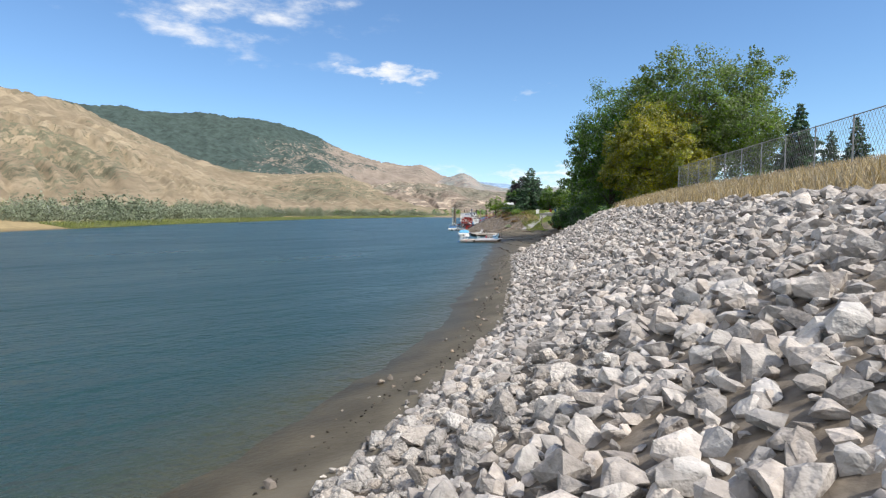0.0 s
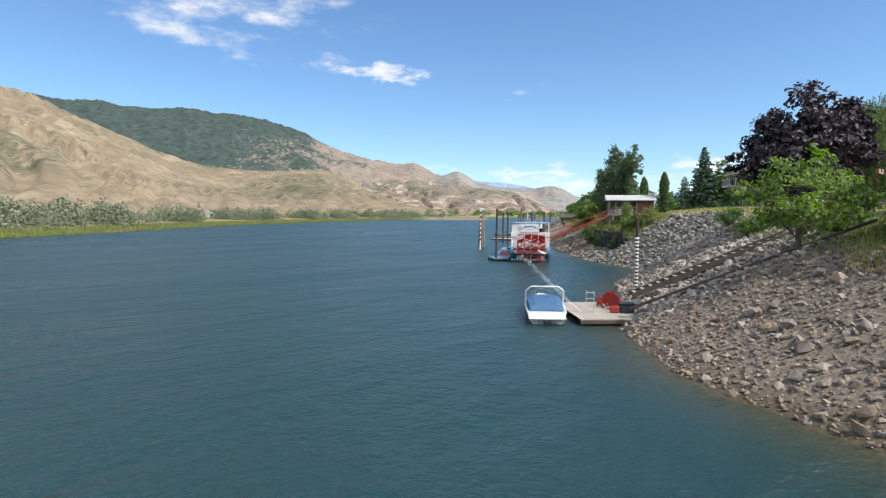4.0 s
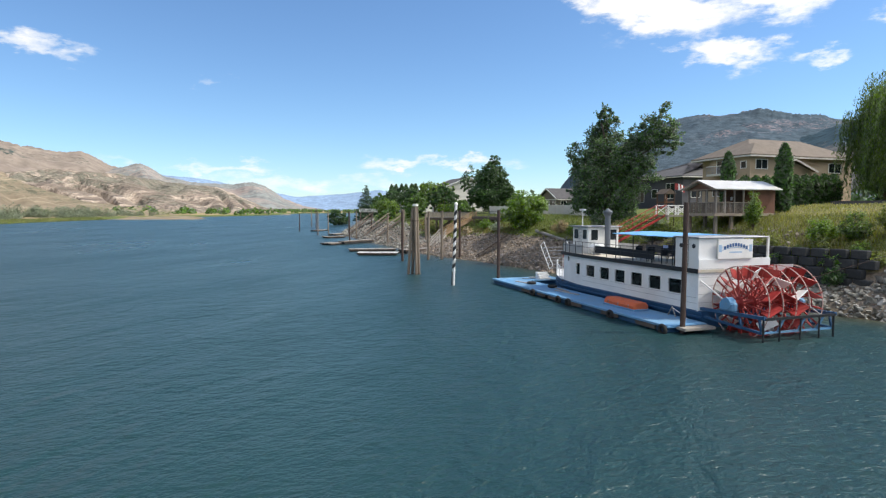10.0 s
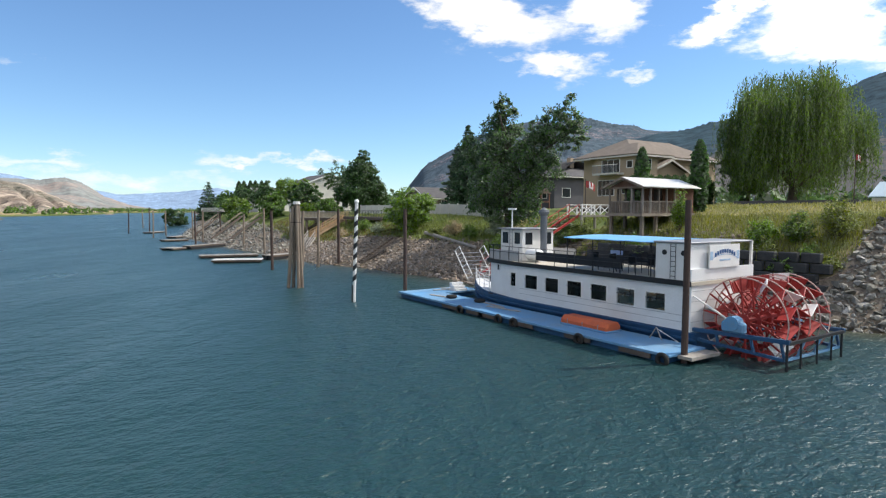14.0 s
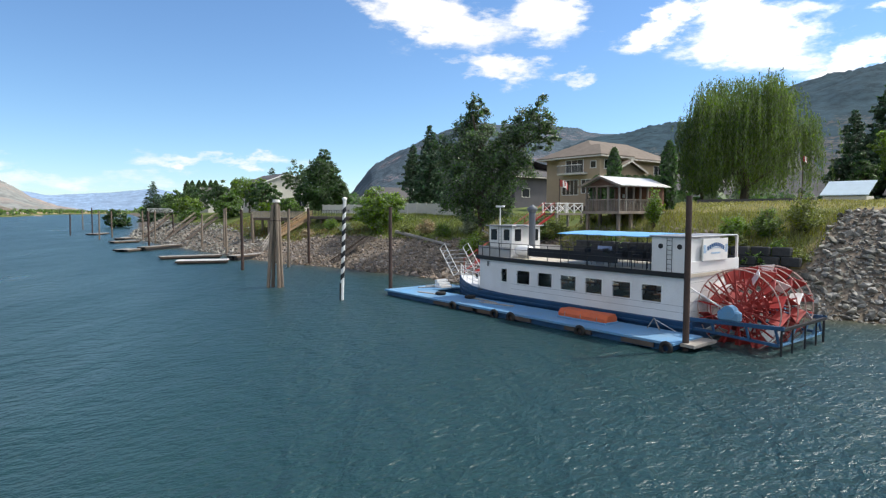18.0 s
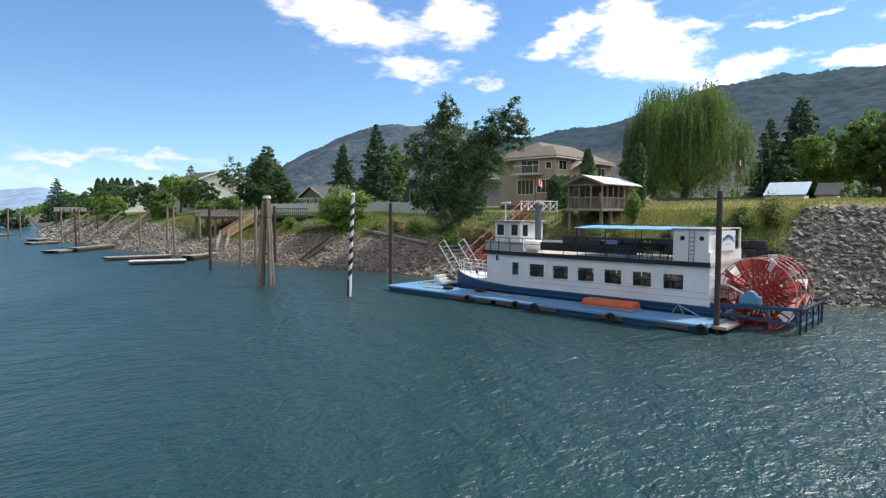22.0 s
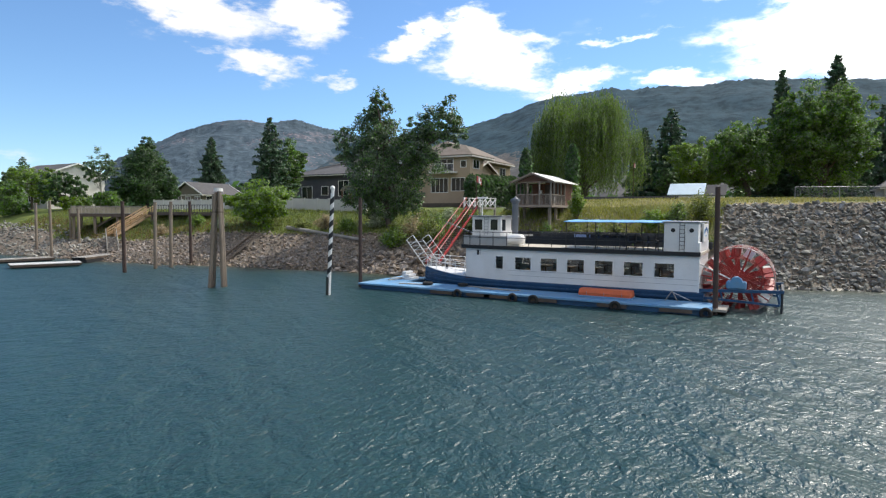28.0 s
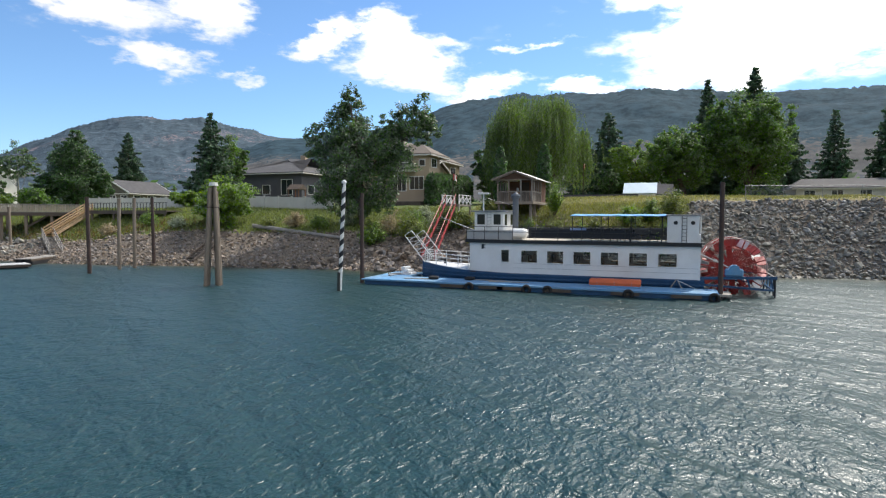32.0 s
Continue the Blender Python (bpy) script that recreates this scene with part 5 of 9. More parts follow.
for y, a, c in ((GY0, GX0, 19.0), (GY1, GX0, 19.0)):
    part("rail", Build().box(a, c, y - 0.035, y + 0.035, GF + 0.85, GF + 0.93), M_GAZ, gaz)
    for k in range(30):
        x = a + 0.12 + k * (c - a - 0.2) / 29
        part("baluster", Build().box(x - 0.02, x + 0.02, y - 0.02, y + 0.02, GF + 0.02, GF + 0.85), M_GAZ, gaz)
part("rail", Build().box(GX0 - 0.035, GX0 + 0.035, GY0, GY1, GF + 0.85, GF + 0.93), M_GAZ, gaz)
for k in range(26):
    y = GY0 + 0.12 + k * (GY1 - GY0 - 0.24) / 25
    part("baluster", Build().box(GX0 - 0.02, GX0 + 0.02, y - 0.02, y + 0.02, GF + 0.02, GF + 0.85), M_GAZ, gaz)
ym = (GY0 + GY1) / 2
part("gable", Build().poly([(GX0, GY0, GE), (GX0, GY1, GE), (GX0, ym, GE + 0.60)], 0.08, (1, 0, 0)), M_WOODB, gaz)
part("gable", Build().poly([(GX1 - 0.08, GY0, GE), (GX1 - 0.08, GY1, GE), (GX1 - 0.08, ym, GE + 0.60)], 0.08, (1, 0, 0)), M_WOODB, gaz)
for s in (-1, 1):
    e = ym + s * (GY1 - GY0 + 0.9) / 2
    b = Build().poly([(GX0 - 0.55, ym, GE + 0.68), (GX1 + 0.3, ym, GE + 0.68), (GX1 + 0.3, e, GE - 0.08), (GX0 - 0.55, e, GE - 0.08)], 0.07, (0, 0, 1))
    roof = part("roof", b, M_TIN, gaz, "pale corrugated metal roof")
    part("barge_board", Build().beam((GX0 - 0.55, ym, GE + 0.66), (GX0 - 0.55, e, GE - 0.10), 0.05, 0.16), M_GAZ, gaz)
part("tie_beam", Build().box(GX0 - 0.05, GX0 + 0.05, GY0, GY1, GE - 0.12, GE), M_GAZ, gaz)
part("plate", Build().box(GX0, 19.0, GY0 - 0.05, GY0 + 0.05, GE - 0.12, GE), M_GAZ, gaz)
part("plate", Build().box(GX0, 19.0, GY1 - 0.05, GY1 + 0.05, GE - 0.12, GE), M_GAZ, gaz)
lamp = thing("porch_lamp", (GX0 + 0.14, ym, GE + 0.25), "small round white porch lamp under the gable", "lamp")
part("globe", Build().bar((0, 0, -0.08), (0, 0, 0.08), 0.09, 10, 0.06), M_WHITE, lamp)

# landing and red gangway down to the boat
land = thing("gangway_landing", (0, 0, 0), "white-railed wooden landing at the gangway head", "landing")
part("deck", Build().box(16.4, 20.0, 21.4, 23.2, 5.65, 5.82), M_WOODG, land)
for x, y in ((16.5, 21.5), (16.5, 23.1), (19.9, 21.5), (19.9, 23.1)):
    part("leg", Build().box(x - 0.09, x + 0.09, y - 0.09, y + 0.09, gz(x, y) - 0.2, 5.65), M_WOODG, land)
for y in (21.45, 23.15):
    part("top_rail", Build().beam((16.4, y, 6.7), (20.0, y, 6.7), 0.08, 0.07), M_WHITE, land)
    for k in range(4):
        x = 16.5 + k * 1.13
        part("rail_post", Build().box(x - 0.05, x + 0.05, y - 0.05, y + 0.05, 5.82, 6.7), M_WHITE, land)
        if k < 3:
            part("cross_brace", Build().beam((x, y, 5.9), (x + 1.13, y, 6.62), 0.05, 0.06), M_WHITE, land)
            part("cross_brace", Build().beam((x, y + 0.05, 6.62), (x + 1.13, y + 0.05, 5.9), 0.05, 0.06), M_WHITE, land)
gang = thing("red_gangway", (0, 0, 0), "red steel gangway sloping from the bank to the boat", "gangway")
a, c = Vector((16.45, 22.3, 5.8)), Vector((5.0, 19.9, 1.45))
side = Vector((c.y - a.y, -(c.x - a.x), 0)).normalized() * 0.5
for s in (-1, 1):
    part("stringer", Build().beam(a + side * s, c + side * s, 0.1, 0.18), M_RED, gang)
    part("hand_rail", Build().bar(a + side * s + Vector((0, 0, 0.95)), c + side * s + Vector((0, 0, 0.95)), 0.035, 6), M_RED, gang)
    for k in range(8):
        p = a.lerp(c, k / 7) + side * s
        part("stanchion", Build().bar(p, p + Vector((0, 0, 0.95)), 0.025, 6), M_RED, gang)
for k in range(26):
    p = a.lerp(c, (k + 0.5) / 26)
    part("tread", Build().beam(p - side, p + side, 0.16, 0.04), M_RUST, gang)

# block retaining wall behind the boat
wall = tagged(new("retaining_wall"), "dark stacked block retaining wall above the stones", "wall", kind="structure")
blk = Build().box(-0.14, 0.30, -0.55, 0.55, 0, 0.58, 0.05).mesh("block", M_BLOCK)
for row in range(4):
    for k in range(13):
        y = 2.1 + k * 1.13 + (row % 2) * 0.56
        x = float(shore(y)) + 3.1 + row * 0.2
        o = child("block", blk, wall)
        o.matrix_world = pose(x, y, 1.35 + row * 0.60, 0, 0, R0.uniform(-3, 3))
ladder = thing("bank_ladder", (0, 0, 0), "weathered timber ladder stair lying on the stony bank", "stairs")
a, c = Vector((11.0, 44.6, 2.95)), Vector((6.8, 44.9, 0.35))
for s in (-0.45, 0.45):
    part("stringer", Build().beam(a + Vector((0, s, 0.1)), c + Vector((0, s, 0.1)), 0.08, 0.2), M_WOODD, ladder)
for k in range(13):
    p = a.lerp(c, k / 12) + Vector((0, 0, 0.12))
    part("step", Build().beam(p - Vector((0, 0.45, 0)), p + Vector((0, 0.45, 0)), 0.2, 0.05), M_WOODD, ladder)
log = thing("fallen_log", (0, 0, 0), "long pale log lying along the bank", "log")
part("trunk", Build().bar((14.4, 43.6, float(lie(14.4, 43.6)) + 0.3), (13.4, 32.5, float(lie(13.4, 32.5)) + 0.35), 0.22, 9, 0.15), M_WOODG, log)

# white vinyl fence
fence = thing("vinyl_fence", (0, 0, 0), "pale grey vinyl panel fence along the gardens", "fence")
fpts = [(21.8, 38.5), (22.0, 46.0), (21.8, 54.0), (22.6, 62.0), (23.0, 70.0), (22.6, 78.0)]
fp = []
for (xa, ya), (xb, yb) in zip(fpts[:-1], fpts[1:]):
    fp += [(xa + (xb - xa) * k / 4, ya + (yb - ya) * k / 4) for k in range(4)]
fp.append(fpts[-1])
for x, y in fp:
    z = gz(x, y)
    part("post", Build().box(x - 0.07, x + 0.07, y - 0.07, y + 0.07, z - 0.1, z + 1.45).box(x - 0.1, x + 0.1, y - 0.1, y + 0.1, z + 1.45, z + 1.51), M_VINYL, fence)
for (xa, ya), (xb, yb) in zip(fp[:-1], fp[1:]):
    za, zb = gz(xa, ya), gz(xb, yb)
    part("panel", Build().beam((xa, ya, za + 0.7), (xb, yb, zb + 0.7), 0.04, 1.25), M_VINYL, fence)
    part("top_rail", Build().beam((xa, ya, za + 1.36), (xb, yb, zb + 1.36), 0.07, 0.09), M_VINYL, fence)


def flagpole(x, y, h, label, flag_z):
    z = gz(x, y)
    t = thing("flagpole", (x, y, z), label, "flagpole")
    part("pole", Build().bar((0, 0, 0), (0, 0, h), 0.05, 8, 0.03), M_RUST, t)
    f = part("flag", Build().poly([(0.05, 0, flag_z), (0.6, -0.12, flag_z - 0.1), (1.2, 0.02, flag_z - 0.35), (1.2, 0.02, flag_z - 0.95), (0.6, -0.12, flag_z - 0.72), (0.05, 0, flag_z - 0.6)], 0.012, (0, 1, 0)), M_RED, t, "red flag with a white centre, hanging in light wind")
    part("flag_centre", Build().poly([(0.36, -0.085, flag_z - 0.06), (0.6, -0.135, flag_z - 0.1), (0.9, -0.07, flag_z - 0.22), (0.9, -0.07, flag_z - 0.82), (0.6, -0.135, flag_z - 0.72), (0.36, -0.085, flag_z - 0.67)], 0.04, (0, 1, 0)), M_WHITE, f)
    part("leaf_emblem", Build().poly([(0.55, -0.15, flag_z - 0.30), (0.70, -0.13, flag_z - 0.28), (0.72, -0.13, flag_z - 0.55), (0.56, -0.15, flag_z - 0.56)], 0.07, (0, 1, 0)), M_RED, f)
    return t


flagpole(18.2, 22.7, 4.9, "thin pole with a red and white flag beside the landing", 4.8)
flagpole(50, 14.5, 5.5, "thin pole with a red and white flag on the lawn", 5.4)


def window_at(parent, face, u0, u1, z0, z1, fixed, mullions=1, frame_mat=None):
    """A framed window set on a wall: face 'x-' or 'y-' says which way it looks, fixed is the wall's plane."""
    def bx(a, b, c, d, o0, o1):
        return (fixed - o1, fixed - o0, a, b, c, d) if face == "x-" else (a, b, fixed - o1, fixed - o0, c, d)
    t = 0.08
    fm = frame_mat or M_WHITE
    b = Build()
    for q in ((u0 - t, u0, z0 - t, z1 + t), (u1, u1 + t, z0 - t, z1 + t), (u0, u1, z1, z1 + t), (u0, u1, z0 - t, z0)):
        b.box(*bx(*q, 0.0, 0.07))
    w = part("window", b, fm, parent)
    n = mullions + 1
    for k in range(n):
        a, c = u0 + (u1 - u0) * k / n, u0 + (u1 - u0) * (k + 1) / n
        part("pane", Build().box(*bx(a + 0.02, c - 0.02, z0, z1, 0.005, 0.03)), M_GLASS, w)
        if k:
            part("mullion", Build().box(*bx(a - 0.025, a + 0.025, z0, z1, 0.005, 0.06)), fm, w)
    return w


def hip_roof(parent, x0, x1, y0, y1, ze, zr, over, material, ridge_along="x", hip=1.0, name="roof"):
    x0, x1, y0, y1 = x0 - over, x1 + over, y0 - over, y1 + over
    if ridge_along == "x":
        h = (y1 - y0) / 2 * hip
        ra, rb = (x0 + h, (y0 + y1) / 2, zr), (x1 - h, (y0 + y1) / 2, zr)
        fs = [[(x0, y0, ze), (x1, y0, ze), rb, ra], [(x1, y1, ze), (x0, y1, ze), ra, rb], [(x0, y1, ze), (x0, y0, ze), ra], [(x1, y0, ze), (x1, y1, ze), rb]]
    else:
        h = (x1 - x0) / 2 * hip
        ra, rb = ((x0 + x1) / 2, y0 + h, zr), ((x0 + x1) / 2, y1 - h, zr)
        fs = [[(x0, y1, ze), (x0, y0, ze), ra, rb], [(x1, y0, ze), (x1, y1, ze), rb, ra], [(x0, y0, ze), (x1, y0, ze), ra], [(x1, y1, ze), (x0, y1, ze), rb]]
    b = Build()
    for f in fs:
        if hip == 0 and len(f) == 3:
            continue
        b.poly(f, 0.14, (0, 0, 1))
    r = part(name, b, material, parent)
    part("fascia", Build().box(x0, x1, y0, y0 + 0.05, ze - 0.18, ze + 0.02).box(x0, x1, y1 - 0.05, y1, ze - 0.18, ze + 0.02).box(x0, x0 + 0.05, y0 + 0.05, y1 - 0.05, ze - 0.18, ze + 0.02).box(x1 - 0.05, x1, y0 + 0.05, y1 - 0.05, ze - 0.18, ze + 0.02), M_CREAM, parent)
    return r


# tan two-storey house
tan = thing("tan_house", (0, 0, 0), "two-storey tan stucco house with brown hip roof and balcony", "house")
g0 = gz(42, 36)
part("wall", Build().box(38.5, 42.5, 33.6, 40.2, g0 - 0.5, 13.1), M_TAN, tan)
part("wall", Build().box(42.5, 60, 36.8, 46, g0 - 0.5, 13.4), M_TAN, tan)
hip_roof(tan, 38.5, 44.5, 33.6, 40.2, 13.1, 14.8, 0.6, M_ROOF, "y", 0.8)
hip_roof(tan, 41.5, 60, 36.8, 46, 13.4, 16.1, 0.6, M_ROOF, "x")
part("gable_wall", Build().poly([(44.5, 35.9, g0), (51.5, 35.9, g0), (51.5, 35.9, 11.5), (48, 35.9, 12.8), (44.5, 35.9, 11.5)], 0.9, (0, 1, 0)), M_TAN, tan)
for s in (-1, 1):
    part("gable_roof", Build().poly([(48, 35.4, 13.0), (48, 36.9, 13.0), (48 + s * 4, 36.9, 11.45), (48 + s * 4, 35.4, 11.45)], 0.12, (0, 0, 1)), M_ROOF, tan)
    part("gable_trim", Build().beam((48, 35.38, 12.97), (48 + s * 4, 35.38, 11.42), 0.06, 0.24), M_CREAM, tan)
window_at(tan, "x-", 34.4, 36.4, 8.4, 10.1, 38.5, 2)
window_at(tan, "x-", 37.0, 39.6, 8.2, 10.1, 38.5, 3)
window_at(tan, "x-", 34.2, 35.0, 11.6, 12.4, 38.5, 0)
window_at(tan, "x-", 36.2, 39.0, 11.1, 12.7, 38.5, 2)
window_at(tan, "y-", 39.4, 41.2, 11.5, 12.6, 33.6, 1)
window_at(tan, "y-", 39.3, 41.5, 8.3, 10.1, 33.6, 2)
window_at(tan, "y-", 42.8, 44.0, 11.5, 12.7, 36.8, 1)
window_at(tan, "y-", 55.6, 57.8, 11.5, 12.7, 36.8, 1)
balc = part("balcony", Build().box(37.2, 38.5, 35.5, 39.5, 10.75, 11.0), M_CREAM, tan)
for k in range(20):
    y = 35.55 + k * 0.205
    part("baluster", Build().box(37.22, 37.26, y, y + 0.04, 11.0, 11.95), M_GREY, balc)
part("balcony_rail", Build().box(37.19, 37.29, 35.5, 39.5, 11.95, 12.03), M_WHITE, balc)
part("patio_deck", Build().box(35.2, 38.5, 33.5, 40, g0 - 0.2, g0 + 0.35), M_WOODD, tan)

# dark grey house with a hip roof
gh = thing("grey_house", (0, 0, 0), "dark grey house with low hip roof and pale window trim", "house")
g1 = gz(62, 74)
part("wall", Build().box(56, 78, 66, 82, g1 - 0.5, 12.6), M_GSIDE, gh)
hip_roof(gh, 56, 78, 66, 82, 12.6, 16.2, 0.9, M_ROOFG, "y")
window_at(gh, "x-", 68, 70.4, 8.6, 11.4, 56, 1)
window_at(gh, "x-", 73, 74.6, 8.8, 10.4, 56, 0)
window_at(gh, "x-", 77, 79.6, 8.0, 10.4, 56, 1)
window_at(gh, "y-", 58, 60, 8.8, 10.4, 66, 0)
part("chimney", Build().box(66, 67, 72, 73, 14, 16.9), M_TAN, gh)
play = thing("play_tower", (49.5, 62.5, gz(49.5, 62.5)), "brown wooden play tower in the garden", "play tower")
for x in (-1, 1):
    for y in (-1, 1):
        part("post", Build().box(x - 0.08, x + 0.08, y - 0.08, y + 0.08, 0, 2.8), M_WOODB, play)
part("platform", Build().box(-1.1, 1.1, -1.1, 1.1, 1.2, 1.35), M_WOODB, play)
part("roof", Build().poly([(-1.3, -1.3, 2.7), (1.3, -1.3, 2.7), (0, -1.3, 3.6)], 2.6, (0, 1, 0)), M_WOODD, play)


def small_house(name, x, y, w, d, eave, ridge, wall_mat, roof_mat, label, along="y", hip=0.0, wins=3):
    t = thing(name, (x, y, 0), label, "house")
    z = gz(x, y)
    part("wall", Build().box(-w / 2, w / 2, -d / 2, d / 2, z - 0.6, eave), wall_mat, t)
    hip_roof(t, -w / 2, w / 2, -d / 2, d / 2, eave, ridge, 0.7, roof_mat, along, hip)
    if hip == 0:
        if along == "x":
            for sx in (-1, 1):
                part("gable", Build().poly([(sx * w / 2, -d / 2, eave), (sx * w / 2, d / 2, eave), (sx * w / 2, 0, ridge)], 0.1, (-sx, 0, 0)), wall_mat, t)
                for s in (-1, 1):
                    part("barge_board", Build().beam((sx * (w / 2 + 0.7), 0, ridge + 0.05), (sx * (w / 2 + 0.7), s * (d / 2 + 0.7), eave + 0.05), 0.06, 0.25), M_WHITE, t)
        else:
            for sy in (-1, 1):
                part("gable", Build().poly([(-w / 2, sy * d / 2, eave), (w / 2, sy * d / 2, eave), (0, sy * d / 2, ridge)], 0.1, (0, -sy, 0)), wall_mat, t)
                for s in (-1, 1):
                    part("barge_board", Build().beam((0, sy * (d / 2 + 0.7), ridge + 0.05), (s * (w / 2 + 0.7), sy * (d / 2 + 0.7), eave + 0.05), 0.06, 0.25), M_WHITE, t)
    for k in range(wins):
        u = -d / 2 + d * (k + 0.5) / wins
        window_at(t, "x-", u - 0.8, u + 0.8, z + 1.2, min(eave - 0.4, z + 2.8), -w / 2, 1)
        u = -w / 2 + w * (k + 0.5) / wins
        window_at(t, "y-", u - 0.7, u + 0.7, z + 1.2, min(eave - 0.4, z + 2.8), -d / 2, 1)
    return t


small_house("brown_house", 55, 106, 10, 9, 9.0, 11.6, mat("olive_brown_siding", (0.16, 0.14, 0.11), scale=1), M_ROOFG, "low olive-brown house with white barge boards", "x")
small_house("cream_house", 33, 123, 11, 13, 12.2, 14.6, M_CREAM, M_ROOFG, "pale two-storey house with grey gable roof", "y")
small_house("cream_house", 38.5, 177, 13, 11, 10.2, 13.2, M_CREAM, M_ROOFG, "pale bungalow with grey roof", "x")
small_house("long_house", 84, -27, 10, 20, 9.6, 11.3, M_CREAM, M_ROOFG, "long pale grey bungalow with dark windows", "y", 0.4, 5)
for i, (x, y, w, d) in enumerate(((38.0, 6.2, 2.2, 3.8), (43.0, 3.6, 1.8, 2.2))):
    t = thing("metal_shed_roof", (x, y, gz(x, y)), ("pale blue-white sloping metal shed roof", "low grey-brown shed roof")[i], "shed", "sheds behind the meadow")
    part("roof", Build().poly([(-w / 2, -d / 2, 0.6), (-w / 2, d / 2, 0.6), (w / 2, d / 2, 1.9), (w / 2, -d / 2, 1.9)], 0.08, (0, 0, 1)), (plain("pale_blue_metal", (0.55, 0.66, 0.72), 0.4), M_ROOFG)[i], t)
    part("wall", Build().box(-w / 2 + 0.2, w / 2 - 0.1, -d / 2 + 0.2, d / 2 - 0.2, -0.1, 0.55), M_CREAM, t)
brd = thing("garden_wall", (0, 0, 0), "low dark garden wall behind the meadow", "wall")
part("wall", Build().box(30, 30.3, 6, 16, 6.3, 7.1), M_GSIDE, brd)
# chain fence along the meadow and above the riprap


def chain_fence(pts, h, label, step=3.0):
    t = thing("chain_fence", (0, 0, 0), label, "fence")
    run = []
    for (xa, ya), (xb, yb) in zip(pts[:-1], pts[1:]):
        n = max(1, round(math.hypot(xb - xa, yb - ya) / step))
        run += [(xa + (xb - xa) * k / n, ya + (yb - ya) * k / n) for k in range(n)]
    run.append(pts[-1])
    for x, y in run:
        z = gz(x, y)
        part("post", Build().bar((x, y, z - 0.1), (x, y, z + h + 0.05), 0.03, 6), M_GREY, t)
    for (xa, ya), (xb, yb) in zip(run[:-1], run[1:]):
        za, zb = gz(xa, ya), gz(xb, yb)
        part("top_rail", Build().bar((xa, ya, za + h), (xb, yb, zb + h), 0.022, 5), M_GREY, t)
        b = Build()
        n = 14
        for k in range(-6, n):
            for s0, s1 in (((k / n), (k + 6) / n),):
                u0, u1 = max(0, s0), min(1, s1)
                if u1 <= u0:
                    continue
                h0, h1 = (u0 - s0) / (s1 - s0), (u1 - s0) / (s1 - s0)
                for flip in (0, 1):
                    p0 = Vector((xa + (xb - xa) * u0, ya + (yb - ya) * u0, za + (zb - za) * u0 + h * (h0 if not flip else 1 - h0)))
                    p1 = Vector((xa + (xb - xa) * u1, ya + (yb - ya) * u1, za + (zb - za) * u1 + h * (h1 if not flip else 1 - h1)))
                    b.bar(p0, p1, 0.006, 3)
        part("wire_mesh", b, M_GREY, t)
    return t


chain_fence([(46.5, -200), (45.6, -175), (44.8, -150), (47, -138)], 2.1, "tall chain-link fence above the stone bank")
chain_fence([(27.8, -4), (29.5, -14), (29.0, -26), (30, -38)], 1.1, "low wire fence along the meadow edge")

# deck, stair and docks upstream
M_TANBOARD = mat("pale_tan_boards", (0.40, 0.34, 0.26), (0.32, 0.27, 0.21), scale=1, obj=0.1)
up = thing("river_deck", (15.6, 70.6, 0), "grey timber deck on posts above the bank", "deck", turn=138.5)
part("deck", Build().box(0, 8.15, -5.5, 0, 4.85, 5.05), M_WOODG, up)
part("rim_beam", Build().box(-0.05, 8.2, 0.0, 0.08, 4.60, 5.0), M_WOODD, up)
rail_board = Build().box(-0.07, 0.07, -0.015, 0.015, 0, 0.86).mesh("rail_board", M_TANBOARD)
for k in range(48):
    child("rail_board", rail_board, up).matrix_local = pose(0.10 + k * 0.169, -0.03, 5.06)
part("cap_rail", Build().box(-0.06, 8.22, -0.10, 0.08, 5.93, 6.0), M_WOODG, up)
part("side_rail", Build().box(8.10, 8.18, -5.5, -0.1, 5.85, 5.95).box(8.12, 8.16, -5.5, -0.1, 5.40, 5.46), M_WOODG, up)
for k in range(5):
    part("rail_post", Build().box(8.09, 8.19, -5.45 + k * 1.3, -5.35 + k * 1.3, 5.05, 5.9), M_WOODG, up)
for u in (0.3, 2.9, 5.5, 7.9):
    for w in (-0.3, -4.2):
        q = up.matrix_world @ Vector((u, w, 0))
        part("post", Build().box(u - 0.15, u + 0.15, w - 0.15, w + 0.15, gz(q.x, q.y) - 0.3, 4.85), M_PILE, up)
part("brace", Build().beam((2.9, -0.3, 3.4), (0.4, -0.3, 4.8), 0.12, 0.2), M_WOODD, up)
part("brace", Build().beam((5.5, -0.3, 3.2), (3.0, -0.3, 4.8), 0.12, 0.2), M_WOODD, up)
patio = thing("lower_deck", (0, 0, 0), "dark timber deck with black railing above the bank", "deck")
part("deck", Build().box(15.5, 21, 56.5, 69.0, 5.1, 5.25), M_WOODD, patio)
part("rim_beam", Build().box(15.42, 15.5, 56.5, 69.0, 4.85, 5.25), M_WOODD, patio)
for k in range(26):
    part("baluster", Build().box(15.5, 15.55, 56.6 + k * 0.49, 56.65 + k * 0.49, 5.25, 6.1), M_DARK, patio)
part("rail", Build().box(15.46, 15.6, 56.5, 69.0, 6.1, 6.16), M_DARK, patio)
for y in (57.0, 61.0, 65.0, 68.6):
    part("post", Build().box(15.6, 15.8, y - 0.1, y + 0.1, gz(15.7, y) - 0.3, 5.1), M_PILE, patio)


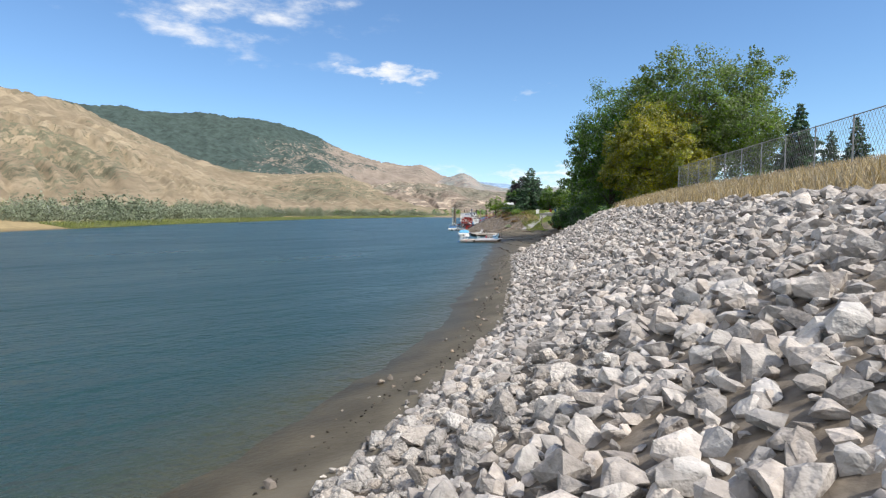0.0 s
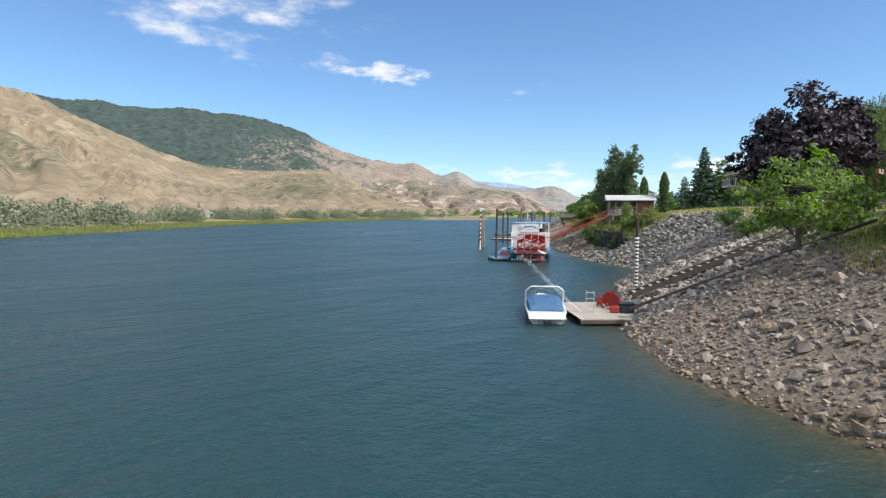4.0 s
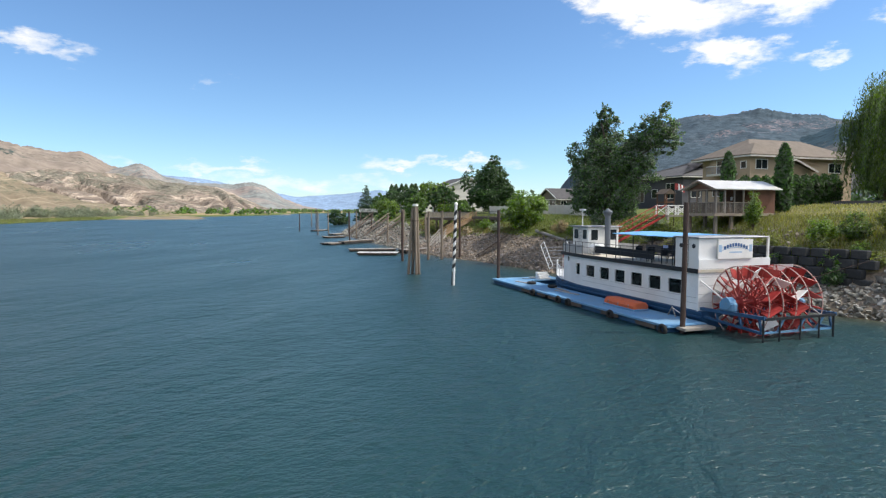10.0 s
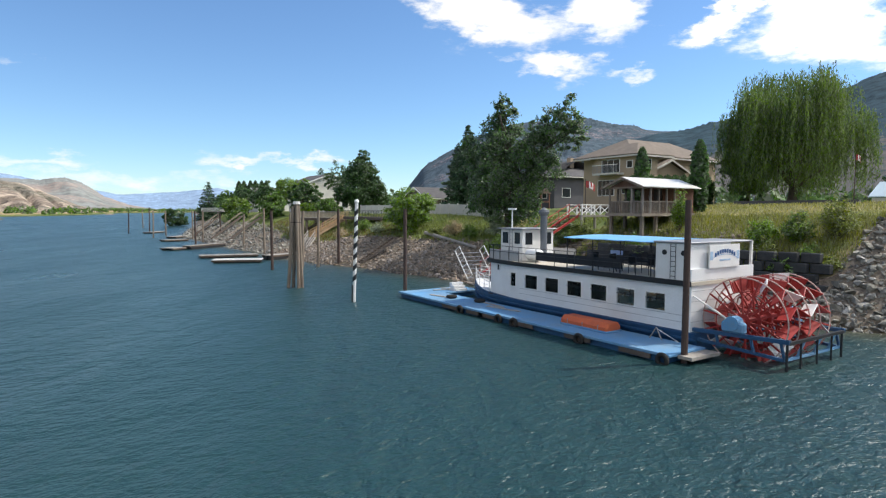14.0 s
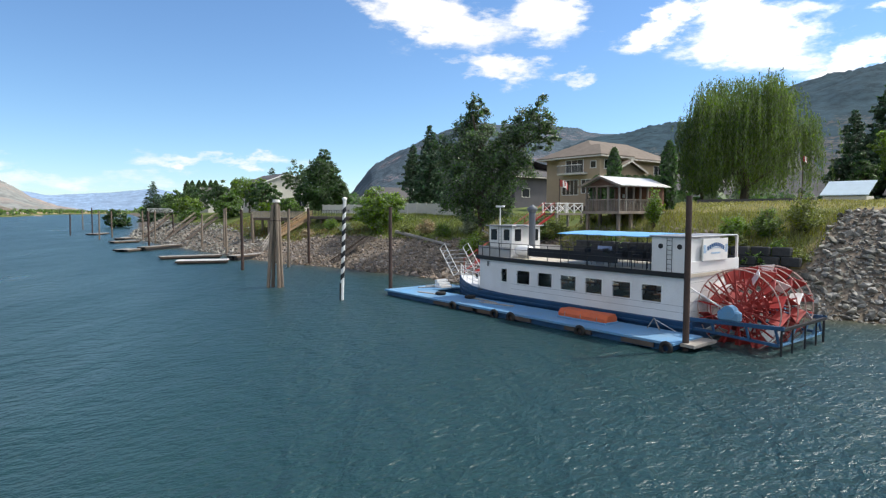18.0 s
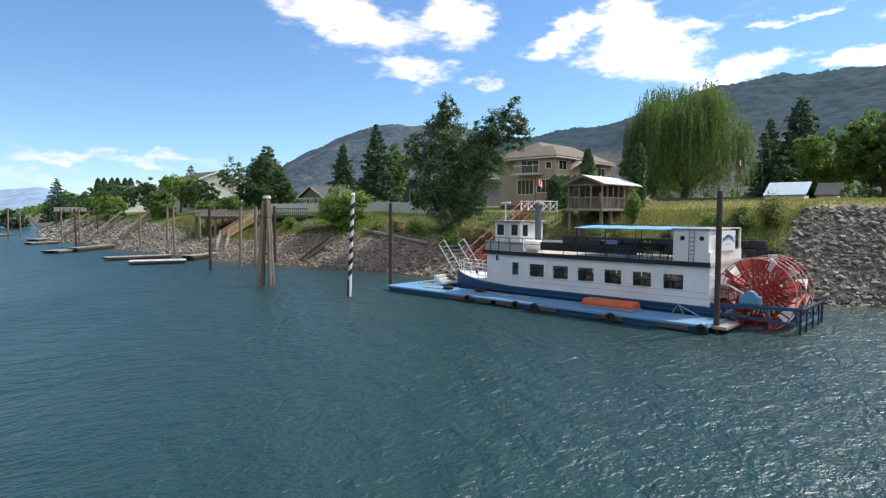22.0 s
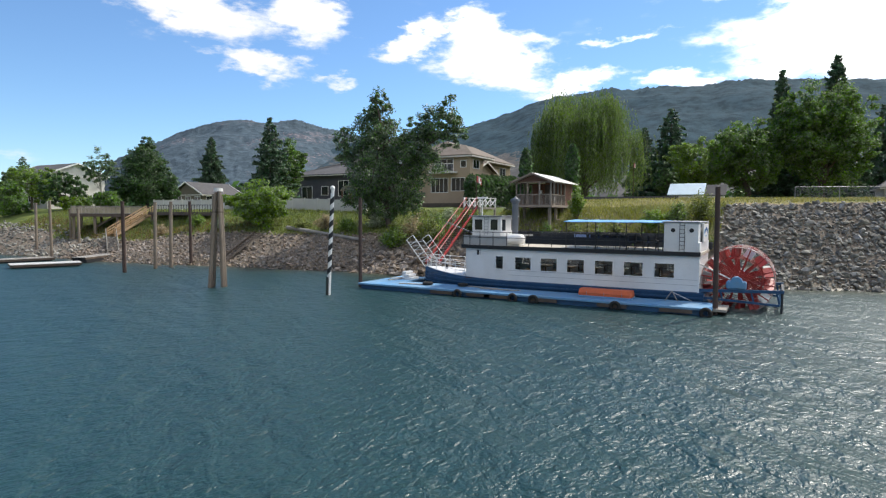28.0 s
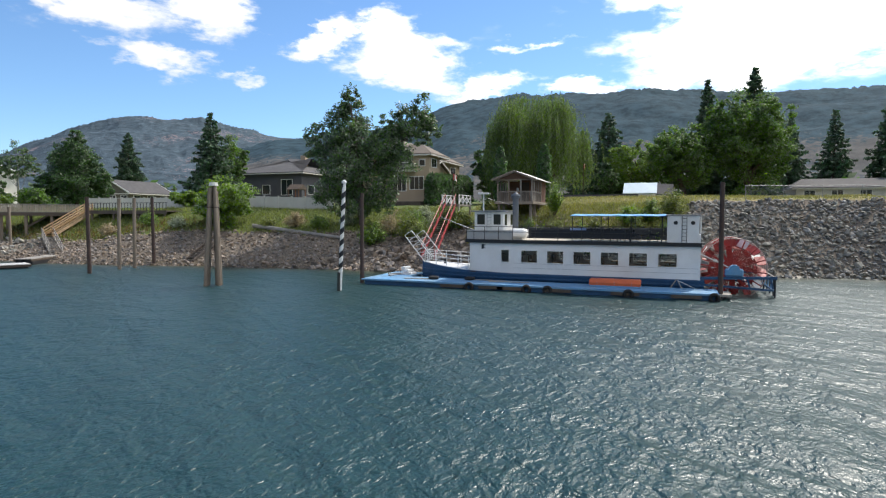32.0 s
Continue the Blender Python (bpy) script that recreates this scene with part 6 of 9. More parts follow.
def flight(t, a, c, half, treads, rails, m_rail, m_tread):
    """A sloping flight from a down to c with stringers, treads, posts and rails."""
    side = Vector((a.y - c.y, -(a.x - c.x), 0)).normalized() * half
    for s in (-1, 1):
        part("stringer", Build().beam(a + side * s, c + side * s, 0.08, 0.3), m_rail, t)
        for h in rails:
            part("hand_rail", Build().beam(a + side * s + Vector((0, 0, h)), c + side * s + Vector((0, 0, h)), 0.05, 0.13), m_rail, t)
        for k in range(6):
            p = a.lerp(c, k / 5) + side * s
            part("rail_post", Build().beam(p, p + Vector((0, 0, max(rails) + 0.05)), 0.08, 0.08), m_rail, t)
    for k in range(treads):
        p = a.lerp(c, (k + 0.5) / treads)
        part("tread", Build().beam(p - side, p + side, 0.3, 0.05), m_tread, t)


stair = thing("river_stair", (0, 0, 0), "tan wooden stair with handrails going down to a dock", "stairs")
flight(stair, Vector((16.3, 69.9, 5.1)), Vector((10.4, 69.0, 2.25)), 0.6, 16, (0.32, 0.62, 0.95), M_WOODT, M_WOODT)
ramp_ = thing("dock_ramp", (0, 0, 0), "grey weathered ramp with rails from a stair to a float", "gangway")
flight(ramp_, Vector((10.4, 69.0, 2.2)), Vector((6.4, 62.2, 0.66)), 0.55, 20, (0.5, 0.95), M_WOODG, M_WOODG)


def dock(name, x, y, L, W, turn, label, material=None, z=0.38, group="upstream docks", planks=True):
    """A floating dock of planks on floats, L long by W wide."""
    t = thing(name, (x, y, 0), label, "dock", group, turn)
    n = max(4, int(L / 0.32)) if planks else 1
    me = Build().box(-L / n / 2 + 0.012, L / n / 2 - 0.012, -W / 2, W / 2, -0.05, 0).mesh("plank", material or M_WOODG)
    for k in range(n):
        o = child("plank", me, t)
        o.matrix_local = pose(-L / 2 + L * (k + 0.5) / n, 0, z)
    for s in (-1, 1):
        part("side_beam", Build().box(-L / 2, L / 2, s * W / 2 - 0.06, s * W / 2 + 0.06, z - 0.25, z - 0.052), M_WOODD, t)
        part("float", Build().box(-L / 2 + 0.2, L / 2 - 0.2, s * W * 0.3 - 0.3, s * W * 0.3 + 0.3, -0.25, z - 0.1), M_BLACK, t)
    return t


dock("floating_dock", -3.2, 57.2, 5.6, 2.2, -22, "pale plank float tied off the bank", M_VINYL)
dock("dock_walkway", 3.4, 60.3, 6.4, 1.4, 30, "narrow plank walkway to a float", z=0.6)
dock("floating_dock", -2.3, 65.4, 7.2, 1.8, -8, "pale plank float tied off the bank")
dock("floating_dock", -6.0, 84.4, 3.0, 2.4, 42, "square plank float tied off the bank")
dock("dock_walkway", -0.7, 87.6, 9.2, 1.3, 42, "narrow plank walkway to a float", z=0.6)
dock("floating_dock", -1.5, 112, 5, 2, 20, "pale plank float tied off the bank")
dock("floating_dock", 1.6, 128, 7, 2, 60, "pale plank float tied off the bank")
dock("floating_dock", 1, 160, 8, 2.4, 60, "pale plank float tied off the bank")
for i, (y0, xa) in enumerate(((97, 12), (109, 11.5), (126, 11))):
    t = thing("bank_stair", (0, 0, 0), "dark timber stair running down the stony bank", "stairs", "bank stairs")
    a, c = Vector((xa, y0 + 3, 4.8)), Vector((4.0, y0 - 4, 0.6))
    for s in (-0.5, 0.5):
        part("stringer", Build().beam(a + Vector((0, s, 0.1)), c + Vector((0, s, 0.1)), 0.1, 0.25), M_WOODD, t)
        part("hand_rail", Build().beam(a + Vector((0, s, 0.95)), c + Vector((0, s, 0.95)), 0.06, 0.08), M_GAZ, t)
    for k in range(18):
        p = a.lerp(c, (k + 0.5) / 18)
        part("tread", Build().beam(p - Vector((0, 0.5, 0)), p + Vector((0, 0.5, 0)), 0.28, 0.05), M_WOODG, t)
wd = thing("white_railed_deck", (24.5, 170, 0), "garden deck with white railing above the bank", "deck", turn=118)
part("deck", Build().box(0, 15, -4, 0, 5.6, 5.8), M_WOODG, wd)
part("rail", Build().box(0, 15, -0.1, 0.0, 6.75, 6.87), M_WHITE, wd)
for k in range(31):
    part("baluster", Build().box(k * 0.49, k * 0.49 + 0.12, -0.08, -0.02, 5.8, 6.75), M_WHITE, wd)
for u in (0.5, 7.5, 14.2):
    part("post", Build().box(u, u + 0.3, -0.4, -0.1, 0.5, 5.6), M_PILE, wd)
# far bank houses and a shed
for i, (x, y) in enumerate(((-150, -8), (-168, 20), (-190, 250))):
    small_house("far_cottage", x, y, 9, 14, gz(x, y) + 2.8, gz(x, y) + 4.8, M_WHITE, M_ROOFG, "small white cottage on the far bank", "y", 0.0, 2)

# ---------------------------------------------------------------- the first docks, boats and furniture


def runabout(name, x, y, turn, L, W, label, cover_mat, arch=False, stripe=None):
    """A moored runabout with a fitted canvas cover; the bow points to local +y."""
    t = thing(name, (x, y, 0), label, "motorboat", turn=turn)

    def hb(s):
        return W / 2 * (1 if s < 0.5 else max(0.04, 1 - ((s - 0.5) / 0.5) ** 2.2)) * (0.93 + 0.07 * min(1, s * 4))
    ss = [0, 0.08, 0.25, 0.45, 0.6, 0.72, 0.82, 0.9, 0.96, 1.0]
    rings, deck, band = [], [], []
    for s in ss:
        h, yy, sh = hb(s), s * L, 0.62 + 0.22 * s * s
        rings.append([(-h, yy, sh), (-h * 0.97, yy, 0.32), (-h * 0.80, yy, 0.02), (-h * 0.3, yy, -0.25 + 0.2 * s), (h * 0.3, yy, -0.25 + 0.2 * s), (h * 0.80, yy, 0.02), (h * 0.97, yy, 0.32), (h, yy, sh)])
    part("hull", Build().loft(rings), M_GELCOAT, t, smooth=False)
    for sx in (-1, 1):
        b = Build()
        for s0, s1 in zip(ss[:-1], ss[1:]):
            b.beam((sx * (hb(s0) * 0.985 + 0.012), s0 * L, 0.30), (sx * (hb(s1) * 0.985 + 0.012), s1 * L, 0.30 + 0.02), 0.02, 0.18)
        part("hull_stripe", b, stripe or M_BLUE, t)
        b = Build()
        for s0, s1 in zip(ss[:-1], ss[1:]):
            b.beam((sx * hb(s0), s0 * L, 0.63 + 0.22 * s0 * s0), (sx * hb(s1), s1 * L, 0.63 + 0.22 * s1 * s1), 0.07, 0.06)
        part("gunwale", b, M_WHITE, t)
    cr = []
    for s, k, top in ((0.07, 0.86, 0.70), (0.10, 0.9, 0.95), (0.3, 0.92, 1.12), (0.5, 0.92, 1.18), (0.62, 0.90, 1.10), (0.74, 0.86, 0.86), (0.78, 0.8, 0.80)):
        h, yy = hb(s) * k, s * L
        base = 0.64 + 0.22 * s * s
        cr.append([(-h, yy, base), (-h * 0.96, yy, base + (top - base) * 0.7), (-h * 0.6, yy, top), (h * 0.6, yy, top), (h * 0.96, yy, base + (top - base) * 0.7), (h, yy, base)])
    part("canvas_cover", Build().loft(cr), cover_mat, t, "blue canvas boat cover")
    part("swim_platform", Build().box(-W * 0.46, W * 0.46, -0.45, 0.02, 0.30, 0.40, 0.03), M_GELCOAT, t)
    part("outdrive", Build().box(-0.2, 0.2, -0.55, -0.02, -0.35, 0.28, 0.04), M_BLACK, t)
    part("boarding_ladder", Build().bar((W * 0.30, -0.46, 0.05), (W * 0.30, -0.46, 0.42), 0.02, 6).bar((W * 0.42, -0.46, 0.05), (W * 0.42, -0.46, 0.42), 0.02, 6).bar((W * 0.30, -0.46, 0.2), (W * 0.42, -0.46, 0.2), 0.02, 6), M_GREY, t)
    b = Build()
    pts = [(sx * hb(s) * 0.9, s * L, 0.95 + 0.25 * s * s) for sx, s in ((-1, 0.80), (-1, 0.9), (-1, 0.97), (1, 0.97), (1, 0.9), (1, 0.80))]
    for p, q in zip(pts[:-1], pts[1:]):
        b.bar(p, q, 0.016, 6)
    for p in pts:
        b.bar((p[0], p[1], p[2] - 0.3), p, 0.014, 5)
    part("bow_rail", b, M_GREY, t)
    if arch:
        b = Build()
        pr = [(-W * 0.48, L * 0.42, 0.72), (-W * 0.50, L * 0.38, 1.5), (-W * 0.36, L * 0.36, 1.78), (W * 0.36, L * 0.36, 1.78), (W * 0.50, L * 0.38, 1.5), (W * 0.48, L * 0.42, 0.72)]
        for p, q in zip(pr[:-1], pr[1:]):
            b.bar(p, q, 0.045, 8)
        part("wake_tower", b, M_WHITE, t, "white tubular wakeboard tower")
    return t


runabout("covered_runabout", 15.6, -80.3, 8, 6.4, 2.3, "white and blue runabout under a light blue cover beside a dock", M_COVER)
runabout("covered_speedboat", 6.5, -42.6, 4, 6.2, 2.2, "white speedboat with navy cover and wake tower beside a dock", M_COVERD, True, M_DARK)
t = thing("mooring_whip", (15.05, -74.4, 0.85), "thin white mooring whip pole leaning from the bow", "pole", "mooring whips")
part("rod", Build().bar((0, 0, 0), (-0.8, 0.1, 0.95), 0.016, 6, 0.008), M_WHITE, t)
for i, (x, y, tx, ty) in enumerate(((8.0, -38.2, 4.9, -35.5), (8.4, -40.6, 5.2, -36.2))):
    t = thing("mooring_whip", (x, y, 0.4), "thin white mooring whip pole leaning over the boat", "pole", "mooring whips")
    part("rod", Build().bar((0, 0, 0), (tx - x, ty - y, 2.6), 0.018, 6, 0.008), M_WHITE, t)

# two-level painted dock
pd = thing("painted_dock", (0, 0, 0), "pale grey painted timber dock with a beige lower float", "dock")
b = Build().poly([(21.55, -106.95, 0.30), (25.05, -106.1, 0.34), (25.55, -100.9, 0.40), (22.1, -101.2, 0.34)], 0.16, (0, 0, 1))
part("grey_deck", b, M_GREYDECK, pd, "pale grey painted deck boards")
part("grey_skirt", Build().beam((21.55, -106.98, 0.20), (25.05, -106.13, 0.22), 0.05, 0.26), M_WOODD, pd)
part("grey_body", Build().poly([(21.8, -106.7, -0.3), (24.9, -105.9, -0.3), (25.3, -101.2, -0.3), (22.3, -101.4, -0.3)], 0.58, (0, 0, 1)), M_WOODD, pd)
part("beige_deck", Build().poly([(19.1, -107.0, 0.26), (21.25, -107.05, 0.26), (21.6, -102.7, 0.28), (19.5, -103.1, 0.28)], 0.12, (0, 0, 1)), M_PINKDECK, pd, "beige painted float deck")
part("beige_skirt", Build().beam((19.08, -107.04, 0.24), (21.25, -107.09, 0.24), 0.05, 0.26), M_WOODG, pd)
part("beige_body", Build().poly([(19.3, -106.8, -0.25), (21.1, -106.85, -0.25), (21.4, -102.9, -0.25), (19.7, -103.2, -0.25)], 0.5, (0, 0, 1)), M_WOODD, pd)
part("gap_timber", Build().beam((21.36, -107.0, 0.40), (21.85, -101.3, 0.44), 0.16, 0.10), M_WOODG, pd)
part("swim_step", Build().poly([(22.15, -101.15, 0.36), (22.75, -101.1, 0.36), (22.8, -99.7, 0.36), (22.2, -99.75, 0.36)], 0.1, (0, 0, 1)), M_GREYDECK, pd)
for k in range(10):
    f = k / 9
    part("board_joint", Build().beam((21.55 + 3.5 * f, -106.94 + 0.84 * f, 0.462 + 0.04 * f), (22.12 + 3.42 * f, -101.2 + 0.3 * f, 0.503 + 0.06 * f), 0.012, 0.006), M_GREY, pd)
ra = [(19.12, -106.95), (19.28, -105.0), (19.45, -103.2)]
for x, y in ra:
    part("rail_post", Build().box(x - 0.035, x + 0.035, y - 0.035, y + 0.035, 0.1, 1.38), M_WHITEW, pd)
for z in (0.85, 1.4):
    part("rail", Build().beam((*ra[0], z), (*ra[2], z), 0.05, 0.065), M_WHITEW, pd)
for f in (0.25, 0.75):
    part("rail_picket", Build().box(19.12 + 0.33 * f - 0.03, 19.12 + 0.33 * f + 0.03, -106.95 + 3.75 * f - 0.03, -106.95 + 3.75 * f + 0.03, 0.38, 1.4), M_WHITEW, pd)
part("rod", Build().bar((19.3, -104.4, 0.6), (19.15, -104.0, 2.2), 0.012, 5), M_BLACK, pd)
buoy = part("red_bumper", Build().bar((20.15, -107.12, 0.24), (20.15, -107.06, 0.24), 0.11, 14), M_RED, pd, "round red bumper")
for y in (-106.4, -104.9, -103.6):
    part("blue_barrel", Build().bar((18.95, y - 0.3, 0.05), (18.95 + 0.03, y + 0.3, 0.05), 0.2, 12), plain("bright_blue_plastic", (0.05, 0.25, 0.6), 0.4), pd, "blue plastic float barrel")


def tulip_chair(x, y, z, turn):
    t = thing("tulip_chair", (x, y, z), "white moulded pedestal chair on the dock", "chair", "pedestal chairs", turn)
    n = 12
    part("pedestal", Build().loft([[(rr * math.cos(2 * math.pi * k / n), rr * math.sin(2 * math.pi * k / n), zz) for k in range(n)] for rr, zz in ((0.24, 0), (0.23, 0.02), (0.08, 0.06), (0.035, 0.14), (0.03, 0.36), (0.07, 0.42))]), M_WHITE, t, smooth=True)
    rings = []
    for f, (yy, zz, w) in enumerate(((-0.24, 0.46, 0.20), (-0.20, 0.44, 0.26), (0.0, 0.42, 0.28), (0.17, 0.45, 0.28), (0.25, 0.60, 0.27), (0.29, 0.78, 0.22), (0.30, 0.86, 0.14))):
        rings.append([(-w - 0.02, yy - 0.02, zz + 0.14 * (f in (1, 2, 3, 4))), (-w, yy, zz + 0.02), (0, yy, zz - 0.02), (w, yy, zz + 0.02), (w + 0.02, yy - 0.02, zz + 0.14 * (f in (1, 2, 3, 4))), (w - 0.02, yy + 0.02, zz + 0.03), (0, yy + 0.02, zz + 0.02), (-w + 0.02, yy + 0.02, zz + 0.03)])
    part("seat_shell", Build().loft(rings), M_WHITE, t, smooth=True)


tulip_chair(19.95, -103.9, 0.40, 30)
tulip_chair(24.25, -101.6, 0.52, -60)


def adirondack(x, y, z, turn, material, label, group):
    t = thing("adirondack_chair", (x, y, z), label, "chair", group, turn)
    for sx in (-0.27, 0.27):
        part("front_leg", Build().box(sx - 0.03, sx + 0.03, -0.36, -0.27, 0, 0.55), material, t)
        part("rear_leg", Build().beam((sx, -0.30, 0.36), (sx, 0.48, 0.02), 0.03, 0.12), material, t)
        part("arm", Build().box(sx * 1.15 - 0.06, sx * 1.15 + 0.06, -0.42, 0.30, 0.55, 0.58), material, t)
        part("arm_support", Build().box(sx - 0.025, sx + 0.025, 0.2, 0.27, 0.2, 0.55), material, t)
    for k in range(5):
        part("seat_slat", Build().box(-0.27, 0.27, -0.34 + k * 0.115, -0.24 + k * 0.115, 0.375 - k * 0.035, 0.395 - k * 0.035), material, t)
    for k in range(5):
        x0 = -0.25 + k * 0.102
        top = 0.98 - 0.035 * abs(k - 2) ** 1.6
        part("back_slat", Build().poly([(x0, 0.20, 0.24), (x0 + 0.092, 0.20, 0.24), (x0 + 0.098, 0.48, top), (x0 - 0.006, 0.48, top)], 0.022, (0, 0.94, -0.3)), material, t)
    part("back_brace", Build().box(-0.3, 0.3, 0.31, 0.35, 0.54, 0.60), material, t)


adirondack(24.75, -104.6, 0.50, -105, M_LBLUE, "light blue plastic Adirondack chair on the dock", "blue dock chairs")
adirondack(24.85, -105.5, 0.49, -115, M_LBLUE, "light blue plastic Adirondack chair on the dock", "blue dock chairs")
st = thing("side_table", (22.0, -105.3, 0.47), "small pale green plastic side table", "table", turn=8)
part("top", Build().box(-0.24, 0.24, -0.24, 0.24, 0.40, 0.44, 0.015), mat("pale_green_plastic", (0.60, 0.68, 0.64), scale=2, rough=0.4), st)
for sx in (-0.2, 0.2):
    for sy in (-0.2, 0.2):
        part("leg", Build().beam((sx, sy, 0.40), (sx * 1.12, sy * 1.12, 0), 0.04, 0.04), mat("pale_green_leg", (0.58, 0.66, 0.62), scale=2, rough=0.4) if sx < 0 and sy < 0 else M_GREYDECK, st)
ct_ = thing("crate_table", (23.35, -101.75, 0.51), "white oval table top on a dark crate", "table", turn=12)
part("crate", Build().box(-0.26, 0.26, -0.2, 0.2, 0, 0.36, 0.01), M_DARK, ct_)
for k in range(4):
    part("crate_slat", Build().box(-0.275, 0.275, -0.215, -0.202, 0.03 + k * 0.085, 0.09 + k * 0.085), M_WOODG, ct_)
n = 14
part("top", Build().loft([[(0.55 * math.cos(2 * math.pi * k / n) * s, 0.26 * math.sin(2 * math.pi * k / n) * s, z) for k in range(n)] for s, z in ((0.95, 0.37), (1, 0.39), (1, 0.41), (0.95, 0.43))]), M_WHITE, ct_)
cup = thing("cup", (23.4, -102.15, 0.51), "small white cup on the deck", "cup")
part("body", Build().bar((0, 0, 0), (0, 0, 0.13), 0.05, 10, 0.065), M_WHITE, cup)
tow = thing("red_towel", (22.85, -102.0, 0.5), "folded red towel hanging from a pole", "towel")
part("cloth", Build().poly([(-0.1, 0, 0), (0.12, 0.02, 0), (0.06, 0.05, 0.5), (-0.02, 0.03, 0.5)], 0.05, (0, 1, 0)), plain("faded_red_cloth", (0.5, 0.10, 0.14), 0.9), tow)
broom = thing("broom", (20.2, -105.2, 0.385), "push broom lying on the beige deck", "broom", turn=-40)
part("handle", Build().bar((-0.7, 0, 0.03), (0.05, 0, 0.05), 0.014, 6), M_WOODT, broom)
part("head", Build().box(0.02, 0.12, -0.18, 0.18, 0, 0.09, 0.01), M_DARK, broom)
box = thing("deck_box", (24.6, -100.95, 0.52), "black plastic storage box at the dock edge", "box")
part("body", Build().box(-0.5, 0.5, -0.22, 0.22, 0, 0.42, 0.02), M_BLACK, box)
part("lid", Build().box(-0.53, 0.53, -0.25, 0.25, 0.42, 0.47, 0.015), M_BLACK, box)
for i, (x, y) in enumerate(((22.95, -101.9), (22.75, -101.2), (25.0, -102.2), (25.35, -101.1), (25.5, -102.6), (25.1, -100.9))):
    t = thing("frame_pole", (x, y, 0.3), "thin dark steel frame pole on the dock", "pole", "dock frame poles")
    part("pole", Build().bar((0, 0, 0), (0.02, 0, 1.75 + 0.2 * (i % 3)), 0.022, 6), M_BLACK, t)
fr_ = thing("frame_rail", (0, 0, 0), "thin pale rail across the dock frame", "rail")
part("rail", Build().bar((22.95, -101.9, 1.35), (25.0, -102.0, 1.5), 0.02, 6), M_GREY, fr_)
part("rail", Build().bar((25.0, -102.2, 1.5), (25.35, -101.1, 1.1), 0.02, 6), M_GREY, fr_)
part("hoop", Build().bar((22.95, -101.9, 1.6), (22.75, -101.2, 1.6), 0.02, 6), M_GREY, fr_)
gp_ = thing("gang_plank", (0, 0, 0), "weathered grey plank from the dock to the beach", "plank")
part("board", Build().beam((25.1, -104.0, 0.46), (31.5, -103.0, gz(31.5, -103) + 0.12), 0.5, 0.07), M_WOODG, gp_)
rope = thing("float_rope", (0, 0, 0), "sagging rope strung with white floats between two docks", "rope")
prev = None
b = Build()
for k in range(31):
    f = k / 30
    p = Vector((22.0 + (18.7 - 22.0) * f, -101.3 + (-83.2 + 101.3) * f, 0.42 - 0.4 * math.sin(math.pi * f) + 0.02))
    if prev:
        b.bar(prev, p, 0.008, 5)
    prev = p
part("line", b, M_WHITE, rope)
fl_ = Build().loft([[(0.05 * math.sin(a) * math.cos(2 * math.pi * i / 8), 0.05 * math.sin(a) * math.sin(2 * math.pi * i / 8), 0.07 * math.cos(a)) for i in range(8)] for a in (2.9, 2.2, 1.57, 0.9, 0.25)]).mesh("float", M_WHITE, True)
for k in range(1, 36):
    f = k / 36
    o = child("float", fl_, rope)
    o.matrix_world = pose(22.0 + (18.7 - 22.0) * f, -101.3 + (-83.2 + 101.3) * f, 0.42 - 0.4 * math.sin(math.pi * f) + 0.03, 90, 0, 10)

# wide plank dock with the picnic table
wdk = thing("picnic_dock", (0, 0, 0), "wide bleached plank dock with dark timbers underneath", "dock")
corners = [(16.0, -74.6), (18.6, -82.9), (22.9, -80.1), (20.9, -70.8)]
ax_, ay_ = Vector((18.6 - 16.0, -82.9 + 74.6, 0)), Vector((20.9 - 16.0, -70.8 + 74.6, 0))
npl = 34
u = ay_.normalized()
for k in range(npl):
    f0, f1 = k / npl + 0.001, (k + 1) / npl - 0.0015
    a0 = Vector((16.0, -74.6, 0.40)) + ax_ * f0
    a1 = Vector((16.0, -74.6, 0.40)) + ax_ * f1
    ln = 5.2 if f0 > 0.9 else 5.9
    st0 = 0.55 if f0 > 0.93 else 0.0
    part("plank", Build().poly([a0 + u * st0, a1 + u * st0, a1 + u * ln, a0 + u * ln], 0.05, (0, 0, 1)), M_SANDED, wdk)
for f in (0.02, 0.35, 0.68, 0.97):
    a0 = Vector((16.0, -74.6, 0.27)) + ax_ * f
    part("under_beam", Build().beam(a0 + u * 0.3, a0 + u * 5.3, 0.22, 0.22), M_WOODD, wdk)
for f in (0.5, 2.4, 4.6):
    a0 = Vector((16.0, -74.6, 0.10)) + u * f
    part("float_log", Build().bar(a0 + ax_ * 0.03, a0 + ax_ * 0.97, 0.24, 9), M_WOODD, wdk)
part("edge_board", Build().beam(Vector((16.0, -74.6, 0.36)), Vector((18.6, -82.9, 0.36)), 0.05, 0.2), M_WOODD, wdk)
mark = thing("yellow_rope", (22.2, -80.3, 0.452), "yellow rope coiled at the dock corner", "rope")
part("coil", Build().torus((0, 0, 0.02), 0.14, 0.02, "z", 16, 5).torus((0.12, 0.1, 0.02), 0.12, 0.02, "z", 16, 5), plain("yellow_rope_fibre", (0.7, 0.6, 0.05), 0.8), mark)
pt = thing("picnic_table", (20.0, -78.0, 0.45), "grey weathered picnic table with benches", "picnic table", turn=-62)
for k in range(5):
    part("top_board", Build().box(-0.9, 0.9, -0.36 + k * 0.145, -0.225 + k * 0.145, 0.70, 0.74), M_WOODD, pt)
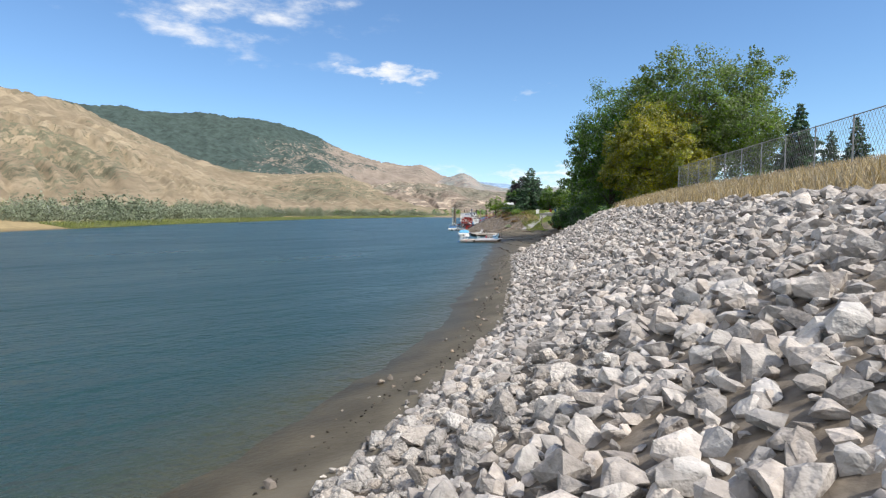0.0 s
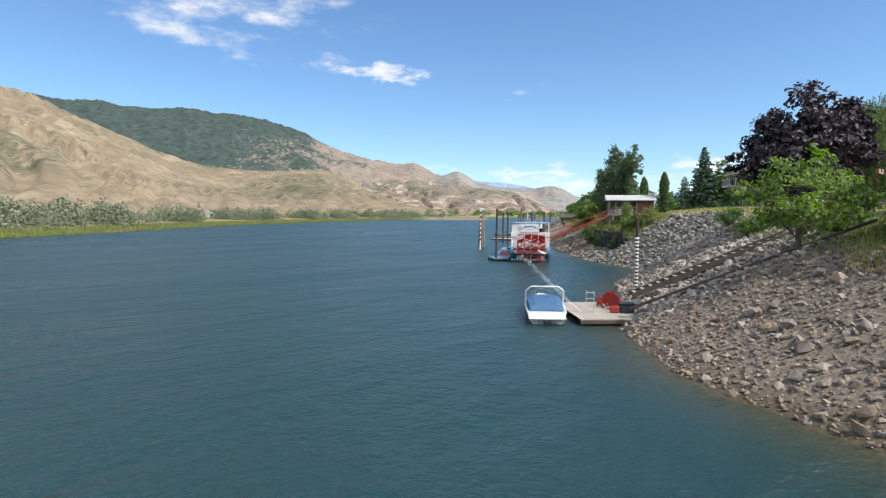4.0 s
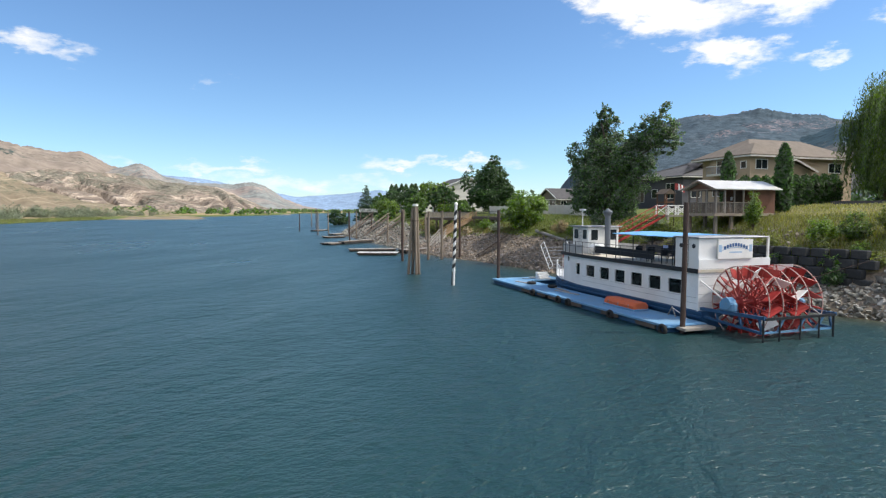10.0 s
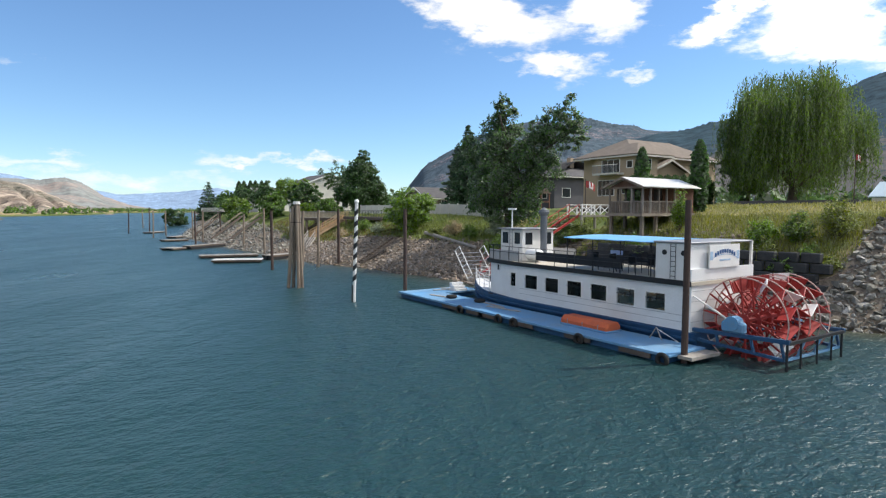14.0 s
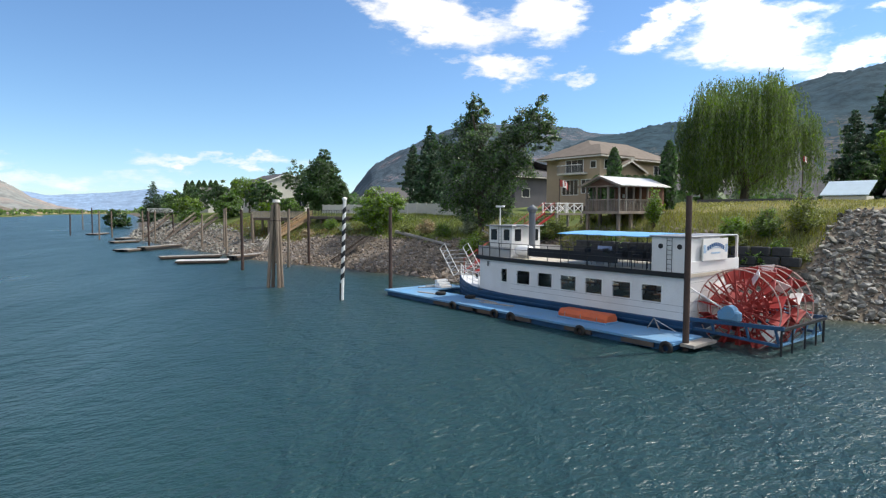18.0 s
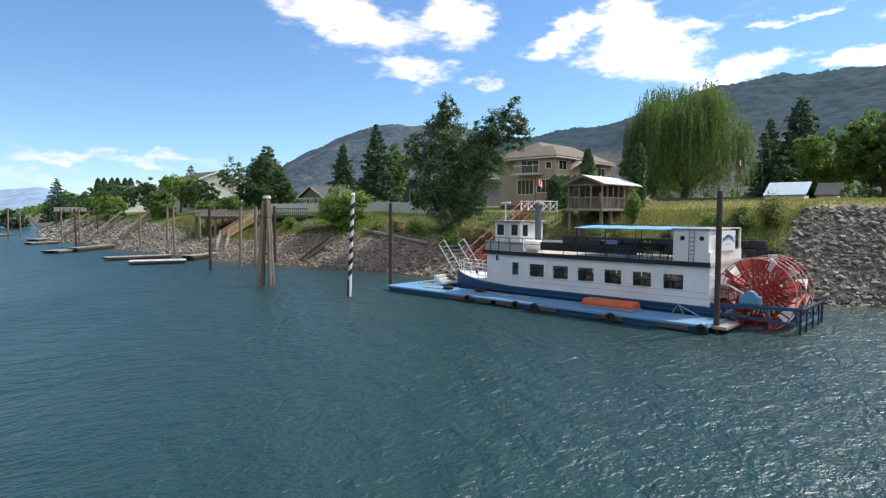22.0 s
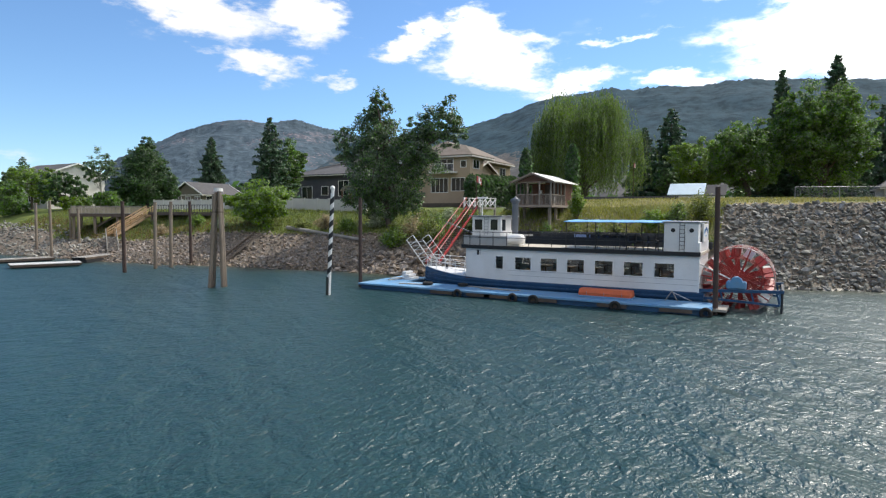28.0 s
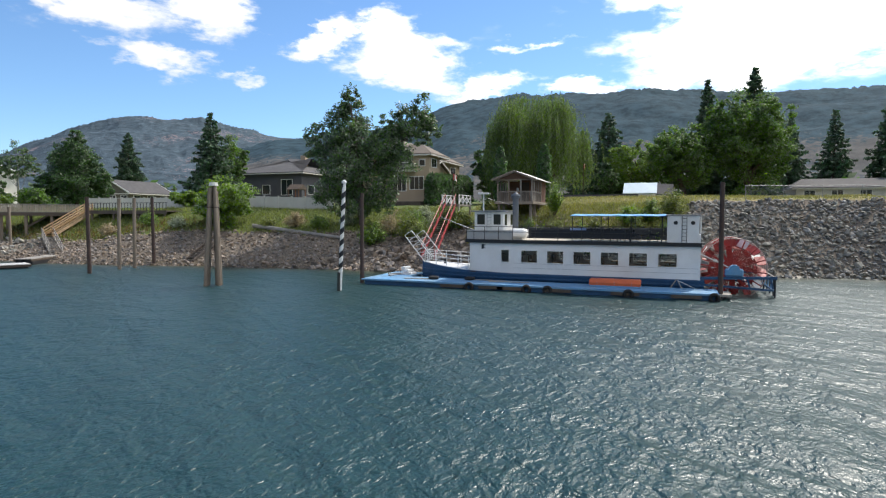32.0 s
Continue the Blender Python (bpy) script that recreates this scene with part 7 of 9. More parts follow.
for s in (-1, 1):
    for k in range(2):
        part("seat_board", Build().box(-0.9, 0.9, s * 0.66 - 0.14 + k * 0.145, s * 0.66 - 0.005 + k * 0.145, 0.42, 0.46), M_WOODD, pt)
    for e in (-0.65, 0.65):
        part("leg", Build().beam((e, s * 0.28, 0.70), (e, s * 0.72, 0), 0.05, 0.1), M_WOODD, pt)
for e in (-0.6, 0.6):
    part("cross_beam", Build().box(e - 0.03, e + 0.03, -0.78, 0.78, 0.36, 0.42), M_WOODD, pt)


def lounger(x, y, z, turn, up):
    t = thing("sun_lounger", (x, y, z), "white plastic sun lounger on the dock", "lounger", "dock loungers", turn)
    for k in range(8):
        part("slat", Build().box(-0.28, 0.28, -0.85 + k * 0.13, -0.75 + k * 0.13, 0.28, 0.31), M_WHITE, t)
    part("back", Build().poly([(-0.28, 0.2, 0.3), (0.28, 0.2, 0.3), (0.28, 0.2 + 0.62 * math.cos(up), 0.3 + 0.62 * math.sin(up)), (-0.28, 0.2 + 0.62 * math.cos(up), 0.3 + 0.62 * math.sin(up))], 0.03, (0, 0, 1)), M_WHITE, t)
    for sx in (-0.29, 0.29):
        part("side_rail", Build().box(sx - 0.02, sx + 0.02, -0.88, 0.82, 0.24, 0.29), M_WHITE, t)
        for sy in (-0.7, 0.6):
            part("leg", Build().beam((sx, sy, 0.26), (sx, sy + 0.05, 0), 0.05, 0.05), M_WHITE, t)


lounger(18.7, -76.9, 0.45, -40, 0.9)
lounger(18.5, -77.9, 0.45, -60, 0.25)
lounger(19.3, -76.3, 0.45, 120, 1.1)
for i, (xa, ya, xb, yb, w) in enumerate(((19.5, -68.6, 23.7, -68.3, 0.15), (20.9, -73.4, 25.2, -70.0, 0.12), (27.5, -75, 31.5, -79, 0.2), (33.5, -98, 39, -91, 0.22), (31.5, -100.5, 38, -96, 0.18), (37, -88, 40.5, -97, 0.2))):
    t = thing("drift_log", (0, 0, 0), "grey driftwood log lying on the mud", "log", "driftwood")
    part("trunk", Build().bar((xa, ya, gz(xa, ya) + w * 0.6), (xb, yb, gz(xb, yb) + w * 0.6), w, 9, w * 0.7), M_PILE, t)
path = thing("concrete_ramp", (0, 0, 0), "pale concrete path running down to the beach", "ramp")
b = Build()
pr = []
for k in range(7):
    f = k / 6
    x, y = 28.0 + 4.5 * f, -72.5 + 7.5 * f
    z = gz(x, y) + 0.06
    pr.append([(x - 0.9, y + 0.55, z), (x + 0.9, y - 0.55, z), (x + 0.9, y - 0.55, z - 0.2), (x - 0.9, y + 0.55, z - 0.2)])
part("slab", b.loft(pr), M_CONC, path)
pat = thing("garden_patio", (0, 0, 0), "concrete patio behind a low retaining wall", "patio")
part("retaining_wall", Build().beam((31.0, -66.0, 3.9), (47.0, -74.5, 3.9), 0.3, 1.9), M_CONC, pat)
part("slab", Build().poly([(31.0, -65.8, 4.7), (47.0, -74.3, 4.7), (49.5, -68.5, 4.7), (33.5, -60, 4.7)], 0.12, (0, 0, 1)), M_CONC, pat)
part("back_wall", Build().beam((33.5, -60.5, 5.2), (49.5, -69, 5.2), 0.25, 1.0), M_GSIDE, pat)
for i, (x, y, m) in enumerate(((33.5, -64.5, M_RED), (34.6, -65.2, M_COVERD), (39, -67.6, M_COVERD), (42, -69.2, M_COVERD))):
    t = thing("folding_chair", (x, y, 4.82), "red canvas folding chair on the patio" if m is M_RED else "blue canvas folding chair on the patio", "chair", "patio chairs", turn=150)
    part("seat", Build().box(-0.25, 0.25, -0.25, 0.2, 0.38, 0.42), m, t)
    part("backrest", Build().poly([(-0.25, 0.2, 0.4), (0.25, 0.2, 0.4), (0.25, 0.42, 1.0), (-0.25, 0.42, 1.0)], 0.03, (0, 1, 0)), m, t)
    for sx in (-0.25, 0.25):
        part("leg", Build().bar((sx, -0.28, 0), (sx, 0.25, 0.45), 0.015, 6), M_GREY, t)
        part("leg", Build().bar((sx, 0.28, 0), (sx, -0.25, 0.55), 0.015, 6), M_GREY, t)
cab = thing("white_cabinet", (30.4, -65.0, gz(30.4, -65) - 0.05), "small white utility cabinet beside the patio", "cabinet")
part("body", Build().box(-0.35, 0.35, -0.3, 0.3, 0, 1.0, 0.02), M_WHITE, cab)
part("top", Build().box(-0.38, 0.38, -0.33, 0.33, 1.0, 1.06, 0.01), M_WHITE, cab)
post = thing("wooden_post", (31.6, -72.3, gz(31.6, -72.3) - 0.1), "grey wooden post by the beach path", "post")
part("shaft", Build().bar((0, 0, 0), (0, 0, 2.2), 0.1, 8), M_PILE, post)
wire = thing("guy_wire", (0, 0, 0), "thin wire from the dock up the bank", "wire")
part("strand", Build().bar((20.6, -71.0, 0.5), (22.6, -59.0, 6.2), 0.018, 5), M_GREY, wire)

# small dock with red chairs, ladder stair and ringed pole
sd = dock("small_dock", 9.4, -39.4, 3.6, 6.2, 12, "small plank dock with chairs at the foot of a stair", M_PLANK, 0.36, "bank docks")
adirondack(9.9, -38.2, 0.37, 200, M_RED, "red plastic Adirondack chair on the small dock", "red dock chairs")
adirondack(10.5, -39.0, 0.37, 160, M_RED, "red plastic Adirondack chair on the small dock", "red dock chairs")
adirondack(10.1, -37.4, 0.37, 220, M_RED, "red plastic Adirondack chair on the small dock", "red dock chairs")
can = thing("red_fuel_can", (10.3, -40.3, 0.37), "red fuel can on the small dock", "can")
part("body", Build().box(-0.25, 0.25, -0.18, 0.18, 0, 0.36, 0.05), M_RED, can)
part("handle", Build().bar((-0.12, 0, 0.40), (0.12, 0, 0.40), 0.03, 6), M_RED, can)
bin_ = thing("dark_bin", (11.0, -40.1, 0.37), "dark plastic bin on the small dock", "bin")
part("body", Build().box(-0.4, 0.4, -0.3, 0.3, 0, 0.5, 0.03), M_DARK, bin_)
part("rim", Build().box(-0.43, 0.43, -0.33, 0.33, 0.5, 0.56, 0.01), M_BLACK, bin_)
lad = thing("swim_ladder", (8.9, -40.6, 0.3), "silver swim ladder standing at the dock edge", "ladder")
for sx in (-0.22, 0.22):
    part("rail", Build().bar((sx, 0, -0.4), (sx, 0, 1.35), 0.022, 6), M_TIN, lad)
for k in range(5):
    part("rung", Build().bar((-0.22, 0, -0.2 + k * 0.36), (0.22, 0, -0.2 + k * 0.36), 0.018, 6), M_TIN, lad)
rp = thing("ringed_pole", (12.2, -35.0, gz(12.2, -35) - 0.4), "dark steel pole ringed with white bands", "pole")
part("shaft", Build().bar((0, 0, 0), (0, 0, 5.7), 0.11, 12), M_RUST, rp)
for k in range(17):
    part("white_band", Build().bar((0, 0, 0.6 + k * 0.235), (0, 0, 0.72 + k * 0.235), 0.12, 12), M_WHITE, rp)
bst = thing("bank_stair", (0, 0, 0), "weathered ladder-like timber stair up the stony bank", "stairs", "bank stairs")
a, c = Vector((23.0, -37.5, 5.6)), Vector((11.6, -37.0, 0.55))
for s in (-0.6, 0.6):
    part("stringer", Build().beam(a + Vector((0, s, 0.55)), c + Vector((0, s, 0.45)), 0.12, 0.28), M_WOODD, bst)
for k in range(24):
    p = a.lerp(c, (k + 0.5) / 24) + Vector((0, 0, 0.52))
    part("tread", Build().beam(p - Vector((0, 0.6, 0)), p + Vector((0, 0.6, 0)), 0.22, 0.06), M_WOODG, bst)
pl_ = thing("launch_pole", (0, 0, 0), "long dark pole laid from the dock up the bank", "pole")
part("rail", Build().beam((11.0, -41.4, 0.8), (22.0, -43.6, gz(22, -43.6) + 0.6), 0.14, 0.14), M_WOODD, pl_)
wst = thing("white_stair", (0, 0, 0), "short white stair with railing at the top of the bank", "stairs")
for k in range(7):
    part("tread", Build().box(21.0 + k * 0.28, 21.3 + k * 0.28, -36.2, -35.2, 4.9 + k * 0.17, 4.95 + k * 0.17), M_CREAM, wst)
for y in (-36.2, -35.2):
    part("rail", Build().beam((21.0, y, 5.9), (23.0, y, 7.1), 0.06, 0.08), M_WHITE, wst)
    for k in range(4):
        part("rail_post", Build().box(21.05 + k * 0.6, 21.11 + k * 0.6, y - 0.03, y + 0.03, 4.7 + k * 0.36, 5.95 + k * 0.36), M_WHITE, wst)

# ---------------------------------------------------------------- trees and shrubs


def leaf_quads(pos, out, size, r, droop=0.0, narrow=0.55):
    """Small bent leaf sprays: pos (n, 3), facing roughly out (n, 3), with size (n)."""
    n = len(pos)
    v = r.normal(size=(n, 3)) * 0.75 + out
    v /= np.linalg.norm(v, axis=1)[:, None] + 1e-9
    u = np.cross(v, r.normal(size=(n, 3)))
    u /= np.linalg.norm(u, axis=1)[:, None] + 1e-9
    if droop:
        u = u * (1 - droop) + np.array([0, 0, -1.0]) * droop
        u /= np.linalg.norm(u, axis=1)[:, None] + 1e-9
    w = np.cross(u, v)
    w /= np.linalg.norm(w, axis=1)[:, None] + 1e-9
    s = size[:, None]
    bend = v * s * 0.12
    return np.stack([pos - u * s, pos - w * s * narrow + bend, pos + u * s, pos + w * s * narrow + bend], axis=1)


def sphere_pts(n, r):
    d = r.normal(size=(n, 3))
    return d / (np.linalg.norm(d, axis=1)[:, None] + 1e-9)


def clumps_crown(blobs, n_clumps, per, leaf, r, clump=0.14, flat=1.0):
    """Leaves in clumps through several ellipsoids (cx, cy, cz, rx, ry, rz)."""
    n_clumps, per, leaf = n_clumps, per, leaf * 0.92
    vol = np.array([b[3] * b[4] * b[5] for b in blobs]) ** 0.75
    vol /= vol.sum()
    P, O, S = [], [], []
    for b, share in zip(blobs, vol):
        m = max(4, int(n_clumps * share * 1.5))
        d = sphere_pts(m, r)
        rad = r.uniform(0.25, 1.0, m) ** 0.45
        rad *= 1 + 0.22 * np.sin(d[:, 0] * 5 + b[0]) * np.cos(d[:, 2] * 4 + b[1])
        c = np.array(b[:3]) + d * rad[:, None] * np.array(b[3:])
        cs = 1.25 * clump * (b[3] + b[4] + b[5]) / 3 * r.uniform(0.7, 1.5, m)
        q = sphere_pts(m * per, r) * (r.uniform(0, 1, m * per) ** 0.5)[:, None]
        q *= np.repeat(cs, per)[:, None] * np.array([1, 1, 0.7 * flat])
        pp = np.repeat(c, per, axis=0) + q
        o = np.repeat(d, per, axis=0) * 0.6 + q / (np.repeat(cs, per)[:, None] + 1e-9) * 0.6 + np.array([0, 0, 0.35])
        P.append(pp)
        O.append(o)
        S.append(leaf * r.uniform(0.6, 1.35, m * per))
    return np.concatenate(P), np.concatenate(O), np.concatenate(S)


def trunk_mesh(b, base, top, r0, r1, limbs, r, spread=0.5):
    """A bent tapered trunk with limbs reaching to the points given."""
    base, top = Vector(base), Vector(top)
    pts = [base.lerp(top, k / 5) + Vector((r.normal() * r0 * 0.5, r.normal() * r0 * 0.5, 0)) * (0 if k in (0,) else 1) for k in range(6)]
    for k in range(5):
        b.bar(pts[k], pts[k + 1] + (pts[k + 1] - pts[k]) * 0.03, r0 + (r1 - r0) * k / 5, 9, r0 + (r1 - r0) * (k + 1) / 5)
    for e in limbs:
        s = pts[int(r.integers(1, 5))]
        e = Vector(e)
        m = s.lerp(e, 0.5) + Vector((0, 0, -0.08 * (e - s).length))
        b.bar(s, m, r0 * 0.34, 6, r0 * 0.22)
        b.bar(m, e, r0 * 0.22, 6, r0 * 0.05)


def leader_shoots(blobs, n, leaf, r, reach=1.5):
    """Leafy shoots that stand up and out of the crown and fray its outline."""
    P, O = [], []
    for k in range(n):
        b = blobs[int(r.integers(0, len(blobs)))]
        d = sphere_pts(1, r)[0]
        d[2] = abs(d[2]) * 1.1 - 0.15
        root = np.array(b[:3]) + d * np.array(b[3:]) * 0.85
        way = d * np.array([1, 1, 0.6]) * 0.7 + np.array([0, 0, 0.75])
        m = 26
        u = r.uniform(0, 1, m)
        P.append(root + way * (u * reach * r.uniform(0.5, 1.2))[:, None] + r.normal(size=(m, 3)) * (0.16 * (1.15 - u))[:, None])
        O.append(np.tile(way, (m, 1)))
    P, O = np.concatenate(P), np.concatenate(O)
    return P, O, leaf * r.uniform(0.6, 1.2, len(P))


def tree(name, x, y, label, category, blobs, leaf_mat, n_clumps, per, leaf, seed, trunk_r=0.25, z=None, clump=0.14, limbs=10, group="", flat=1.0, bark=None, shoots=0, reach=1.0):
    r = np.random.default_rng(seed)
    zb = gz(x, y) - 0.15 if z is None else z
    t = thing(name, (x, y, zb), label, category, group)
    P, O, S = clumps_crown(blobs, n_clumps, per, leaf, r, clump, flat)
    if shoots:
        P, O, S = (np.concatenate(q) for q in zip((P, O, S), leader_shoots(blobs, shoots, leaf, r, reach)))
    top = max(b[2] for b in blobs)
    big = max(blobs, key=lambda q: q[3] * q[4] * q[5])
    ends = [tuple(np.array(q[:3]) + sphere_pts(1, r)[0] * np.array(q[3:]) * 0.75) for q in blobs for _ in range(max(1, limbs // len(blobs)))]
    b = Build()
    trunk_mesh(b, (0, 0, 0), (big[0] * 0.6, big[1] * 0.6, top * 0.93), trunk_r, trunk_r * 0.25, ends, r)
    part("trunk", b, bark or M_BARK, t)
    child("crown", quads("crown", leaf_quads(P, O, S, r), leaf_mat), t)
    return t


def round_blobs(h, w, r, lobes=5, low=0.3):
    """Overlapping lobes for a broad crown of height h and width w."""
    out = [(0, 0, h * (low + (1 - low) * 0.48), w * 0.36, w * 0.36, h * (1 - low) * 0.46)]
    for k in range(lobes):
        a = 2 * math.pi * k / lobes + r.uniform(-0.4, 0.4)
        q = r.uniform(0.16, 0.26) * w
        out.append((math.cos(a) * w * 0.27, math.sin(a) * w * 0.27, h * (low + (1 - low) * r.uniform(0.25, 0.72)), q, q, q * r.uniform(0.8, 1.2)))
    return out


def spruce(name, x, y, h, w, label, seed, leaf_mat=None, group="", z=None, n=None, category="conifer"):
    r = np.random.default_rng(seed)
    zb = gz(x, y) - 0.15 if z is None else z
    t = thing(name, (x, y, zb), label, category, group)
    P, O, S = [], [], []
    layers = int(h / 0.55)
    b = Build()
    b.bar((0, 0, 0), (0, 0, h * 0.97), 0.018 * h, 8, 0.02)
    for k in range(layers):
        s = k / layers
        zz = h * (0.07 + 0.92 * s)
        rad = w * 0.58 * (1 - s) ** 0.75 * r.uniform(0.8, 1.15) + 0.1
        nb = max(4, int(9 * (1 - s) + 4))
        for j in range(nb):
            a = 2 * math.pi * (j + r.uniform(-0.4, 0.4)) / nb
            L = rad * r.uniform(0.58, 1.22)
            m = max(6, int(L * (n or 11) * 1.3))
            u = r.uniform(0.12, 1, m) ** 0.7
            lat = r.normal(size=m) * 0.13 * L * (1.1 - u)
            px = np.cos(a) * L * u - np.sin(a) * lat
            py = np.sin(a) * L * u + np.cos(a) * lat
            pz = zz - 0.30 * L * u + 0.16 * L * u * u + r.normal(size=m) * 0.07
            P.append(np.stack([px, py, pz], 1))
            O.append(np.stack([np.cos(a) * np.ones(m) * 0.4, np.sin(a) * np.ones(m) * 0.4, np.ones(m) * 0.7], 1))
            S.append(r.uniform(0.23, 0.46, m) * (0.6 + 0.4 * h / 14))
    P, O, S = np.concatenate(P), np.concatenate(O), np.concatenate(S)
    part("trunk", b, M_BARK, t)
    child("crown", quads("crown", leaf_quads(P, O, S, r, 0.2, 0.42), leaf_mat or M_NEEDLE), t)
    return t


def willow(name, x, y, h, w, label, seed, strands=420, per=42, z=None, leaf=0.30):
    r = np.random.default_rng(seed)
    zb = gz(x, y) - 0.15 if z is None else z
    t = thing(name, (x, y, zb), label, "tree")
    P, O, S, tops = [], [], [], []
    boughs = max(14, strands // 34)
    for k in range(boughs):
        d = sphere_pts(1, r)[0]
        d[2] = abs(d[2])
        q = r.uniform(0.72, 1.0)
        tip = np.array([d[0] * w * 0.46 * q, d[1] * w * 0.46 * q, h * (0.56 + 0.42 * d[2] ** 0.8) * r.uniform(0.9, 1.03)])
        tops.append(tuple(tip * np.array([0.95, 0.95, 0.97])))
        out = np.array([d[0], d[1], 0.0])
        for j in range(strands // boughs):
            root = tip + r.normal(size=3) * np.array([0.75, 0.75, 0.30])
            L = (root[2] - r.uniform(0.3, 2.6)) * r.uniform(0.35, 1.0)
            u = r.uniform(0, 1, per)
            sway = r.normal(size=2) * 0.18
            bow = np.sqrt(u) * 0.7
            P.append(np.stack([root[0] + out[0] * bow + sway[0] * u + r.normal(size=per) * 0.07, root[1] + out[1] * bow + sway[1] * u + r.normal(size=per) * 0.07, root[2] + 0.35 * (1 - u) ** 4 - L * u], 1))
            O.append(np.tile([d[0], d[1], 0.2], (per, 1)))
            S.append(r.uniform(0.6, 1.3, per) * leaf)
    strands = len(tops)
    cap = [(0, 0, h * 0.75, w * 0.30, w * 0.30, h * 0.16)] + [(math.cos(k * 1.05) * w * 0.27, math.sin(k * 1.05) * w * 0.27, h * (0.66 + 0.05 * (k % 3)), w * 0.17, w * 0.17, h * 0.15) for k in range(6)]
    cp, co, cs = clumps_crown(cap, 110, 40, leaf * 0.9, r, 0.2)
    P, O, S = np.concatenate(P + [cp]), np.concatenate(O + [co]), np.concatenate(S + [cs])
    b = Build()
    trunk_mesh(b, (0, 0, 0), (0.2, 0.1, h * 0.7), 0.55, 0.16, [tuple(0.88 * v for v in tops[i]) for i in range(0, strands, max(1, strands // 26))], r)
    part("trunk", b, M_BARK, t)
    child("crown", quads("crown", leaf_quads(P, O, S, r, 0.7, 0.28), M_WILLOW), t)
    return t


def cedar(name, x, y, h, w, label, seed, group="", leaf_mat=None, dens=1.0):
    r = np.random.default_rng(seed)
    t = thing(name, (x, y, gz(x, y) - 0.1), label, "cedar", group)
    m = int(2600 * dens)
    s = r.uniform(0, 1, m) ** 0.9
    rad = w * 0.5 * np.minimum(1, (1 - s) * 4.5) ** 0.6 * np.minimum(1, 0.75 + s * 2) * (0.86 + 0.14 * np.sin(s * 40 + r.uniform(0, 6, m)))
    a = r.uniform(0, 2 * math.pi, m)
    q = r.uniform(0.7, 1.05, m)
    P = np.stack([np.cos(a) * rad * q, np.sin(a) * rad * q, 0.1 + s * h], 1)
    O = np.stack([np.cos(a), np.sin(a), np.full(m, 0.5)], 1)
    part("trunk", Build().bar((0, 0, 0), (0, 0, h * 0.8), 0.1, 7, 0.03), M_BARK, t)
    child("crown", quads("crown", leaf_quads(P, O, r.uniform(0.12, 0.26, m) * (0.6 + 0.4 * w), r, 0.3, 0.45), leaf_mat or M_LEAFD), t)
    return t


def bush(name, x, y, h, w, label, seed, leaf_mat, n=26, per=70, leaf=0.16, group="", category="bush", z=None):
    r = np.random.default_rng(seed)
    return tree(name, x, y, label, category, round_blobs(h, w, r, 6, 0.12), leaf_mat, n, per, leaf, seed, 0.05, z, 0.24, 6, group)


def wild_shrub(name, x, y, h, w, label, seed, leaf_mat, shoots=46, per=34, leaf=0.10, group="", z=None):
    """Many thin shoots springing up and out from one root, with leaves along them."""
    r = np.random.default_rng(seed)
    t = thing(name, (x, y, gz(x, y) - 0.1 if z is None else z), label, "bush", group)
    a, q = r.uniform(0, 2 * math.pi, shoots), r.uniform(0.05, 1.0, shoots) ** 0.6
    tip = np.stack([np.cos(a) * q * w * 0.5, np.sin(a) * q * w * 0.5, h * (1.0 - 0.55 * q ** 2) * r.uniform(0.6, 1.15, shoots)], 1)
    b = Build()
    for k in range(0, shoots, 4):
        b.bar((0, 0, 0), tuple(tip[k] * 0.9), 0.02, 5, 0.006)
    u = r.uniform(0.15, 1.0, (shoots, per)) ** 0.7
    P = tip[:, None, :] * u[:, :, None]
    P[:, :, 2] = tip[:, None, 2] * (1 - (1 - u) ** 1.5)
    P = (P + r.normal(size=P.shape) * 0.09 * (0.5 + 0.25 * w)).reshape(-1, 3)
    O = np.repeat(tip / (np.linalg.norm(tip, axis=1)[:, None] + 1e-6), per, axis=0) + np.array([0, 0, 0.3])
    part("stems", b, M_BARK, t)
    child("foliage", quads("foliage", leaf_quads(P, O, leaf * r.uniform(0.6, 1.4, len(P)), r, 0.0, 0.42), leaf_mat), t)
    return t


# by the paddle boat
tree("poplar_tree", 17.5, 32.4, "tall grey-green poplar with two ragged crowns on the bank", "tree",
     [(-0.5, 1.8, 6.5, 2.5, 2.6, 3.6), (0.3, 2.2, 10.2, 1.9, 2.2, 2.8), (0.6, 1.6, 12.0, 1.1, 1.2, 1.6), (-1.2, 4.2, 8.6, 1.3, 1.4, 2.2), (1.6, -2.6, 8.2, 1.6, 2.0, 2.6), (2.0, -4.2, 10.4, 1.3, 1.5, 2.4), (0.8, -0.8, 4.5, 2.0, 2.3, 2.6), (-0.4, 3.0, 3.6, 1.8, 2.0, 2.0), (0.2, 0.6, 2.2, 1.7, 2.2, 1.6), (0.6, -2.0, 3.0, 1.4, 1.6, 1.6), (2.6, -5.6, 11.6, 1.2, 1.4, 2.0), (2.9, -6.4, 9.4, 0.9, 1.1, 1.3), (0.2, 1.4, 13.2, 0.8, 0.9, 1.2), (1.0, -1.4, 7.0, 1.8, 1.9, 2.2), (1.6, -3.4, 6.6, 1.6, 1.8, 2.2), (0.8, 0.2, 9.0, 1.6, 1.8, 2.4), (1.6, -2.6, 10.2, 1.1, 1.2, 1.6)],
     M_POPLAR, 520, 72, 0.135, 21, 0.32, clump=0.24, limbs=22, shoots=110, reach=0.8)
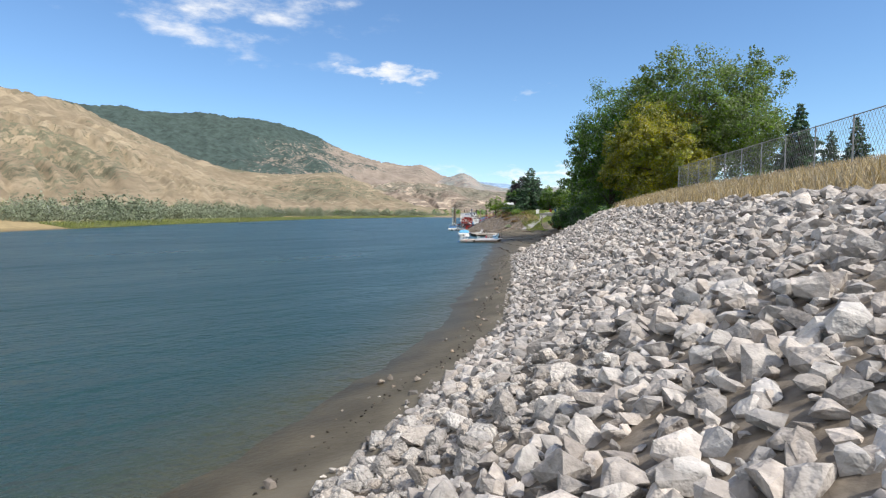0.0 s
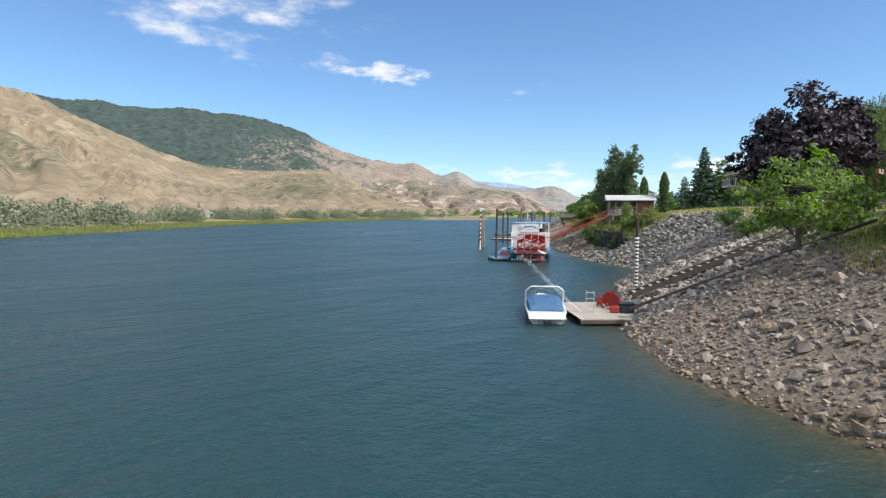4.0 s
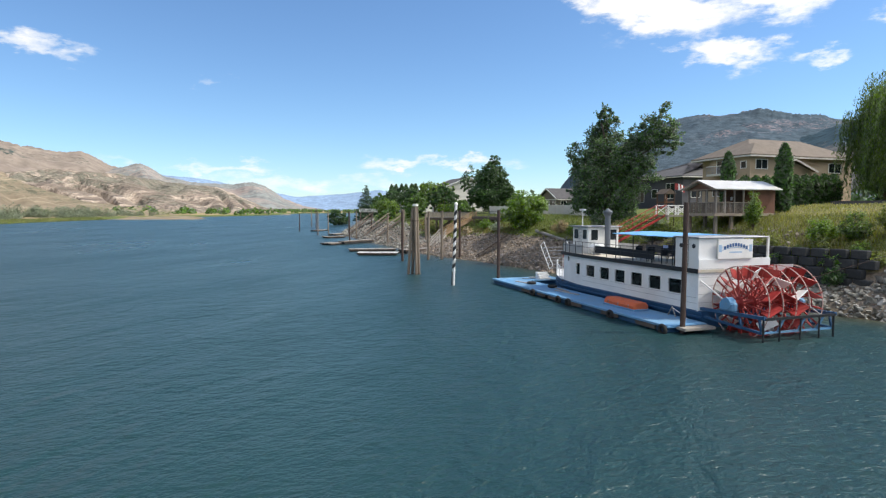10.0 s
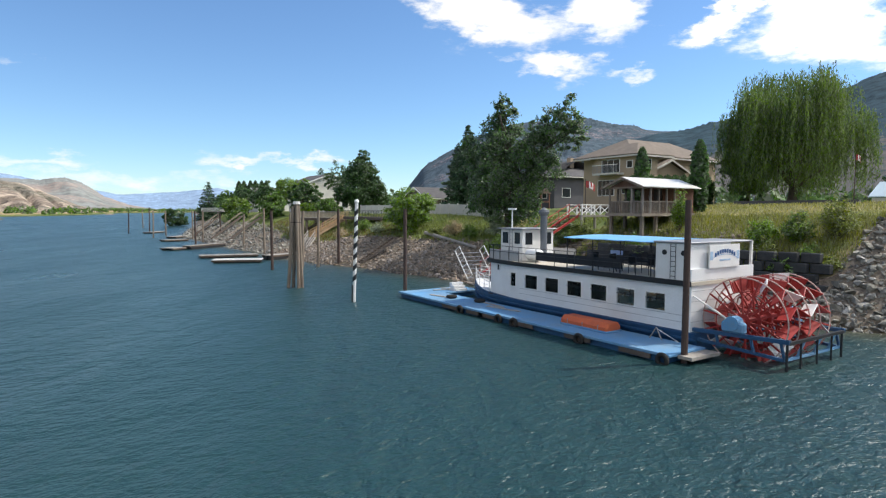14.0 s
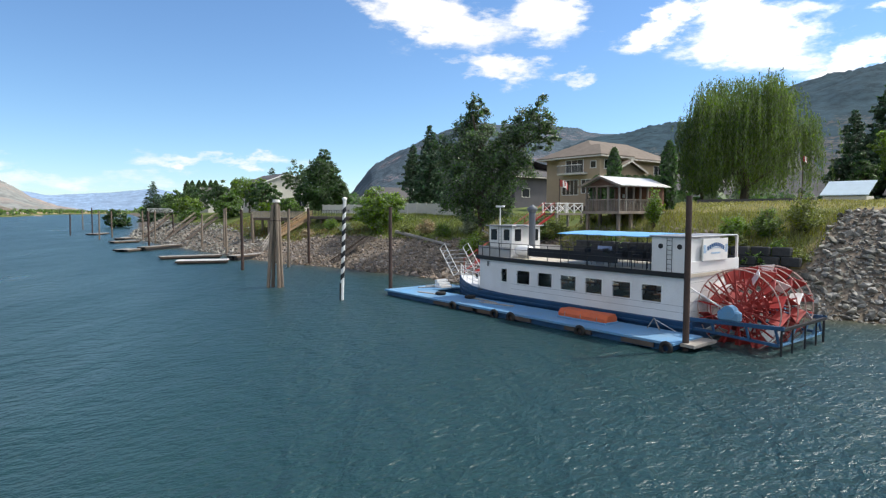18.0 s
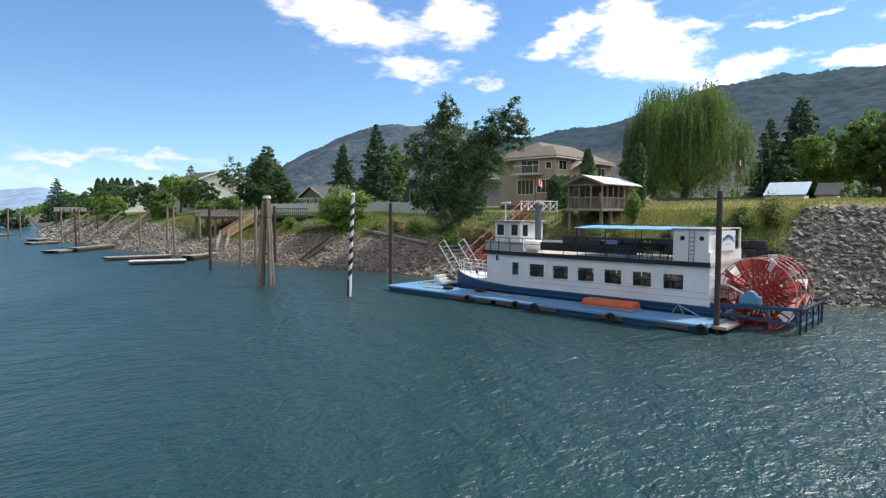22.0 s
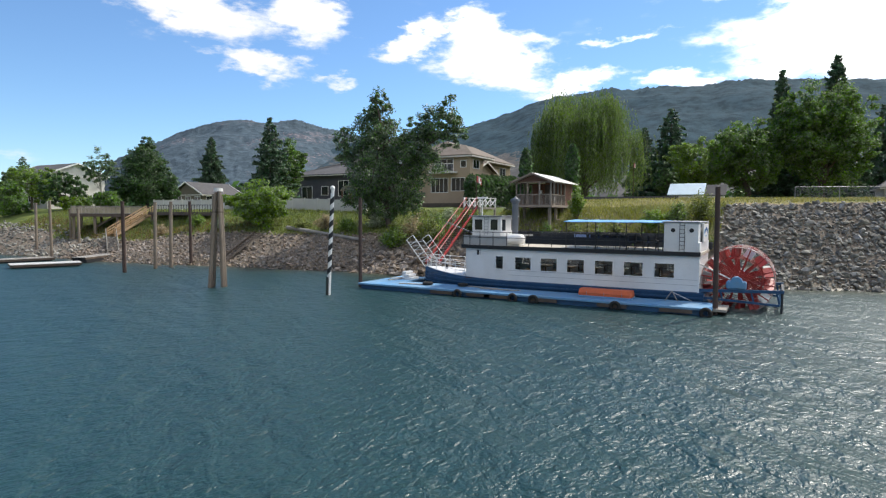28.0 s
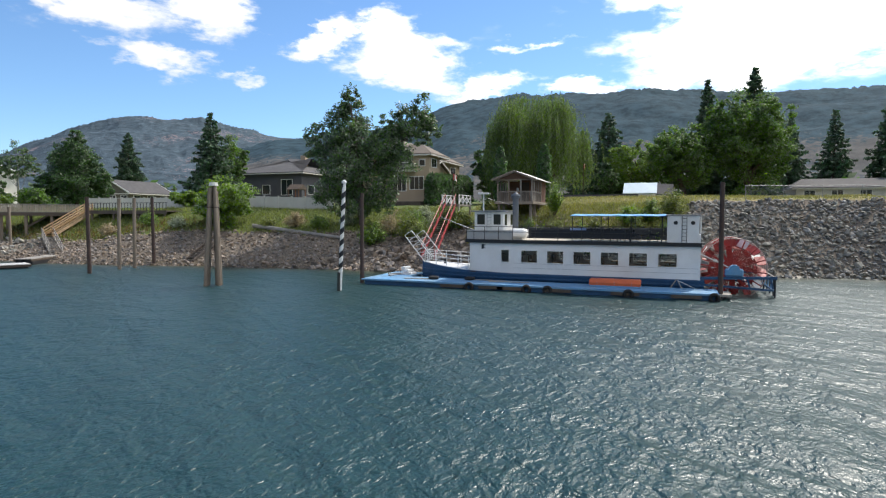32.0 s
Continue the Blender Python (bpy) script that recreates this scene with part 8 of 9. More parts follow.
tree("round_shrub_tree", 14.7, 47.4, "bright green rounded shrub tree above the stony bank", "tree", round_blobs(5.6, 6.6, R0, 8, 0.08), M_LEAFL, 170, 64, 0.16, 22, 0.12, clump=0.22)
tree("dark_maple", 26.3, 85, "dense dark green cone-shaped maple in a garden", "tree", [(0, 0, 4.0, 3.9, 3.9, 3.0), (0, 0, 7.0, 2.9, 2.9, 2.8), (0.2, 0, 9.4, 1.6, 1.6, 2.0), (0.2, 0, 10.9, 0.7, 0.7, 1.0), (2.8, -1.5, 3.0, 1.8, 1.8, 1.8), (-2.6, 2, 3.2, 1.9, 1.9, 1.8), (1.2, -2.8, 4.6, 1.6, 1.6, 2.0), (-1.6, -1.4, 6.4, 1.4, 1.4, 1.6)], M_LEAFD, 380, 80, 0.17, 23, 0.3, clump=0.2)
spruce("spruce_tree", 42.5, 74.5, 16.0, 8.2, "tall dark spruce behind the garden fence", 24)
tree("broadleaf_tree", 47.6, 75.5, "dense green garden tree beside a spruce", "tree", round_blobs(13, 8, R0, 7, 0.1), M_LEAF, 240, 70, 0.19, 25, 0.3)
spruce("slim_pine", 92.5, 150, 22.5, 11, "slim blue-green pine behind a garden", 26)
tree("pale_birch", 27.8, 100, "thin grey-green birch with pale trunk", "tree", round_blobs(11, 6.8, R0, 7, 0.4), M_POPLAR, 90, 50, 0.15, 27, 0.16, bark=M_CONC)
willow("weeping_willow", 52, 22, 16.3, 15.6, "huge weeping willow with hanging curtains of leaves", 28, 2500, 56, leaf=0.17)
cedar("columnar_cedar", 20.6, 18.6, 6.0, 1.2, "slim columnar cedar beside the gazebo", 29, "columnar cedars")
cedar("columnar_cedar", 22.8, 14.7, 5.7, 1.3, "slim columnar cedar beside the gazebo", 30, "columnar cedars")
for i in range(10):
    cedar("hedge_cedar", 36.6 + i * 1.6, 32.4, 4.3, 2.1, "clipped dark green cedar in a hedge by a tan house", 31 + i, "cedar hedge", dens=0.5)
tree("backyard_tree", 57, 30, "dark green tree behind a hedge", "tree", round_blobs(10.5, 8, R0, 6, 0.1), M_LEAFD, 130, 44, 0.28, 41, 0.25)
spruce("dark_spruce", 76, 13.6, 17.2, 10.5, "broad dark spruce beyond the lawn", 42)
spruce("dark_spruce", 79, 18.6, 14.5, 7, "broad dark spruce beyond the lawn", 43)
tree("small_round_tree", 62, 12, "small dark rounded garden tree", "tree", round_blobs(6.2, 4.4, R0, 5, 0.08), M_LEAFD, 70, 44, 0.22, 44, 0.15)
tree("light_green_tree", 69, 8.5, "light green spreading tree at the lawn's end", "tree", round_blobs(10.5, 11, R0, 6, 0.2), M_LEAFL, 200, 80, 0.19, 45, 0.3)
tree("cottonwood", 65, -8.0, "large spreading green cottonwood at the lawn's end", "tree", round_blobs(17.5, 13.5, R0, 10, 0.08), M_LEAF, 420, 90, 0.20, 46, 0.5, shoots=160)
tree("cottonwood", 62, 1.4, "large spreading green cottonwood at the lawn's end", "tree", round_blobs(12, 12, R0, 9, 0.06), M_LEAF, 340, 90, 0.20, 47, 0.5, shoots=120)
spruce("tall_pine", 78, -2.8, 22.3, 7, "tall pine rising above the garden trees", 48)
spruce("tall_pine", 79, -10.2, 24, 8.5, "tall pine rising above the garden trees", 49)
for i, (x, y, h) in enumerate(((92, -18, 18), (96, -26, 19), (94, -34, 20), (100, -43, 19), (90, -52, 17), (98, -60, 20))):
    spruce("grey_pine", x, y, h, 8, "grey-green pine standing in a row", 50 + i, group="row of pines", n=8)
# gardens upstream
for i in range(6):
    cedar("tall_cedar", 31 + i * 1.9, 190 + (i % 2), 10.5, 2.4, "tall dark cedar in a close row", 60 + i, "cedar row", dens=1.1)
tree("garden_tree", 55, 186, "rounded green garden tree", "tree", round_blobs(10, 12, R0, 6, 0.1), M_LEAF, 110, 40, 0.4, 66, 0.25)
tree("garden_tree", 22.6, 112, "rounded green garden tree with several stems", "tree", round_blobs(8.2, 9.8, R0, 7, 0.22), M_LEAFL, 160, 60, 0.19, 67, 0.25)
spruce("garden_spruce", 27, 218, 15, 9, "dark broad spruce by the river", 68, n=7)
spruce("garden_spruce", 66, 205, 17, 9, "dark broad spruce by the river", 69, n=7)
tree("garden_tree", 18, 235, "rounded green garden tree", "tree", round_blobs(8, 11, R0, 6, 0.1), M_LEAFD, 100, 40, 0.4, 70, 0.25)
for i, (x, y, h, w) in enumerate(((19.4, 84, 2.8, 6.0), (20, 93, 2.4, 5), (14, 100, 3, 5), (22, 60, 2.4, 4), (12, 118, 3, 5), (16, 135, 3.5, 6))):
    bush("garden_shrub", x, y, h, w, "rounded pale green garden shrub above the bank", 80 + i, M_LEAFL if i % 2 else M_LEAF, 60, 50, 0.2, "garden shrubs")
for i, (y, e, h, w, m) in enumerate(((96, 17, 6.5, 8, M_LEAFD), (106, 13, 5.5, 7, M_LEAF), (118, 16, 7.5, 9, M_LEAFD), (128, 12, 5, 7, M_LEAFL), (140, 15, 8, 10, M_LEAFD), (156, 12, 6.5, 9, M_LEAF), (168, 14, 7, 9, M_LEAFD), (180, 11, 6, 9, M_LEAF), (206, 12, 7, 10, M_LEAFD), (250, 13, 8, 12, M_LEAFD), (270, 12, 8, 12, M_LEAF))):
    tree("riverside_tree", float(shore(y)) + e, y, "dark green leafy tree in a riverside garden", "tree", round_blobs(h, w, R0, 7, 0.06), m, 90, 44, 0.26, 300 + i, 0.2, group="riverside trees")
# shrubs round the gazebo, the wall top and the lawn edge
for i, (x, y, h, w) in enumerate(((16.6, 6.0, 1.8, 2.4), (17.6, 4.4, 2.0, 2.2), (18.9, 2.6, 2.6, 2.6), (17.4, 12.6, 3.0, 1.6), (15.6, 22.0, 2.4, 3.0), (14.2, 25.5, 2.6, 3.4), (13.2, 29.0, 2.2, 3.0), (16, 26, 2.4, 3.2))):
    wild_shrub("bank_shrub", x, y, h, w, "wild green shrub growing on the bank", 90 + i, (M_LEAFL, M_WILLOW, M_BLADE)[i % 3], 60, 40, 0.10, "bank shrubs")
# along the first stretch
tree("purple_maple", 25.3, -26.5, "dark purple-leaved maple on the lawn", "tree", round_blobs(10.5, 10.5, R0, 9, 0.12), M_LEAFP, 330, 50, 0.22, 110, 0.35, clump=0.17)
spruce("blue_spruce", 28.2, -52, 11.3, 9.6, "dense dark spruce behind a hedge", 111)
spruce("blue_spruce", 40, -22, 12, 6.4, "dense dark spruce behind a hedge", 116)
willow("garden_willow", 49, -37, 12.5, 11, "light green weeping willow in a garden", 112, 300, 40)
for i, (x, y, h, w, m) in enumerate(((33, -56, 5.5, 7, M_LEAF), (37, -60, 5.2, 8, M_LEAFL), (44, -56, 6, 7, M_LEAF), (42, -64, 4.2, 8, M_LEAFD), (50, -60, 6.5, 7, M_LEAF), (33, -38, 6.5, 7, M_LEAFL), (36, -30, 6, 7, M_LEAF))):
    tree("garden_tree", x, y, "leafy green garden tree behind the lawn", "tree", round_blobs(h, w, R0, 6, 0.08), m, 110, 46, 0.22, 120 + i, 0.15)
tree("spreading_sumac", 25.2, -47, "flat-topped spreading green tree with bare forked stems", "tree", [(0, 0, 4.6, 3.0, 3.0, 0.9), (1.5, 1.2, 4.9, 1.6, 1.6, 0.7), (-1.6, -0.8, 4.4, 1.6, 1.6, 0.7)], M_LEAF, 90, 52, 0.16, 130, 0.12)
tree("bank_tree", 18.6, -43.5, "bright green multi-stemmed tree leaning over the stony bank", "tree", [(0, 0, 3.3, 2.2, 2.2, 1.4), (-1.5, 0.6, 2.5, 1.4, 1.4, 1.0), (1.4, -1.0, 2.6, 1.6, 1.6, 1.1), (0.4, 1.6, 2.2, 1.4, 1.4, 1.0), (-0.6, -1.6, 2.3, 1.3, 1.3, 0.9), (2.8, -2.4, 2.6, 1.2, 1.2, 0.8), (2.2, 1.4, 3.4, 1.1, 1.1, 0.8), (-2.4, -0.6, 3.4, 0.9, 0.9, 0.7), (0.6, -0.4, 4.6, 1.0, 1.0, 0.8)], M_LEAFL, 95, 40, 0.13, 131, 0.15, clump=0.26, limbs=18)
tree("yellow_green_tree", 48.2, -117, "broad yellow-green tree at the head of the beach", "tree", round_blobs(17.5, 17, R0, 12, 0.05), M_LEAFY, 600, 90, 0.17, 132, 0.4, shoots=260)
tree("great_cottonwood", 55, -111, "great spreading willow-like tree with open limbs", "tree", round_blobs(25, 24, R0, 13, 0.18), M_WILLOW, 600, 80, 0.20, 133, 0.6, clump=0.17, shoots=200, reach=1.3)
tree("dark_beach_tree", 43.6, -101, "dense dark green tree leaning over the beach", "tree", round_blobs(25, 18, R0, 9, 0.03), M_LEAF, 420, 90, 0.18, 134, 0.45, shoots=200)
tree("dark_beach_tree", 45.5, -82, "dense dark green tree leaning over the beach", "tree", round_blobs(13, 13, R0, 9, 0.03), M_LEAFD, 320, 56, 0.26, 135, 0.45)
tree("dark_beach_tree", 58, -93, "dense dark green tree leaning over the beach", "tree", round_blobs(17, 14, R0, 9, 0.05), M_LEAF, 300, 52, 0.28, 136, 0.45)
tree("roadside_tree", 77, -132, "open green tree behind the chain-link fence", "tree", round_blobs(15, 14, R0, 8, 0.25), M_LEAFL, 200, 46, 0.3, 137, 0.35)
spruce("fence_spruce", 66, -117, 14.5, 7.5, "blue-green spruce behind the fence", 138)
for i in range(22):
    y = -139 + i * 2.9
    x = float(shore(y)) + 16.5 + 2.2 * math.sin(i * 2.1) + (3.5 if y > -82 else 0)
    bush("beach_bush", x, y, 2.6 + 1.4 * (i * 7 % 5) / 4, 5.0 + (i * 3 % 4) * 0.5, "dense dark green bush along the beach", 140 + i, (M_LEAF, M_LEAFL, M_LEAFD)[i % 3], 52, 56, 0.18, "beach bushes")
for i, (x, y, h, w, m) in enumerate(((24, -68, 0.7, 1.5, M_OLIVE), (25.5, -66, 0.8, 2.2, M_RUSTY), (23.5, -62, 1.4, 3, M_RUSTY), (22, -56, 1.6, 3.4, M_RUSTY), (25, -58, 1.9, 3, M_LEAFL), (24.5, -52, 2.0, 3.4, M_LEAFL), (21.8, -50, 1.3, 2.6, M_RUSTY), (27.5, -61, 0.7, 2, M_RUSTY), (23, -38, 2.0, 3.2, M_LEAFL), (21.5, -35.5, 1.8, 3, M_LEAF), (24.5, -32, 2, 3, M_LEAFL), (20.6, -30, 1.6, 2.2, M_LEAF), (22.6, -18, 2.2, 2.8, M_LEAF))):
    wild_shrub("slope_shrub", x, y, h * (0.4 if m is M_RUSTY else 0.8), w, "rust-coloured weedy shrub on the slope" if m is M_RUSTY else "low green shrub on the slope", 170 + i, m, 60, 36, 0.10, "slope shrubs")

# far bank thickets and woods, grass: uncountable stuff


def scatter(name, spots, leaf_mat, per, leaf, seed, label, category):
    """Many shrubs (x, y, height, width) as one mesh of leaves."""
    r = np.random.default_rng(seed)
    sp = np.array(spots)
    m = len(sp)
    d = sphere_pts(m * per, r)
    d[:, 2] = np.abs(d[:, 2])
    q = d * (r.uniform(0.45, 1, m * per) ** 0.35)[:, None]
    lump = 1 + 0.16 * np.sin(d[:, 0] * 6 + np.repeat(sp[:, 0], per)) * np.cos(d[:, 1] * 5 + np.repeat(sp[:, 1], per))
    rep = np.repeat(sp, per, axis=0)
    zz = ground_z(rep[:, 0], rep[:, 1])
    P = np.stack([rep[:, 0] + q[:, 0] * rep[:, 3] * 0.5 * lump, rep[:, 1] + q[:, 1] * rep[:, 3] * 0.5 * lump, zz + q[:, 2] * rep[:, 2] * lump], 1)
    S = leaf * r.uniform(0.6, 1.4, m * per) * np.repeat(np.clip(sp[:, 3] / 4, 0.6, 2.5), per)
    return tagged(new(name, quads(name, leaf_quads(P, d + np.array([0, 0, 0.4]), S, r), leaf_mat)), label, category, kind="stuff")


def rounded(spots, r):
    """Break each shrub (x, y, height, width) into a few overlapping round heads."""
    out = []
    for x, y, h, w in spots:
        out.append((x, y, h, w * 0.72))
        for _ in range(3):
            a, k = r.uniform(0, 6.28), r.uniform(0.45, 0.8)
            out.append((x + math.cos(a) * w * 0.42, y + math.sin(a) * w * 0.42, h * k, w * 0.62 * k + 0.6))
    return out


M_SILVER = mat("willow_thicket_leaves", (0.25, 0.28, 0.19), (0.10, 0.13, 0.08), scale=0.045, rough=0.75, bump=0, fine=0.35, island=0.2, through_light=0.12)
r = np.random.default_rng(9)
spots = []
for k in range(400):
    y = -58 + 630 * r.uniform() ** 1.15
    e = 11 + 62 * r.uniform() ** 1.3
    if y > 120 and math.sin(y * 0.071) + math.sin(y * 0.19 + 1.0) > 0.75:
        continue
    s = r.uniform(0.5, 1.3) * (1.0 if y < 150 else 0.8)
    spots.append((float(far_shore(y)) - e, y, 8.0 * s, 9.5 * s))
scatter("silver_thicket", rounded(spots, r), M_SILVER, 190, 0.25, 10, "silver-green willow thicket along the far river bank", "thicket")
spots = []
for k in range(150):
    y = -30 + 760 * r.uniform()
    e = 30 + 110 * r.uniform()
    s = r.uniform(0.5, 1.5)
    spots.append((float(far_shore(y)) - e, y, 4.6 * s, 5 * s))
scatter("dark_thicket", rounded(spots, r), M_LEAF, 60, 0.32, 11, "darker green shrubs scattered on the far flats", "thicket")
spots = []
for k in range(420):
    y = 280 + 1500 * r.uniform()
    e = 6 + 260 * r.uniform()
    s = r.uniform(0.8, 1.6)
    spots.append((float(shore(y)) + e, y, 7 * s, 10 * s))
for k in range(300):
    y = 700 + 1300 * r.uniform()
    e = 8 + 300 * r.uniform()
    s = r.uniform(0.8, 1.5)
    spots.append((float(far_shore(y)) - e, y, 6 * s, 10 * s))
scatter("distant_woods", spots, M_LEAF, 46, 0.75, 12, "distant green woods along the river", "woods")
spots = []
for k in range(150):
    x, y = 75 + 260 * r.uniform(), -120 + 420 * r.uniform()
    s = r.uniform(0.7, 1.3)
    if abs(y - 76) < 14 and x < 90:
        continue
    spots.append((x, y, 6.5 * s, 8 * s))
scatter("town_trees", spots, M_LEAFD, 60, 0.6, 13, "garden trees spread among the houses behind the bank", "woods")


def blades(name, n, pick, h, w, leaf_mat, seed, label):
    r = np.random.default_rng(seed)
    xy = pick(n, r)
    n = len(xy)
    zz = lie(xy[:, 0], xy[:, 1])
    base = np.stack([xy[:, 0], xy[:, 1], zz - 0.03], 1)
    a = r.uniform(0, 2 * math.pi, n)
    side = np.stack([np.cos(a), np.sin(a), np.zeros(n)], 1) * (w * r.uniform(0.6, 1.3, n))[:, None]
    lean = np.stack([r.normal(size=n) * 0.3, r.normal(size=n) * 0.3, np.ones(n)], 1) * (h * r.uniform(0.5, 1.3, n))[:, None]
    q = np.stack([base - side, base + side, base + lean + side * 0.25, base + lean - side * 0.25], 1)
    return tagged(new(name, quads(name, q, leaf_mat)), label, "grass", kind="stuff")


def strip(y0, y1, d0, d1):
    def pick(n, r):
        y = r.uniform(y0, y1, n)
        return np.stack([shore(y) + r.uniform(d0, d1, n), y], 1)
    return pick


blades("dry_grass", 26000, strip(-204, -145, 12.0, 18), 0.42, 0.025, M_STRAW, 31, "dry straw-coloured grass on top of the stone bank")
blades("meadow_grass", 26000, strip(-16, 22, 9.2, 26), 0.22, 0.03, mat("meadow_blades", (0.40, 0.36, 0.13), (0.25, 0.27, 0.08), scale=0.3, rough=0.8, bump=0, fine=4, island=0.3, through_light=0.2), 32, "dry green-gold meadow grass along the bank top")
blades("slope_rust", 3500, strip(48, 90, 7.2, 10.5), 0.35, 0.035, M_RUSTY, 41, "rust-red weeds on the slope")
blades("slope_grass", 34000, strip(24, 92, 7.0, 17), 0.30, 0.03, M_BLADE, 33, "green grass on the slope above the stones")
blades("weedy_grass", 14000, strip(-70, -20, 8.5, 15), 0.3, 0.03, M_BLADE, 34, "green weedy grass on the bank top")
blades("rust_weed_patch", 5000, strip(-66, -48, 8.0, 11.5), 0.16, 0.035, M_RUSTY, 35, "rust-red weeds on the bank")
for i, (x, y, h, w, m) in enumerate(((36.6, -78.5, 3.4, 4.4, M_RUSTY), (35.2, -82.0, 2.6, 3.4, M_RUSTY), (35.8, -83.0, 4.6, 5.6, M_LEAFD), (36.8, -88.5, 4.8, 5.6, M_LEAF), (37.8, -94.0, 4.8, 5.6, M_LEAFD))):
    bush("beach_bush", x, y, h, w, "rust-tinged thorny bush at the head of the beach" if m is M_RUSTY else "dense dark green bush along the beach", 210 + i, m, 60, 60, 0.17, "beach bushes")
for i in range(13):
    y = 2.0 + i * 1.1
    wild_shrub("wall_weed", float(shore(y)) + 4.2 + 0.4 * math.sin(i * 2.3), y, 0.9 + 0.25 * (i * 5 % 4), 1.5, "tall green weeds hanging over the block wall", 240 + i, (M_BLADE, M_LEAFL, M_LEAF)[i % 3], 36, 26, 0.09, "wall weeds")
blades("wall_slope_grass", 16000, strip(1.2, 20, 3.9, 11), 0.34, 0.03, mat("slope_blades", (0.30, 0.30, 0.09), (0.17, 0.20, 0.055), scale=0.3, rough=0.8, bump=0, fine=4, island=0.35, through_light=0.3), 36, "tall green grass above the block wall")
blades("far_bank_sedge", 30000, lambda n, r: (lambda y: np.stack([far_shore(y) - r.uniform(0.3, 11, n), y], 1))(-64 + 500 * r.uniform(size=n) ** 1.2), 0.6, 0.10, mat("sedge_blades", (0.235, 0.26, 0.09), (0.16, 0.19, 0.06), scale=0.1, rough=0.8, bump=0, fine=2, island=0.3, through_light=0.3), 37, "bright green sedge along the far water's edge")
for i, y in enumerate((3.4, 8.8, 14.6)):
    wild_shrub("wall_shrub", float(shore(y)) + 2.75, y, 1.3 + 0.3 * i, 1.5, "dark green shrub growing against the block wall", 270 + i, (M_LEAFD, M_LEAF)[i % 2], 44, 30, 0.10, "wall shrubs")
for i, (y, e, h, w) in enumerate(((21, 6.8, 1.8, 2.4), (23.5, 7.6, 1.5, 2.2), (25.5, 6.4, 2.0, 2.6), (28, 7.0, 2.4, 2.8), (30.0, 6.6, 1.8, 2.4), (33.5, 9.0, 1.6, 2.4), (36, 8.2, 1.4, 2.2), (39, 8.6, 1.7, 2.6), (42, 8.4, 1.2, 2.0), (52, 8.2, 1.4, 2.2), (56, 8.8, 1.6, 2.4), (61, 8.0, 1.5, 2.2), (19, 8.6, 1.6, 2.0), (26, 10.4, 1.6, 2.4))):
    wild_shrub("slope_weed", float(shore(y)) + e, y, h, w, "tangled weedy shrub on the slope above the stones", 330 + i, (M_BLADE, M_OLIVE, M_LEAFL, M_STRAW)[i % 4], 60, 34, 0.09, "slope weeds")
blades("beach_head_grass", 9000, strip(-78, -68, 8.5, 12), 0.2, 0.03, M_BLADE, 38, "rank green grass at the head of the beach")
blades("beach_head_rust", 5000, strip(-70, -58, 8.0, 12), 0.13, 0.03, M_RUSTY, 39, "rust-brown weeds at the head of the beach")
for i, (x, y, h, w) in enumerate(((22.8, -46.5, 2.2, 3.2), (24.6, -50.0, 2.6, 3.8), (25.4, -53.0, 1.8, 3.0), (23.6, -56.5, 1.2, 2.4), (21.6, -41.0, 1.8, 2.6), (23.6, -43.6, 2.4, 3.2))):
    wild_shrub("bank_top_shrub", x, y, h * 0.55, w, "tangled yellow-green shrub on the bank top", 360 + i, (M_LEAFL, M_BLADE, M_LEAF, M_RUSTY)[i % 4], 80, 40, 0.10, "bank top shrubs")
r = np.random.default_rng(19)
spots = []
for k in range(40):
    y = -140 + 85 * r.uniform()
    q = r.uniform(0.5, 1.1)
    spots.append((float(far_shore(y)) - 14 - 40 * r.uniform(), y, 3.6 * q, 5.0 * q))
scatter("sandbank_shrubs", spots, M_LEAF, 220, 0.18, 20, "scattered green shrubs on the sandy far bank", "thicket")

# ---------------------------------------------------------------- stones of the banks
shapes = []
rs = np.random.default_rng(5)
for k in range(14):
    bm = bmesh.new()
    for _ in range(15 + k % 5):
        v = rs.normal(size=3)
        v = np.sign(v) * np.abs(v / np.linalg.norm(v)) ** 0.85 * rs.uniform(0.66, 1.0)
        v[2] *= 0.66
        v[0] *= 1.15
        bm.verts.new(v * 0.5)
    res = bmesh.ops.convex_hull(bm, input=bm.verts)
    bmesh.ops.delete(bm, geom=[g for g in res["geom_interior"] if isinstance(g, bmesh.types.BMVert)], context="VERTS")
    bmesh.ops.triangulate(bm, faces=bm.faces[:])
    bm.verts.index_update()
    shapes.append((np.array([v.co[:] for v in bm.verts]), np.array([[v.index for v in f.verts] for f in bm.faces]), bm))
stone_meshes = []
for V, F, bm in shapes:
    bmesh.ops.subdivide_edges(bm, edges=bm.edges[:], cuts=2, use_grid_fill=True)
    bmesh.ops.smooth_vert(bm, verts=bm.verts[:], factor=0.45, use_axis_x=True, use_axis_y=True, use_axis_z=True)
    for v in bm.verts:
        v.co = v.co * 1.08 + Vector(rs.normal(size=3)) * 0.014
    me = bpy.data.meshes.new("stone")
    bm.to_mesh(me)
    bm.free()
    me.materials.append(M_ROCKP)
    stone_meshes.append(me)


